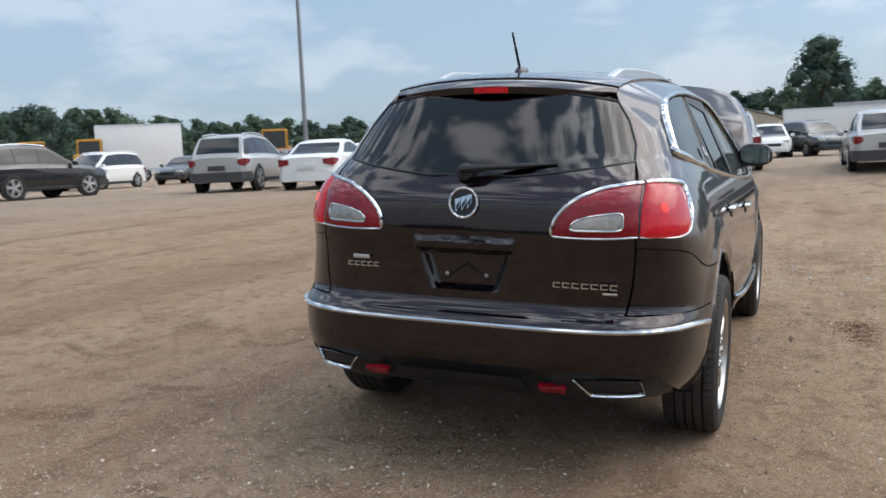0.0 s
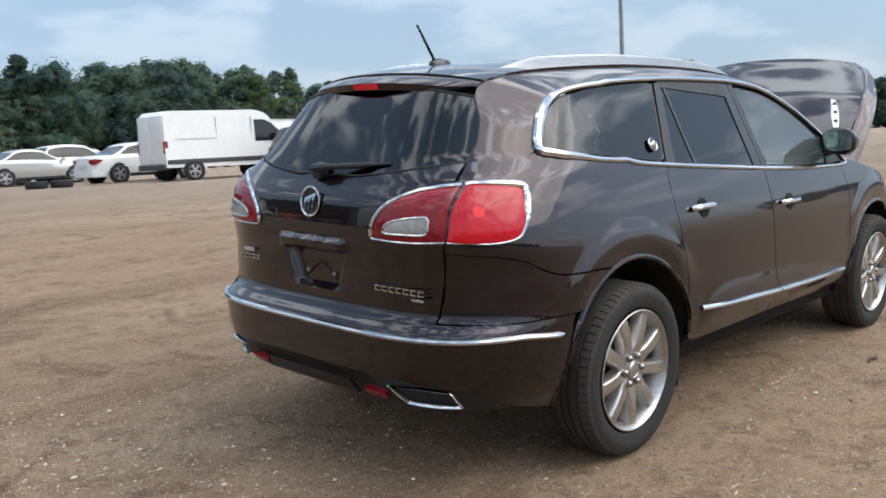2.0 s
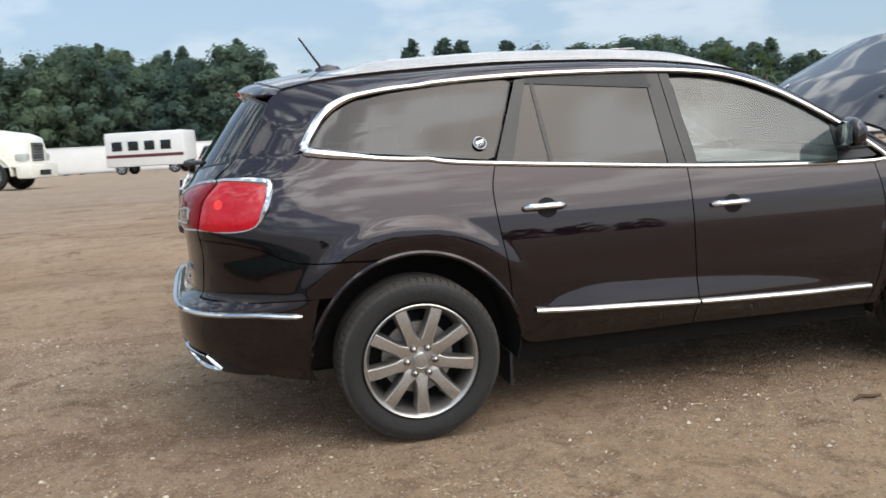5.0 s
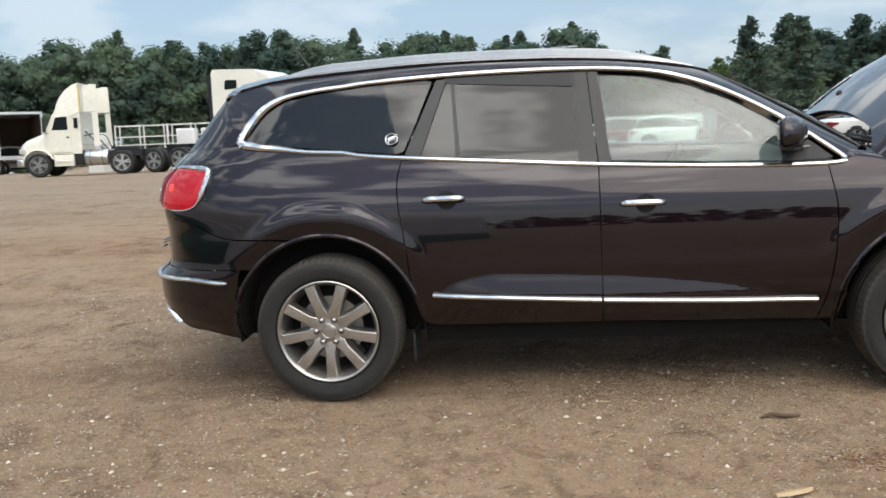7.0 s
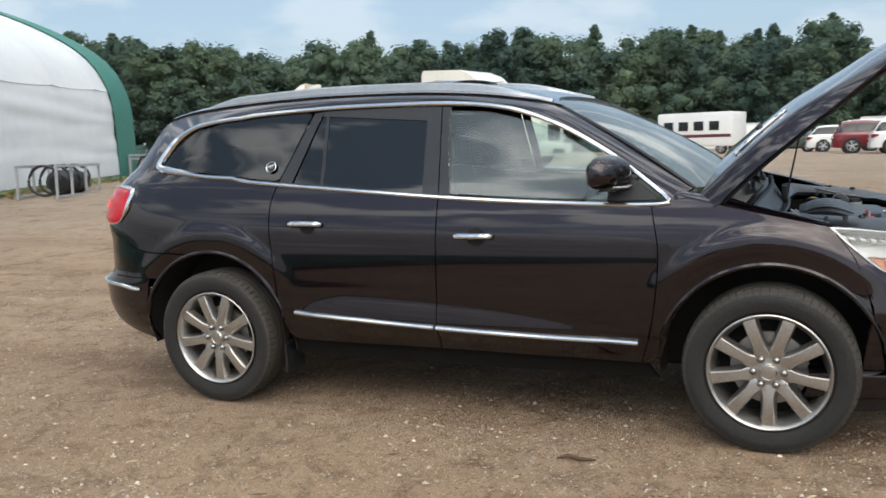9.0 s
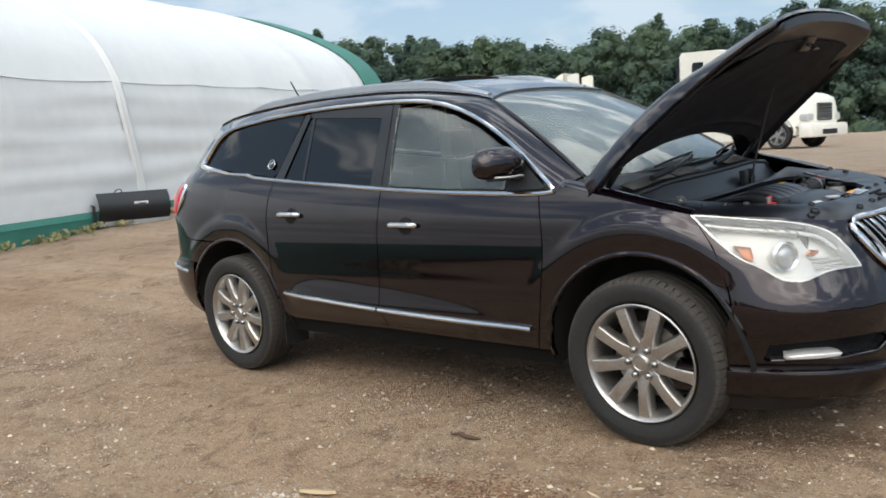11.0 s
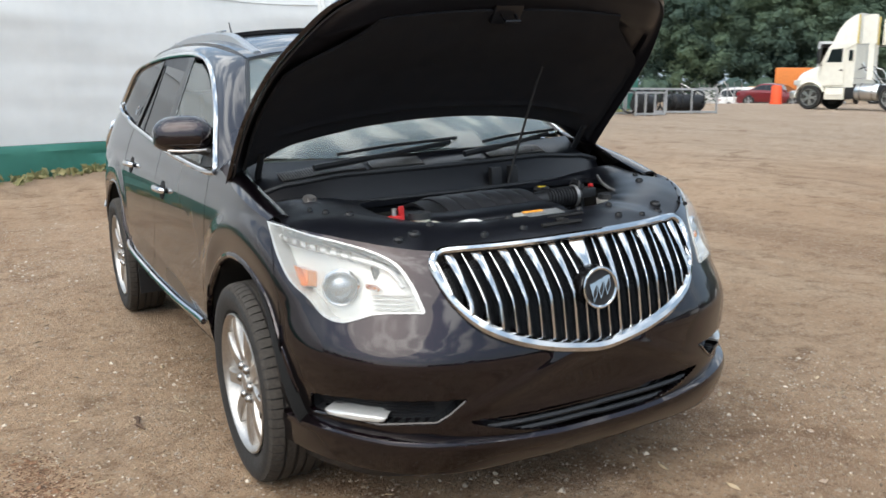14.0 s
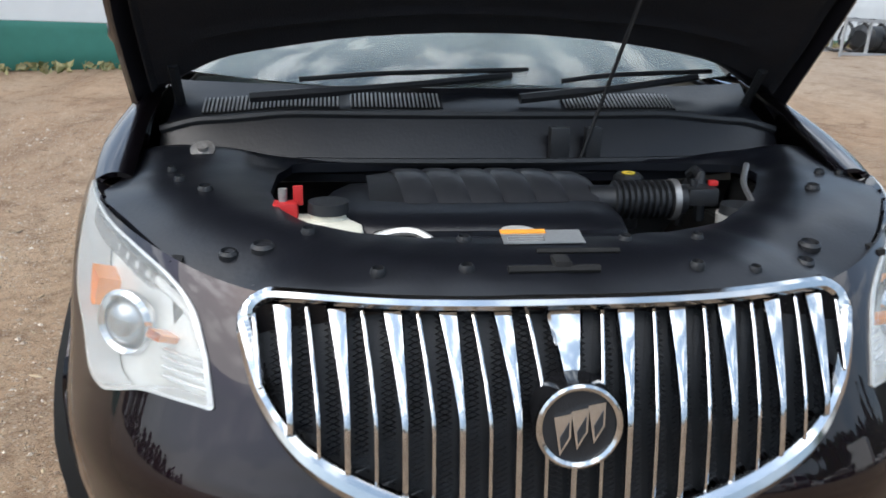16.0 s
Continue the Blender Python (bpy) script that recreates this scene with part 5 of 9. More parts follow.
# lower intake: dark floor and slats
slot = [[(nose_x(0.39) - 0.10 - 0.35 * (y / 0.6) ** 2, y, z) for z in (0.30, 0.47)] for y in np.linspace(-0.5, 0.5, 24)]
intake = part("lower_intake", sheet(slot, 0.004), DARK, suv)
for zz in (0.368, 0.400):
    part("intake_slat", tube([body(*fy(abs(y), zz), -0.022) * 1 if y <= 0 else Vector((body(*fy(abs(y), zz), -0.022).x, abs(body(*fy(abs(y), zz)).y), zz)) for y in np.linspace(-0.44, 0.44, 30)], 0.010, 6), BLACK, intake)
for _, f in BOTH:
    fo = part("fog_recess", f(lens_on(FOGo, 0.0, -0.050, 60, 7, 0.07, False)), BLACK, suv, "black recess beside the lower bumper")
    nets = []
    for k in range(7):
        nets.append(tube([body(*fy(y, 0.505 - 0.010 * k), -0.044) for y in np.linspace(0.86, 0.58, 12)], 0.0022, 4))
    part("fog_net", f(join(*nets)), SHROUD, fo)
    fb = [fy(0.845, 0.453), fy(0.80, 0.460), fy(0.735, 0.459), fy(0.708, 0.452), fy(0.714, 0.438), fy(0.78, 0.436), fy(0.842, 0.438)]
    part("fog_bar", f(lens_on(resample(np.vstack([fb, fb[:1]]), 44, True), 0.008, 0.002, 44, 7, 0.05, False)), CLEARL, fo, "clear running lamp bar")
    part("fog_edge", f(tube([body(*fy(y, z), 0.004) for y, z in ((0.49, 0.503), (0.535, 0.462), (0.575, 0.437), (0.72, 0.430), (0.86, 0.434))], 0.005, 6)), GLOSSBLK, fo)

# -- grille --
grille = part("grille", sheet([[tuple(Vector((body(*fy(abs(y), z)).x - 0.045, y, z))) for z in np.linspace(gr_low(abs(y)) if abs(y) < 0.51 else 0.88, 0.955, 10)] for y in np.linspace(0.512, -0.512, 50)], 0.004), BLACK, suv, "chrome waterfall grille over black mesh")
def gpt(y, z, off=0.0):
    p = body(*fy(abs(y), z), off)
    return Vector((p.x, y if off == 0 else math.copysign(abs(p.y), y), z if off == 0 else p.z))
outl = GRY + [(-y, z) for y, z in reversed(GRY[1:-1])]
oc = spline(outl, 180, True)
part("grille_frame", tube([gpt(y, z, 0.010) for y, z in oc], [0.013 + 0.007 * smooth(0.80, 0.68, z) for y, z in oc], 8, True), CHROME, grille, "chrome grille frame")
for k in range(-11, 12):
    y = k * 0.0445
    wide = k % 2 == 0
    zl, zh = gr_low(min(abs(y), 0.50)) + 0.008, 0.948
    if zh - zl < 0.04:
        continue
    loops = []
    o = 1 if y > 0 else -1
    for t in np.linspace(0, 1, 16):
        z = zl + (zh - zl) * t
        g = max(0.0, (z - 0.80) / 0.148) ** 1.25
        q = gpt(y, z)
        foot = 0.003 * smooth(0.06, 0.0, t)
        if wide and k:
            ya, yb = y - o * (0.0056 + foot - 0.002 * g), y + o * (0.0056 + foot + 0.026 * g)
        elif wide:
            ya, yb = y - 0.0056 - 0.026 * g, y + 0.0056 + 0.026 * g
        else:
            ya, yb = y + o * (0.018 * g - 0.0036), y + o * (0.018 * g + 0.0036)
        ya, yb = min(ya, yb), max(ya, yb)
        w, m_ = (yb - ya) / 2, (ya + yb) / 2
        dep = 0.012 + 0.6 * max(0.0, 3.972 - nose_x(min(z, 0.80))) - 0.034 * g - 0.010 * smooth(0.08, 0.0, t)
        loops.append([(q.x - 0.04, m_ - w * 0.7, z), (q.x + dep - 0.009, m_ - w, z), (q.x + dep - 0.0015, m_ - w * 0.8, z), (q.x + dep, m_, z), (q.x + dep - 0.0015, m_ + w * 0.8, z), (q.x + dep - 0.009, m_ + w, z), (q.x - 0.04, m_ + w * 0.7, z)])
    part("grille_bar", rings(loops), CHROME, grille)
zig = []
for k in range(-11, 11):
    y0 = (k + 0.5) * 0.0445
    if abs(y0) > 0.49:
        continue
    zl = gr_low(min(abs(y0) + 0.01, 0.50)) + 0.012
    n = int((0.945 - zl) / 0.0085)
    for ph in (0, 1):
        zig.append(tube([Vector((gpt(y0, 0.9).x * 0 + gpt(y0, zl + (0.945 - zl) * j / n).x - 0.022, y0 + (0.011 if (j + ph) % 2 else -0.011), zl + (0.945 - zl) * j / n)) for j in range(n + 1)], 0.0022, 4))
part("grille_mesh", join(*zig), SHROUD, grille)
emblem("front_badge", (3.978, 0, 0.805), (1, 0, 0.10), (0, 0, 1), 0.072)
part("badge_mount", moved(lathe([(0.07, 0.0), (0.07, -0.05)], 24), pose(3.978, 0, 0.805, 0, 0, -90)), GLOSSBLK, suv)

# -- headlights --
for _, f in BOTH:
    hc = HLo.mean(0)
    lampb = part("headlight", f(lens_on(HLo, 0.0, -0.058, 90, 7, 0.072, False)), HOUSING, suv, "cloudy headlight with an amber side reflector")
    part("headlight_rim", f(rings([[tuple(body(*(hc + (p - hc) * r), o)) for p in HLo] for r, o in ((1.0, -0.07), (1.0, 0.004), (0.955, 0.004), (0.93, -0.055))], True, False, False)), CLEARL, lampb)
    cov = part("headlight_cover", f(lens_on(HLo, 0.012, 0.004, 90, 7, 0.004, False)), HAZE, lampb, "hazed clear cover")
    cov.visible_shadow = False
    pc = body(*fy(0.782, 0.860), -0.045)
    nn = Vector((0.86, -0.5, 0.06)).normalized()
    M = Matrix((*[v for v in (nn.cross(Vector((0, 0, 1))).normalized(), nn, nn.cross(Vector((0, 0, 1))).normalized().cross(nn))],)).transposed().to_4x4()
    M.translation = pc
    pr = part("projector", f(moved(lathe([(0.060, 0.0), (0.064, 0.018), (0.056, 0.028), (0.048, 0.020), (0.046, 0.0)], 32), M)), CHROME, lampb)
    part("projector_lens", f(moved(lathe([(0.047, 0.006), (0.040, 0.022), (0.028, 0.032), (0.012, 0.037), (0.0005, 0.038)], 28), M)), mat("projector_glass", (0.28, 0.30, 0.32), 0.05, 0.7, 1.0, 0.05), pr)
    am = X((3.435, 0.908), (3.50, 0.899), (3.515, 0.848), (3.49, 0.846))
    part("amber_reflector", f(lens_on(resample(np.vstack([am, am[:1]]), 30, True), 0.006, -0.046, 30, 7, 0.058, False)), AMBER, lampb, "orange amber reflector")
    am2 = [fy(0.708, 0.872), fy(0.682, 0.868), fy(0.688, 0.855), fy(0.715, 0.858)]
    part("amber_reflector", f(lens_on(resample(np.vstack([am2, am2[:1]]), 20, True), 0.004, -0.05, 20, 7, 0.058, False)), AMBER, lampb)
    led = [body(u, z, -0.030) for u, z in spline(X((3.32, 0.998), (3.40, 0.985)) + [fy(0.79, 0.968), fy(0.70, 0.945), fy(0.64, 0.915), fy(0.612, 0.865)], 30)]
    part("lamp_strip", f(tube(led, 0.009, 8)), CLEARL, lampb)
    for (ua, za), (ub, zb) in zip(spline(X((3.33, 1.008), (3.42, 0.998)) + [fy(0.78, 0.988), fy(0.70, 0.964)], 9)[:-1], spline(X((3.33, 1.008), (3.42, 0.998)) + [fy(0.78, 0.988), fy(0.70, 0.964)], 9)[1:]):
        cell = [(ua + 0.12 * (ub - ua), za - 0.006), (ub - 0.12 * (ub - ua), zb - 0.006), (ub - 0.12 * (ub - ua), zb - 0.030), (ua + 0.12 * (ub - ua), za - 0.030)]
        part("lamp_cell", f(lens_on(resample(np.array(cell + cell[:1]), 20, True), 0.003, -0.036, 20, 5, 0.055, False)), GREYLENS, lampb)
    part("lamp_step", f(join(*[tube([body(*fy(y, 0.80 + 0.014 * k), -0.050) for y in np.linspace(0.60, 0.71, 6)], 0.004, 5) for k in range(4)])), CLEARL, lampb)

# -- hood, propped open --
HOOD_UP = 52.5
hood_w = table((0, 0.884), (0.3, 0.872), (0.6, 0.828), (0.8, 0.758), (0.93, 0.69), (1.0, 0.61))
hood_e = table((0, 1.142), (0.25, 1.10), (0.5, 1.045), (0.75, 0.985), (1.0, 0.922))


def hood_pt(s, t, off=0.0):
    """The hood's skin: a broad crown, a crease at each side, and flanks that turn down."""
    a = abs(s)
    x = 2.80 + 0.965 * t + 0.17 * (1 - a**2.2) * (1 - t) ** 1.6 + 0.055 * (1 - a**2.5) * smooth(0.6, 1, t) - 0.06 * smooth(0.66, 0.90, a) * (1 - t) ** 7
    fl = 0.078 * (1 - 0.75 * smooth(0.45, 1, t))
    k, f = min(a / 0.86, 1.0), max(0.0, (a - 0.86) / 0.14)
    y = 0.93 * k + 0.07 * f
    z = hood_e(t) + fl * (1 - f**1.3) + (0.040 + 0.006 * t) * (1 - k**2.2) * (1 - 0.25 * smooth(0.85, 1.0, t)) + off
    return Vector((x, hood_w(t) * math.copysign(y, s), z))


HOOD = Matrix.Translation((2.80, 0, 1.135)) @ pose(0, 0, 0, 0, -HOOD_UP, 0) @ Matrix.Translation((-2.80, 0, -1.135))
ss, tt = np.r_[np.linspace(-1, -0.8, 14)[:-1], np.linspace(-0.8, 0.8, 41), np.linspace(0.8, 1, 14)[1:]], np.linspace(0, 1, 33)
hood = part("hood", moved(sheet([[tuple(hood_pt(s, t)) for s in reversed(ss)] for t in tt], 0.014), HOOD), PAINT, suv, "open brown hood with a black liner")
under = []
for t in np.linspace(0.0, 1, 40):
    row = []
    for s in np.linspace(-1, 1, 61):
        a = abs(s)
        d = -0.016 - 0.040 * smooth(0.98, 0.80, a) * smooth(0.0, 0.04, t) * smooth(1.0, 0.965, t)
        d += 0.022 * smooth(0.90, 0.86, a) * smooth(0.10, 0.15, t) * smooth(0.88, 0.82, t + 0.10 * a**3)
        d -= 0.012 * math.exp(-(((t - 0.20 - 0.04 * (1 - a)) / 0.012) ** 2)) * smooth(0.86, 0.8, a)
        row.append(tuple(hood_pt(s * 0.992, 0.004 + 0.992 * t, d)))
    under.append(row)
# the underside's shade is put into this near-black version of the body paint
part("hood_inner", moved(sheet(under, 0.006), HOOD), mat("shaded_hood_inner_paint", (0.007, 0.0065, 0.010), 0.5, 0.2, 0.2, 0.15, 6), hood)
lin = []
for t in np.linspace(0.055, 0.86, 36):
    row = []
    for s in np.linspace(-1, 1, 49):
        cut = 0.90 - 0.26 * smooth(0.45, 0.86, t) ** 1.5
        k = s * cut
        d = -0.060 - 0.006 * noise.noise((t * 7, s * 5, 1)) - 0.008 * math.exp(-(((t - 0.17) / 0.010) ** 2)) * smooth(0.9, 0.8, abs(s))
        row.append(tuple(hood_pt(k, t, d)))
    lin.append(row)
part("hood_liner", moved(sheet(lin, 0.010), HOOD), FELT, hood, "black felt hood liner")
part("hood_latch", moved(join(box(3.62, -0.06, 0.955, 3.70, 0.06, 0.985, 0.008), tube([(3.66, -0.03, 0.96), (3.66, -0.03, 0.915), (3.66, 0.03, 0.915), (3.66, 0.03, 0.96)], 0.006, 6)), HOOD), SHROUD, hood)
hinge = join(tube([(2.74, -0.765, 1.10), (2.80, -0.770, 1.14), (2.88, -0.77, 1.24)], 0.014, 6), box(2.70, -0.80, 1.05, 2.84, -0.75, 1.10, 0.006))
both("hood_hinge", hinge, BLACK)
part("prop_rod", tube([(3.055, 0.235, 1.03), (3.07, 0.262, 1.14), (3.13, 0.34, 1.45), (3.15, 0.36, 1.52)], 0.0055, 6), BLACK, suv, "thin black prop rod")

# chrome vent slots and washer nozzles on the hood
for sg in (-1, 1):
    def slot_pt(k, w, h):
        s = 0.752 - 0.090 * k
        return hood_pt(sg * (s + w), 0.16 + 0.31 * k, h)
    ring_ = [slot_pt(0.5 - 0.5 * math.cos(a), 0.024 * math.copysign(abs(math.sin(a)) ** 0.7, math.sin(a)), 0.021) for a in np.linspace(0, 2 * math.pi, 44, endpoint=False)]
    vent = part("hood_vent", moved(tube(ring_, 0.0055, 8, True), HOOD), CHROME, hood, "chrome edged vent slot")
    g = [[tuple(slot_pt(k, w, 0.019)) for w in ((-0.021, 0.021) if sg > 0 else (0.021, -0.021))] for k in np.linspace(0.03, 0.97, 14)]
    part("vent_plate", moved(sheet([list(reversed(r)) for r in g], 0.004), HOOD), SATIN, vent)
    for k in (0.2, 0.5, 0.8):
        c0 = slot_pt(k, 0, 0.022)
        part("vent_port", moved(rings([[(c0.x + r * 1.6 * math.cos(a), c0.y + r * math.sin(a), c0.z + h) for a in np.linspace(0, 2 * math.pi, 14, endpoint=False)] for r, h in ((0.013, -0.004), (0.013, 0.003), (0.009, 0.004), (0.008, 0.0015), (0.001, 0.0015))]), HOOD), GLOSSBLK, vent)
for s, t in ((-0.44, 0.27), (0.34, 0.22)):
    c0 = hood_pt(s, t, 0.014)
    part("washer_nozzle", moved(rings([[(c0.x + r * 1.5 * math.cos(a), c0.y + r * math.sin(a), c0.z + h) for a in np.linspace(0, 2 * math.pi, 12, endpoint=False)] for r, h in ((0.014, -0.004), (0.013, 0.006), (0.008, 0.013), (0.001, 0.014))]), HOOD), BLACK, hood)

# -- engine bay --
OUT = [(3.03, -0.815, 1.068), (3.15, -0.82, 1.045), (3.27, -0.835, 1.030), (3.34, -0.850, 1.026), (3.41, -0.818, 1.022), (3.50, -0.760, 1.008), (3.57, -0.713, 0.994), (3.645, -0.648, 0.968), (3.70, -0.605, 0.940), (3.735, -0.575, 0.925), (3.775, -0.52, 0.935), (3.80, -0.40, 0.953), (3.82, -0.2, 0.962), (3.83, 0.0, 0.965)]
OUT = OUT + [(x, -y, z) for x, y, z in reversed(OUT[:-1])] + [(3.04, 0.5, 1.03), (3.05, 0.25, 1.03), (3.05, 0, 1.03), (3.05, -0.25, 1.03), (3.04, -0.5, 1.03)]
OPN = [(3.10, -0.47, 1.035), (3.22, -0.50, 1.035), (3.36, -0.505, 1.03), (3.48, -0.475, 1.022), (3.555, -0.42, 1.015), (3.60, -0.33, 1.010), (3.625, -0.2, 1.006), (3.63, 0.0, 1.005), (3.625, 0.15, 1.005), (3.60, 0.30, 1.006), (3.53, 0.41, 1.008), (3.42, 0.50, 1.012), (3.30, 0.58, 1.018), (3.18, 0.64, 1.025), (3.10, 0.62, 1.03), (3.07, 0.4, 1.03), (3.06, 0.15, 1.03), (3.06, -0.15, 1.03), (3.07, -0.35, 1.03)]
co_, ci_ = resample(np.array(OUT + OUT[:1]), 160, True), np.array(OPN + OPN[:1])
def polar_sort(c, n):
    c = resample(c, 720, True)
    a = np.unwrap(np.arctan2(c[:, 1] - 0.0, c[:, 0] - 3.32))
    o = np.argsort(a % (2 * math.pi))
    aa, cc = (a % (2 * math.pi))[o], c[o]
    at = np.linspace(0, 2 * math.pi, n, endpoint=False)
    return np.stack([np.interp(at, np.r_[aa - 2 * math.pi, aa, aa + 2 * math.pi], np.r_[cc[:, k], cc[:, k], cc[:, k]]) for k in range(3)], 1)
po, pi_ = polar_sort(np.array(OUT + OUT[:1]), 180), polar_sort(ci_, 180)
loops = [[tuple(p + np.array((0, 0, -0.05))) for p in po]]
for t in np.linspace(0, 1, 12):
    loops.append([tuple(a + (b - a) * t + np.array((0, 0, 0.022 * 4 * t * (1 - t) * min(1, np.linalg.norm(b - a) / 0.25) + 0.004 * noise.noise((a[0] * 9 + t * 3, a[1] * 9, 2))))) for a, b in zip(po, pi_)])
loops.append([tuple(p + np.array((0, 0, -0.02))) for p in pi_])
shroud = part("engine_shroud", rings(loops, True, False, False), SHROUD, suv, "black plastic shroud round the engine")
def shroud_z(x, y):
    v = np.array([p for lp in loops for p in lp])
    return float(v[np.argmin((v[:, 0] - x) ** 2 + (v[:, 1] - y) ** 2 + 0.2 * (v[:, 2] < 0.9)), 2])
for x, y, r in ((3.645, 0.53, 0.022), (3.69, 0.50, 0.018), (3.645, -0.56, 0.018), (3.64, -0.50, 0.022), (3.40, 0.66, 0.016), (3.28, 0.74, 0.012), (3.26, 0.80, 0.010), (3.40, -0.63, 0.016), (3.25, -0.72, 0.010), (3.33, -0.69, 0.012), (3.655, -0.14, 0.014), (3.66, 0.16, 0.014), (3.76, -0.30, 0.014), (3.76, 0.26, 0.014), (3.765, -0.15, 0.014), (3.757, 0.37, 0.012), (3.655, 0.30, 0.012), (3.60, -0.42, 0.014)):
    part("shroud_clip", moved(rings([[(q * math.cos(t), q * math.sin(t), h) for t in np.linspace(0, 2 * math.pi, 12, endpoint=False)] for q, h in ((r, -0.006), (r, 0.004), (r * 0.75, 0.010), (r * 0.7, 0.003), (0.001, 0.003))]), pose(x, y, shroud_z(x, y), 0, 8, 0)), BLACK, shroud)
part("shroud_slot", join(tube([(3.72, -0.02, shroud_z(3.72, 0) + 0.002), (3.72, 0.13, shroud_z(3.72, 0.1) + 0.002)], 0.006, 6), tube([(3.775, -0.08, shroud_z(3.775, 0) + 0.002), (3.775, 0.08, shroud_z(3.775, 0) + 0.002)], 0.008, 6), box(3.735, 0.0, 0.97, 3.78, 0.03, shroud_z(3.75, 0.01) + 0.012, 0.004)), DARK, shroud)
lb = shroud_z(3.665, 0)
lbl = part("data_label", moved(box(-0.027, -0.072, 0, 0.027, 0.078, 0.002), pose(3.660, 0.0, lb + 0.006, 0, 9, 0)), mat("silver_label", (0.52, 0.54, 0.55), 0.3, 0.7, 0, 0.1, 30), shroud, "silver label with an orange strip and plain bars")
part("label_strip", moved(box(-0.027, -0.072, 0.002, -0.012, 0.012, 0.004), pose(3.660, 0.0, lb + 0.006, 0, 9, 0)), ORANGE, lbl)
for k in range(3):
    part("label_bar", moved(box(-0.004 + 0.010 * k, -0.062, 0.002, -0.001 + 0.010 * k, 0.004, 0.0035), pose(3.660, 0.0, lb + 0.006, 0, 9, 0)), STEEL, lbl)
# bulkhead, rubber seal, cowl with its grilles
seal_z = lambda y: 1.128 - 0.02 * smooth(0.45, 0.7, abs(y)) - 0.035 * smooth(0.68, 0.85, abs(y))
seal_x = lambda y: 2.985 - 0.06 * (y / 0.8) ** 2
part("bulkhead", sheet([[(seal_x(y) + 0.075 * (1 - t), y, 1.0 + (seal_z(y) - 1.0) * t) for t in np.linspace(0, 1, 5)] for y in np.linspace(-0.80, 0.80, 40)], 0.01), SHROUD, suv)
part("bulkhead_lip", tube([(seal_x(y) + 0.085, y, 1.032) for y in np.linspace(-0.46, 0.62, 24)], 0.010, 6), BLACK, suv)
part("bonnet_seal", tube([(seal_x(y) - 0.004, y, seal_z(y) + 0.006) for y in np.linspace(-0.80, 0.80, 50)] , 0.012, 8), BLACK, suv, "rubber seal")
part("cowl_panel", sheet([[(x0, y, z0) for x0, z0 in ((seal_x(y) - 0.01, seal_z(y) - 0.004), (seal_x(y) - 0.05, seal_z(y) + 0.018), (seal_x(y) - 0.13, seal_z(y) + 0.040), (2.70 + 0.16 * (1 - (y / 0.8) ** 2), 1.185))] for y in np.linspace(-0.79, 0.79, 40)], 0.006), SHROUD, suv)
for y0, y1 in ((-0.70, -0.36), (-0.33, -0.10), (0.22, 0.52)):
    gr = part("cowl_grille", sheet([[(seal_x(y) - 0.035, y, seal_z(y) + 0.018), (seal_x(y) - 0.105, y, seal_z(y) + 0.042)] for y in np.linspace(y0, y1, 10)], 0.004), DARK, suv)
    fins = [tube([(seal_x(y) - 0.035, y, seal_z(y) + 0.021), (seal_x(y) - 0.105, y, seal_z(y) + 0.045)], 0.0026, 4) for y in np.arange(y0, y1, 0.0105)]
    for g in fins:
        part("cowl_fin", g, STEEL, gr)
for y0, ys, x0 in ((-0.58, 0.10, 2.86), (0.10, 0.62, 2.88)):
    wp = part("wiper", tube(spline([(2.93, y0, 1.168), (2.90, (y0 + ys) / 2, 1.192), (2.83 - 0.03, ys, 1.212)], 14), [0.014] * 5 + [0.010] * 9, 6), BLACK, suv, "black windscreen wiper")
    part("wiper_blade", tube(spline([(2.885, y0 + 0.12, 1.208), (2.86, (y0 + ys) / 2, 1.222), (2.775, ys + 0.05, 1.226)], 14), 0.007, 6), BLACK, wp)
part("rod_bracket", box(3.03, 0.155, 1.02, 3.062, 0.205, 1.115, 0.006), BLACK, suv)
part("rod_bracket", box(3.03, 0.245, 1.02, 3.062, 0.285, 1.115, 0.006), BLACK, suv)
part("strut_bolt", moved(rings([[(q * math.cos(t), q * math.sin(t), h) for t in np.linspace(0, 2 * math.pi, 16, endpoint=False)] for q, h in ((0.028, 0), (0.028, 0.005), (0.012, 0.006), (0.012, 0.016), (0.001, 0.016))]), pose(3.12, -0.672, shroud_z(3.12, -0.672) + 0.004, 0, 35, 0)), STEEL, suv)
part("bay_floor", box(3.0, -0.66, 0.55, 3.68, 0.68, 0.62), DARK, suv)
part("bay_side", join(box(3.0, -0.66, 0.55, 3.66, -0.64, 0.98), box(3.0, 0.66, 0.55, 3.66, 0.68, 0.98), box(3.66, -0.52, 0.45, 3.69, 0.52, 0.93)), DARK, suv)
eng = part("engine_cover", rings([[(3.33 + (x - 3.33) * r, -0.09 + (y + 0.09) * r2, z) for x, y in [(3.12, -0.30), (3.14, -0.36), (3.22, -0.40), (3.40, -0.39), (3.50, -0.36), (3.54, -0.28), (3.55, 0.15), (3.53, 0.22), (3.42, 0.24), (3.20, 0.23), (3.13, 0.20)]] for r, r2, z in ((1, 1, 0.85), (1, 1, 0.955), (0.96, 0.97, 0.985), (0.86, 0.92, 1.002), (0.5, 0.8, 1.010))]), SHROUD, suv, "black ribbed engine cover")
band_z = lambda q: 0.975 + 0.056 * math.sin(math.pi * min(1.0, 0.16 + 0.80 * q)) ** 0.8
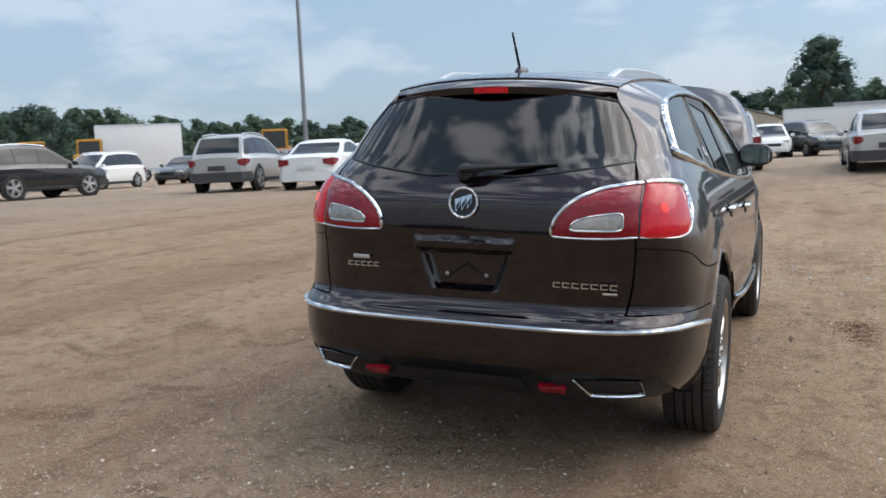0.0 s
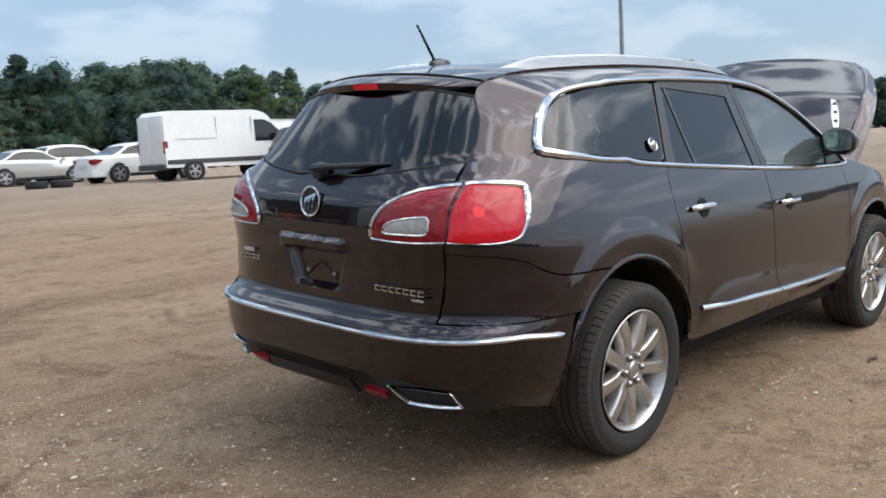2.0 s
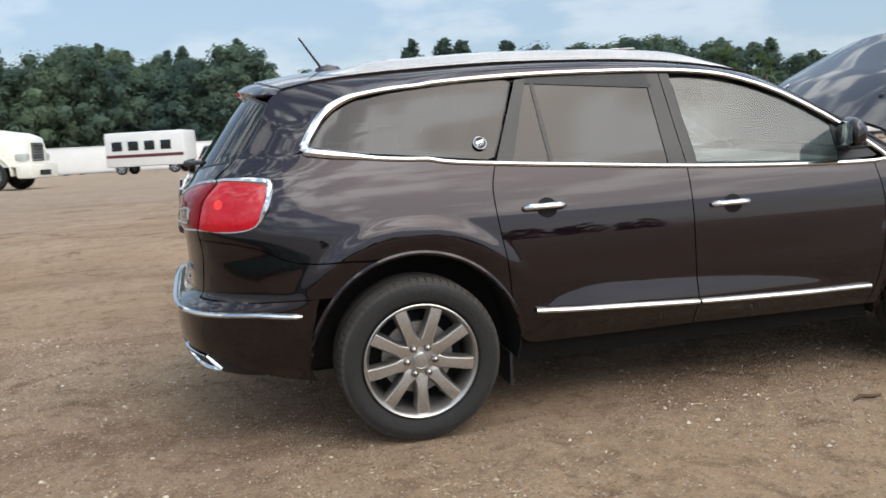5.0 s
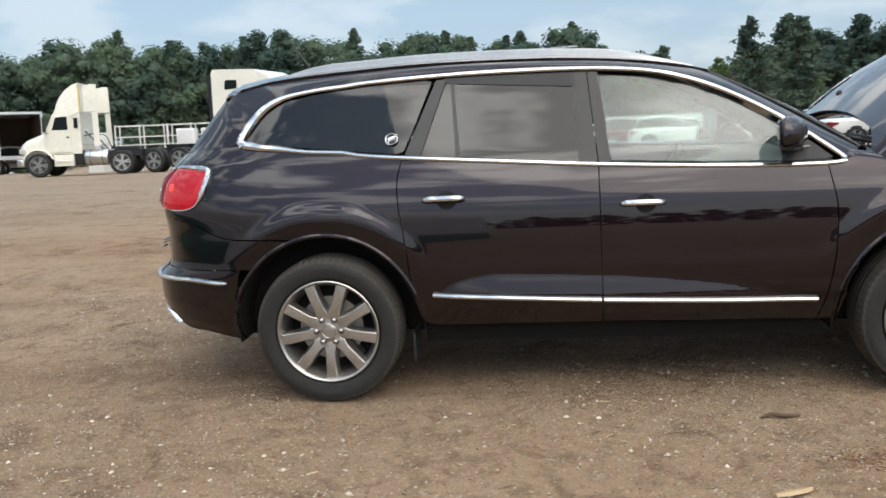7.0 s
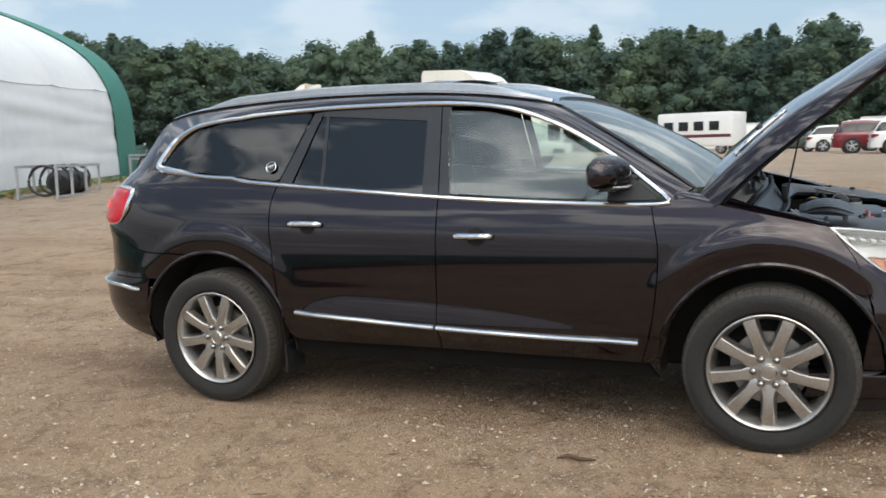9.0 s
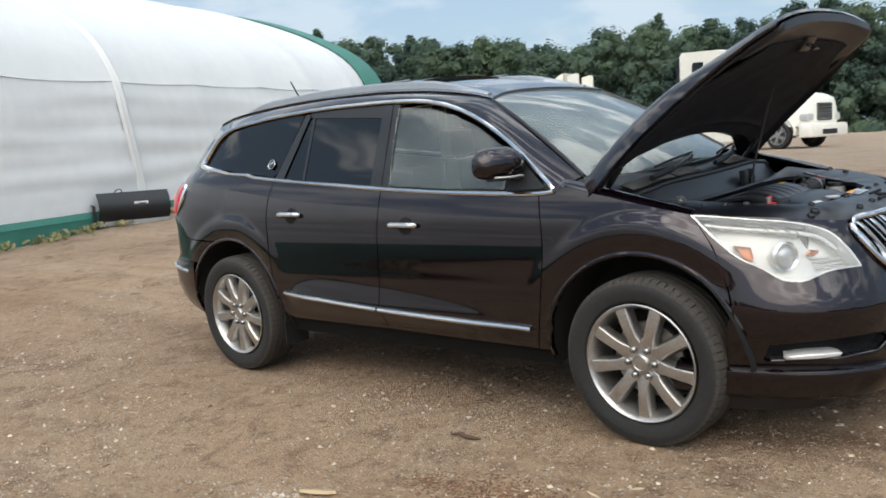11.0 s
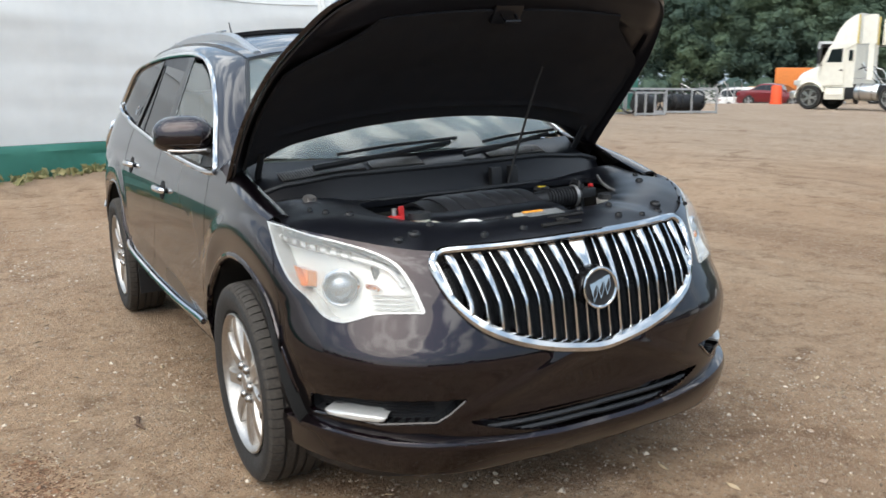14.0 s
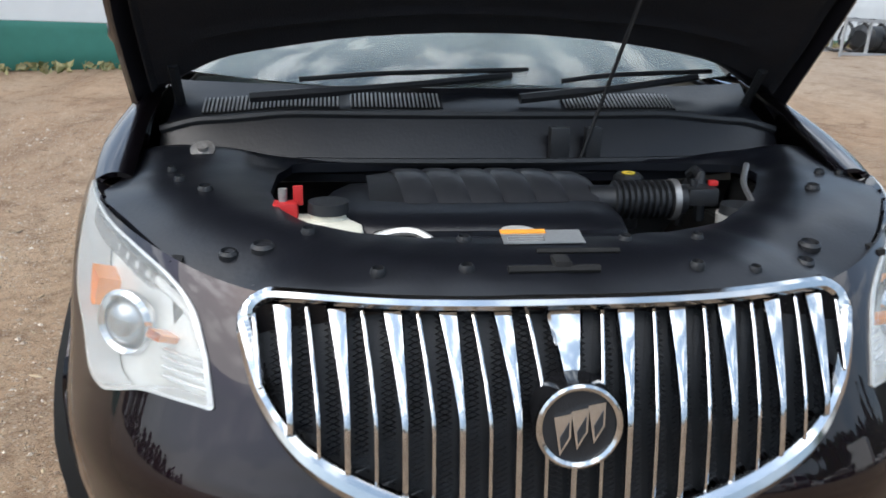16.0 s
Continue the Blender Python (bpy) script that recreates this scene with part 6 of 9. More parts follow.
part("engine_band", sheet([[(3.13 + 0.27 * q, y, band_z(q) - 0.014 * (abs(y + 0.06) / 0.26) ** 4) for y in np.linspace(0.20, -0.30, 14)] for q in np.linspace(0, 1, 12)], 0.012), BLACK, eng)
PADS = mat("satin_black_plastic", (0.022, 0.023, 0.026), 0.32, 0, 0, 0.1, 20)
for k in range(6):
    y = 0.165 - 0.071 * k
    rib = [[(3.15 + 0.245 * q, y + (0.5 - w) * 0.062 - 0.03 * (1 - q), band_z(q) + 0.004 + 0.005 * (1 - (2 * w - 1) ** 6) * min(1, 9 * q, 9 * (1 - q)) - 0.014 * (abs(y + 0.06) / 0.26) ** 4) for w in np.linspace(0, 1, 7)] for q in np.linspace(0, 1, 14)]
    part("engine_rib", sheet(rib, 0.012), PADS, eng)
part("engine_front", join(box(3.42, -0.30, 0.93, 3.56, 0.20, 0.99, 0.012), cyl((3.50, -0.10, 0.99), (3.50, -0.10, 0.998), 0.012), cyl((3.50, 0.12, 0.99), (3.50, 0.12, 0.998), 0.012)), SHROUD, eng)
part("oil_disc", moved(lathe([(0.034, 0), (0.034, -0.006), (0.0005, -0.007)], 24), pose(3.555, -0.02, 0.992, -90, 0, 0)), ALUM, eng)
duct = moved(lathe([(0.001, 0.18), (0.033, 0.18), (0.033, 0.232)] + [(r, 0.235 + 0.014 * k + d) for k in range(10) for d, r in ((0, 0.034), (0.003, 0.043), (0.007, 0.043), (0.010, 0.034))] + [(0.033, 0.40), (0.001, 0.40)], 22), pose(3.33, 0, 1.0))
dk = part("intake_duct", duct, BLACK, suv, "black ribbed intake duct")
part("duct_clamp", cyl((3.33, 0.366, 1.0), (3.33, 0.380, 1.0), 0.046, None, 24), STEEL, dk)
part("sensor", join(box(3.30, 0.40, 0.99, 3.36, 0.47, 1.03, 0.008), cyl((3.33, 0.42, 1.03), (3.33, 0.42, 1.045), 0.008)), BLACK, dk)
part("sensor_plug", box(3.32, 0.455, 1.03, 3.335, 0.475, 1.042, 0.003), REDPL, dk)
oc_ = part("filler_cap", join(moved(lathe([(0.036, 0), (0.036, -0.026), (0.028, -0.034), (0.0005, -0.034)], 10), pose(3.19, 0.316, 0.995, -90, 0, 0)), cyl((3.19, 0.316, 0.90), (3.19, 0.316, 0.995), 0.03)), BLACK, suv, "black filler cap with a yellow mark")
part("cap_mark", moved(lathe([(0.016, 0), (0.016, -0.002), (0.009, -0.002), (0.009, 0)], 20), pose(3.19, 0.316, 1.0295, -90, 0, 0)), YELLOW, oc_)
rb = part("brake_reservoir", join(cyl((3.40, 0.50, 0.90), (3.40, 0.50, 0.985), 0.042, 0.05, 20)), ALUM, suv, "white fluid reservoir with a black cap")
part("reservoir_cap", cyl((3.40, 0.50, 0.985), (3.40, 0.50, 1.005), 0.044, 0.042, 20), BLACK, rb)
sb = part("coolant_tank", join(box(3.40, -0.475, 0.88, 3.575, -0.315, 1.000, 0.022), cyl((3.455, -0.385, 0.99), (3.455, -0.385, 1.012), 0.038, 0.034, 18)), mat("aged_white_tank", (0.62, 0.60, 0.50), 0.5, 0, 0, 0.15, 18), suv, "aged white coolant tank with a black cap")
part("coolant_cap", cyl((3.455, -0.385, 1.012), (3.455, -0.385, 1.034), 0.042, 0.040, 20), BLACK, sb)
jt = part("jump_terminal", join(box(3.42, -0.495, 0.96, 3.46, -0.445, 1.03, 0.006), box(3.425, -0.455, 1.02, 3.435, -0.435, 1.06, 0.002)), REDPL, suv, "red jump terminal cover")
part("terminal_post", cyl((3.435, -0.475, 1.03), (3.435, -0.475, 1.055), 0.009), STEEL, jt)
part("metal_bracket", box(3.52, -0.455, 0.985, 3.57, -0.40, 0.992, 0.002), ALUM, suv)
part("metal_bracket", tube(spline([(3.57, -0.33, 0.978), (3.55, -0.27, 0.994), (3.56, -0.22, 0.998), (3.58, -0.18, 0.980)], 12), 0.008, 6), ALUM, suv, "bare metal bracket")
part("hose", tube(spline([(3.18, 0.45, 0.90), (3.20, 0.46, 1.02), (3.24, 0.47, 1.035), (3.26, 0.47, 0.93)], 14), 0.013, 8), BLACK, suv)
part("pipe", tube(spline([(3.42, 0.52, 1.01), (3.30, 0.55, 1.03), (3.20, 0.60, 1.05)], 10), 0.007, 6), STEEL, suv)

# ======== the yard round the car ========
WHITE = mat("white_vehicle_paint", (0.72, 0.72, 0.70), 0.35, 0, 0.6, 0.08, 1.5)
CREAM = mat("cream_white_paint", (0.74, 0.72, 0.64), 0.4, 0, 0.4, 0.10, 1.0)
SILVER = mat("silver_vehicle_paint", (0.46, 0.46, 0.45), 0.35, 0.5, 0.7, 0.08, 1.5)
BLKPAINT = mat("black_vehicle_paint", (0.012, 0.013, 0.015), 0.25, 0.2, 1.0, 0.1, 2)
REDPAINT = mat("red_vehicle_paint", (0.15, 0.008, 0.012), 0.3, 0.2, 0.8, 0.1, 2)
GREENPAINT = mat("grey_green_paint", (0.085, 0.105, 0.085), 0.35, 0.3, 0.6, 0.12, 2)
MAROON = mat("maroon_paint", (0.12, 0.03, 0.035), 0.35, 0.2, 0.6, 0.12, 2)
CARGLASS = mat("dark_car_glass", (0.012, 0.015, 0.017), 0.06, 0, 0.1, 0.05, 2)
CARRED = mat("dark_red_lens", (0.20, 0.006, 0.010), 0.15, 0, 0.6, 0.2, 10)
GREYPL = mat("grey_bumper", (0.05, 0.05, 0.05), 0.6)
LEAD = mat("plate_white", (0.6, 0.6, 0.6), 0.5)
YEL = mat("machine_yellow", (0.50, 0.25, 0.035), 0.5, 0, 0, 0.15, 2)
GALV = mat("galvanised_tube", (0.42, 0.43, 0.44), 0.45, 0.6, 0, 0.2, 6)
WIRE = mat("white_wire", (0.62, 0.62, 0.60), 0.5, 0.2, 0, 0.15, 6)

_tyre = make_mesh("tyre", lathe([(0.64, 0.36), (0.76, 0.42), (0.93, 0.40), (1.0, 0.30), (1.0, -0.30), (0.93, -0.40), (0.76, -0.42), (0.64, -0.36)], 32), RUBBER)
_rim = make_mesh("rim", lathe([(0.70, -0.37), (0.67, -0.40), (0.63, -0.34), (0.60, -0.16), (0.30, -0.12), (0.17, -0.16), (0.16, -0.33), (0.001, -0.34)], 28), ALLOY_DARK)
_rimspoke = make_mesh("rim_spoke", join(*[moved(box(0.10, -0.39, -0.05, 0.66, -0.29, 0.05, 0.015), pose(0, 0, 0, 0, 72 * k + d, 0)) for k in range(5) for d in (-9, 9)], lathe([(0.71, -0.36), (0.70, -0.405), (0.66, -0.40), (0.65, -0.34)], 28), lathe([(0.20, -0.30), (0.19, -0.40), (0.001, -0.41)], 16)), SATIN)


def road_wheel(owner, x, y, r, width, side):
    w = part("wheel", _tyre, RUBBER, owner)
    w.matrix_basis = pose(x, y, r, 0, RN.uniform(0, 70), 0 if side < 0 else 180) @ Matrix.Diagonal((r, width, r, 1))
    part("rim", _rim, ALLOY, w)
    part("rim_spoke", _rimspoke, ALLOY, w)


SHAPES = {
    # length, width, height, wheel base, wheel radius, sill, belt line (x share of length from the tail, z), cabin (foot rear, head rear, head front, foot front)
    "suv": (4.85, 1.95, 1.74, 2.86, 0.38, 0.30, ((0, 1.02), (0.05, 1.08), (0.3, 1.10), (0.66, 1.06), (0.80, 1.02), (0.97, 0.90), (1, 0.72)), (0.015, 0.09, 0.52, 0.735)),
    "sedan": (4.9, 1.86, 1.47, 2.85, 0.34, 0.24, ((0, 0.92), (0.04, 1.02), (0.2, 1.03), (0.62, 0.96), (0.75, 0.92), (0.96, 0.76), (1, 0.60)), (0.13, 0.30, 0.53, 0.74)),
    "minivan": (5.1, 1.98, 1.74, 3.05, 0.34, 0.24, ((0, 0.98), (0.04, 1.04), (0.3, 1.06), (0.76, 1.02), (0.86, 0.96), (0.98, 0.82), (1, 0.65)), (0.015, 0.07, 0.60, 0.83)),
    "crossover": (4.6, 1.85, 1.66, 2.75, 0.36, 0.27, ((0, 0.98), (0.05, 1.05), (0.3, 1.06), (0.66, 1.0), (0.80, 0.97), (0.97, 0.84), (1, 0.66)), (0.02, 0.13, 0.50, 0.74)),
}
WEDGE = (0.45, 0.62, 0.80, 0.92, 0.985, 1.0)


def parked_car(name, shape, paint, at, heading, label, wheel_y=None, lift=0.0, dark_low=False):
    """A parked car whose right rear wheel stands at a place."""
    L, W, H, wb, r, sill, top, (c0, c1, c2, c3) = SHAPES[shape]
    hw, xr = W / 2, -0.95 if shape != "minivan" else -1.0
    car = thing(name, label, "car", None, "parked cars")
    m = pose(0, 0, 0, 0, 0, heading)
    foot = m @ Vector((0, -hw + 0.12, 0))
    car.matrix_world = Matrix.Translation((at[0] - foot.x, at[1] - foot.y, ground_z(at[0], at[1]))) @ m
    tz = table(*[(xr + L * s, z) for s, z in top])
    plan = lambda x: hw * min(1.0, (1 - max(0, (xr + 0.7 - x) / 0.7) ** 2.6 * 0.16)) * (1 - max(0, (x - (xr + L - 1.1)) / 1.1) ** 2.4 * 0.24)
    loops = []
    for x in [xr + 0.0, xr + 0.03] + list(np.linspace(xr + 0.12, xr + L - 0.15, 24)) + [xr + L - 0.04, xr + L]:
        e = 1 - 0.10 * smooth(0.12, 0, x - xr) - 0.12 * smooth(0.15, 0, xr + L - x)
        w, zt = plan(x) * e, tz(x)
        zb = sill + 0.12 * smooth(0.12, 0, x - xr) + 0.10 * smooth(0.2, 0, xr + L - x)
        half_ = [(w * 0.90, zb), (w * 0.985, zb + 0.14), (w, 0.5 * (zb + zt)), (w * 0.985, zt - 0.10), (w * 0.93, zt - 0.015), (w * 0.80, zt + 0.01), (w * 0.35, zt + 0.025)]
        loops.append([(x, -a, b) for a, b in half_] + [(x, a, b) for a, b in reversed(half_)])
    part("body", flip(rings(loops)), paint, car, sharp=28)
    # cabin
    xs = [xr + L * c for c in (c0, c1, c2, c3)]
    def roof(x):
        if x < xs[1]:
            q = (x - xs[0]) / (xs[1] - xs[0])
        elif x > xs[2]:
            q = (xs[3] - x) / (xs[3] - xs[2])
        else:
            q = 1.0
        b = tz(x)
        crown = 1 - 0.05 * ((x - (xs[1] + xs[2]) / 2) / (xs[2] - xs[1]) * 2) ** 2
        return b - 0.02 + (H * min(1, crown) - b + 0.02) * max(0, min(1, q)) ** 0.9
    st = list(np.linspace(xs[0], xs[1], 8)) + list(np.linspace(xs[1], xs[2], 12))[1:] + list(np.linspace(xs[2], xs[3], 10))[1:]
    def cab(x, s):
        """s: 0 at the belt, 1 at the roof's edge."""
        b, t = tz(x) - 0.03, roof(x)
        k = s * (t - b)
        return plan(x) * 0.925 - 0.30 * k - 0.10 * k * k, b + k * 0.97
    loops = []
    for x in st:
        w0, z0 = cab(x, 0)
        w1, z1 = cab(x, 1)
        hf = [(w0, z0), cab(x, 0.5), (w1, z1), (w1 * 0.86, roof(x) + 0.012), (w1 * 0.4, roof(x) + 0.028)]
        loops.append([(x, -a, b) for a, b in hf] + [(x, a, b) for a, b in reversed(hf)])
    part("cabin", flip(rings(loops)), paint, car, sharp=28)
    # side windows
    gaps = [(xs[0] + 0.16 * (xs[1] - xs[0]) + 0.10, xs[1] + 0.32 * (xs[2] - xs[1])), (xs[1] + 0.36 * (xs[2] - xs[1]), xs[1] + 0.74 * (xs[2] - xs[1])), (xs[1] + 0.785 * (xs[2] - xs[1]), xs[3] - 0.22)]
    if shape == "sedan":
        gaps = [(xs[0] + 0.22, xs[1] + 0.40 * (xs[2] - xs[1])), (xs[1] + 0.46 * (xs[2] - xs[1]), xs[3] - 0.25)]
    for x0, x1 in gaps:
        for sgn in (-1, 1):
            rows = []
            for x in np.linspace(x0, x1, 12):
                lo, hi = (0.06 / max(0.08, roof(x) - tz(x))), 1 - 0.055 / max(0.06, roof(x) - tz(x))
                lo, hi = min(lo + 0.06, 0.5), max(hi - 0.06, 0.5)
                rows.append([(x, sgn * (cab(x, lo + (hi - lo) * q)[0] + 0.008), cab(x, lo + (hi - lo) * q)[1]) for q in np.linspace(0, 1, 6)])
            part("side_window", sheet(rows, 0.004 * -sgn), CARGLASS, car)
    for sgn in (-1, 1):
        rows = []
        for x in np.linspace(gaps[0][0] - 0.04, gaps[-1][1] + 0.05, 26):
            lo, hi = (0.05 / max(0.08, roof(x) - tz(x))), 1 - 0.045 / max(0.06, roof(x) - tz(x))
            lo, hi = min(lo + 0.05, 0.5), max(hi - 0.05, 0.5)
            rows.append([(x, sgn * (cab(x, lo + (hi - lo) * q)[0] + 0.004), cab(x, lo + (hi - lo) * q)[1]) for q in np.linspace(0, 1, 6)])
        part("window_band", sheet(rows, 0.003 * -sgn), PILLAR, car)
    def end_glass(a, b, lo, hi):
        rows = []
        for s in np.linspace(-1, 1, 9):
            row = []
            for q in np.linspace(lo, hi, 8):
                x = a + (b - a) * q
                row.append((x + (0.010 if b < a else -0.010), s * (cab(x, 1.0)[0] * 0.86), roof(x) + 0.022 + 0.012 * (1 - s * s)))
            rows.append(row)
        return sheet(rows, 0.006 if b < a else -0.006)
    part("windscreen", end_glass(xs[3], xs[2], 0.10, 0.93), CARGLASS, car)
    part("rear_window", end_glass(xs[0], xs[1], 0.16 if shape != "sedan" else 0.06, 0.90), CARGLASS, car)
    for x in (0, wb):
        for sgn in (-1, 1):
            ar = part("wheel_arch", moved(lathe([(r + 0.075, 0.0), (r + 0.07, -0.012), (0.02, -0.012)], 28), pose(x, sgn * (plan(x) * 0.985) + 0, r, 0, 0, 0 if sgn < 0 else 180)), GREYPL if dark_low else BLACK, car)
            road_wheel(car, x, sgn * (hw - 0.085), r * 1.05, 0.28, sgn)
    # lamps, bumpers, plate
    for sgn in (-1, 1):
        zt = tz(xr + 0.05)
        la = hw * (0.56 if shape == "sedan" else 0.68)
        lens = [(xr - 0.012, la, zt - 0.20, zt - 0.07), (xr - 0.014, hw * 0.80, zt - 0.25, zt - 0.05), (xr + 0.04, hw * 0.915, zt - 0.25, zt - 0.04), (xr + 0.16, hw * 0.955, zt - 0.20, zt - 0.05), (xr + 0.34, hw * 0.965, zt - 0.12, zt - 0.07)]
        g = sheet([[(x, sgn * y, zb), (x, sgn * y, (zb + zc) / 2), (x, sgn * y, zc)] for x, y, zb, zc in lens], 0.03 * -sgn)
        part("tail_lamp", g, CARRED, car)
        zf = tz(xr + L - 0.25)
        part("headlight", box(xr + L - 0.42, min(sgn * hw * 0.52, sgn * hw * 0.82), zf - 0.16, xr + L - 0.035, max(sgn * hw * 0.52, sgn * hw * 0.82), zf - 0.03, 0.03), HOUSING, car)
    bl = [(xr + 0.42, hw * 0.985), (xr + 0.14, hw * 0.94), (xr - 0.02, hw * 0.80), (xr - 0.06, hw * 0.45)]
    bl = [(x, -y) for x, y in bl] + [(xr - 0.065, 0.0)] + [(x, y) for x, y in reversed(bl)]
    part("rear_bumper", sheet([[(x, y, z) for z in (sill + 0.30, sill + 0.24, sill + 0.08, sill + 0.02)] for x, y in bl], 0.05), GREYPL if dark_low or paint in (SILVER, BLKPAINT) else paint, car)
    for q in (-1, 1):
        part("sill", box(0.45, min(q * hw * 0.93, q * hw * 0.995), sill - 0.02, wb - 0.45, max(q * hw * 0.93, q * hw * 0.995), sill + 0.10, 0.02), BLACK, car)
    part("front_bumper", box(xr + L - 0.3, -hw * 0.74, sill + 0.02, xr + L + 0.03, hw * 0.74, sill + 0.26, 0.05), paint, car)
    part("front_grille", box(xr + L - 0.05, -hw * 0.42, sill + 0.28, xr + L + 0.012, hw * 0.42, sill + 0.42, 0.02), BLACK, car)
    part("plate_panel", box(xr - 0.060, -0.26, sill + 0.36, xr - 0.0, 0.26, sill + 0.50, 0.01), LEAD if paint in (WHITE,) else GREYPL, car)
    for sgn in (-1, 1):
        xm = xs[3] - 0.30
        part("door_mirror", box(xm - 0.07, min(sgn * (hw - 0.02), sgn * (hw + 0.17)), tz(xm) + 0.0, xm + 0.06, max(sgn * (hw - 0.02), sgn * (hw + 0.17)), tz(xm) + 0.14, 0.03), paint, car)
    for sgn in (-1, 1):
        for xd in (wb * 0.33, wb * 0.70):
            part("door_handle", box(xd - 0.09, sgn * plan(xd) * 0.975 - 0.02, tz(xd) - 0.17, xd + 0.09, sgn * plan(xd) * 0.975 + 0.02, tz(xd) - 0.14, 0.006), paint, car)
    if shape in ("suv", "minivan"):
        for sgn in (-1, 1):
            part("roof_rail", tube([(x, sgn * (cab(x, 1)[0] * 0.90), roof(x) + 0.05) for x in np.linspace(xs[1] + 0.1, xs[2] - 0.1, 10)], 0.018, 6), SATIN, car)
    return car


parked_car("silver_estate_suv", "suv", SILVER, (18.6, 14.4), 14, "silver sport utility car with dark lower trim", dark_low=True)
parked_car("white_sedan", "sedan", WHITE, (19.0, 11.6), 12, "white four-door sedan parked on dirt")
parked_car("black_suv", "suv", BLKPAINT, (16.2, 21.9), -6, "black sport utility car with chrome window trim")
parked_car("white_minivan", "minivan", WHITE, (30.0, 31.2), 190, "white minivan facing the yard")
parked_car("dark_sedan", "sedan", BLKPAINT, (36.5, 31.5), 195, "dark grey sedan beside the minivan")
parked_car("maroon_sedan", "sedan", MAROON, (31.5, 36.5), 200, "maroon sedan with an open boot")
parked_car("maroon_sedan", "sedan", MAROON, (31.5, 21.0), 10, "dusty maroon sedan behind the sedan row")
parked_car("white_sedan", "sedan", WHITE, (12.3, 28.9), 2, "white sedan with red tail lamps")
parked_car("silver_sedan", "sedan", SILVER, (10.2, 34.4), 0, "silver compact sedan on dirt")
parked_car("white_boxy_suv", "crossover", WHITE, (13.4, 36.6), 3, "white boxy small utility car", dark_low=True)
parked_car("black_sedan", "sedan", BLKPAINT, (9.1, 37.4), -2, "black sedan with bright wheels")
parked_car("white_crossover", "suv", WHITE, (6.6, 44.4), 2, "white crossover with a chrome belt")
parked_car("red_suv", "suv", REDPAINT, (4.9, 47.9), 2, "dark red sport utility car")
parked_car("white_suv", "crossover", WHITE, (3.5, 56.5), 2, "white compact utility car")
parked_car("green_minivan", "minivan", GREENPAINT, (-0.2, 59.9), -22, "dull green minivan with a tan lower edge")
parked_car("white_wagon", "suv", WHITE, (22.3, 55.0), 0, "white estate car in the far row")
parked_car("silver_suv", "suv", SILVER, (24.3, 0.2), 6, "pale silver sport utility car seen from behind")
parked_car("silver_crossover", "crossover", SILVER, (22.9, -4.0), 2, "silver crossover seen from behind")
parked_car("white_boxy_suv", "crossover", WHITE, (44.0, 1.6), 186, "white boxy utility car facing the yard", dark_low=True)
parked_car("black_minivan", "minivan", BLKPAINT, (45.0, 0.2), 206, "black minivan facing the yard")
parked_car("dark_sedan", "sedan", BLKPAINT, (52.0, 3.5), 185, "dark sedan in the far row")
parked_car("white_sedan", "sedan", WHITE, (27.0, 14.5), 12, "white sedan behind the row")

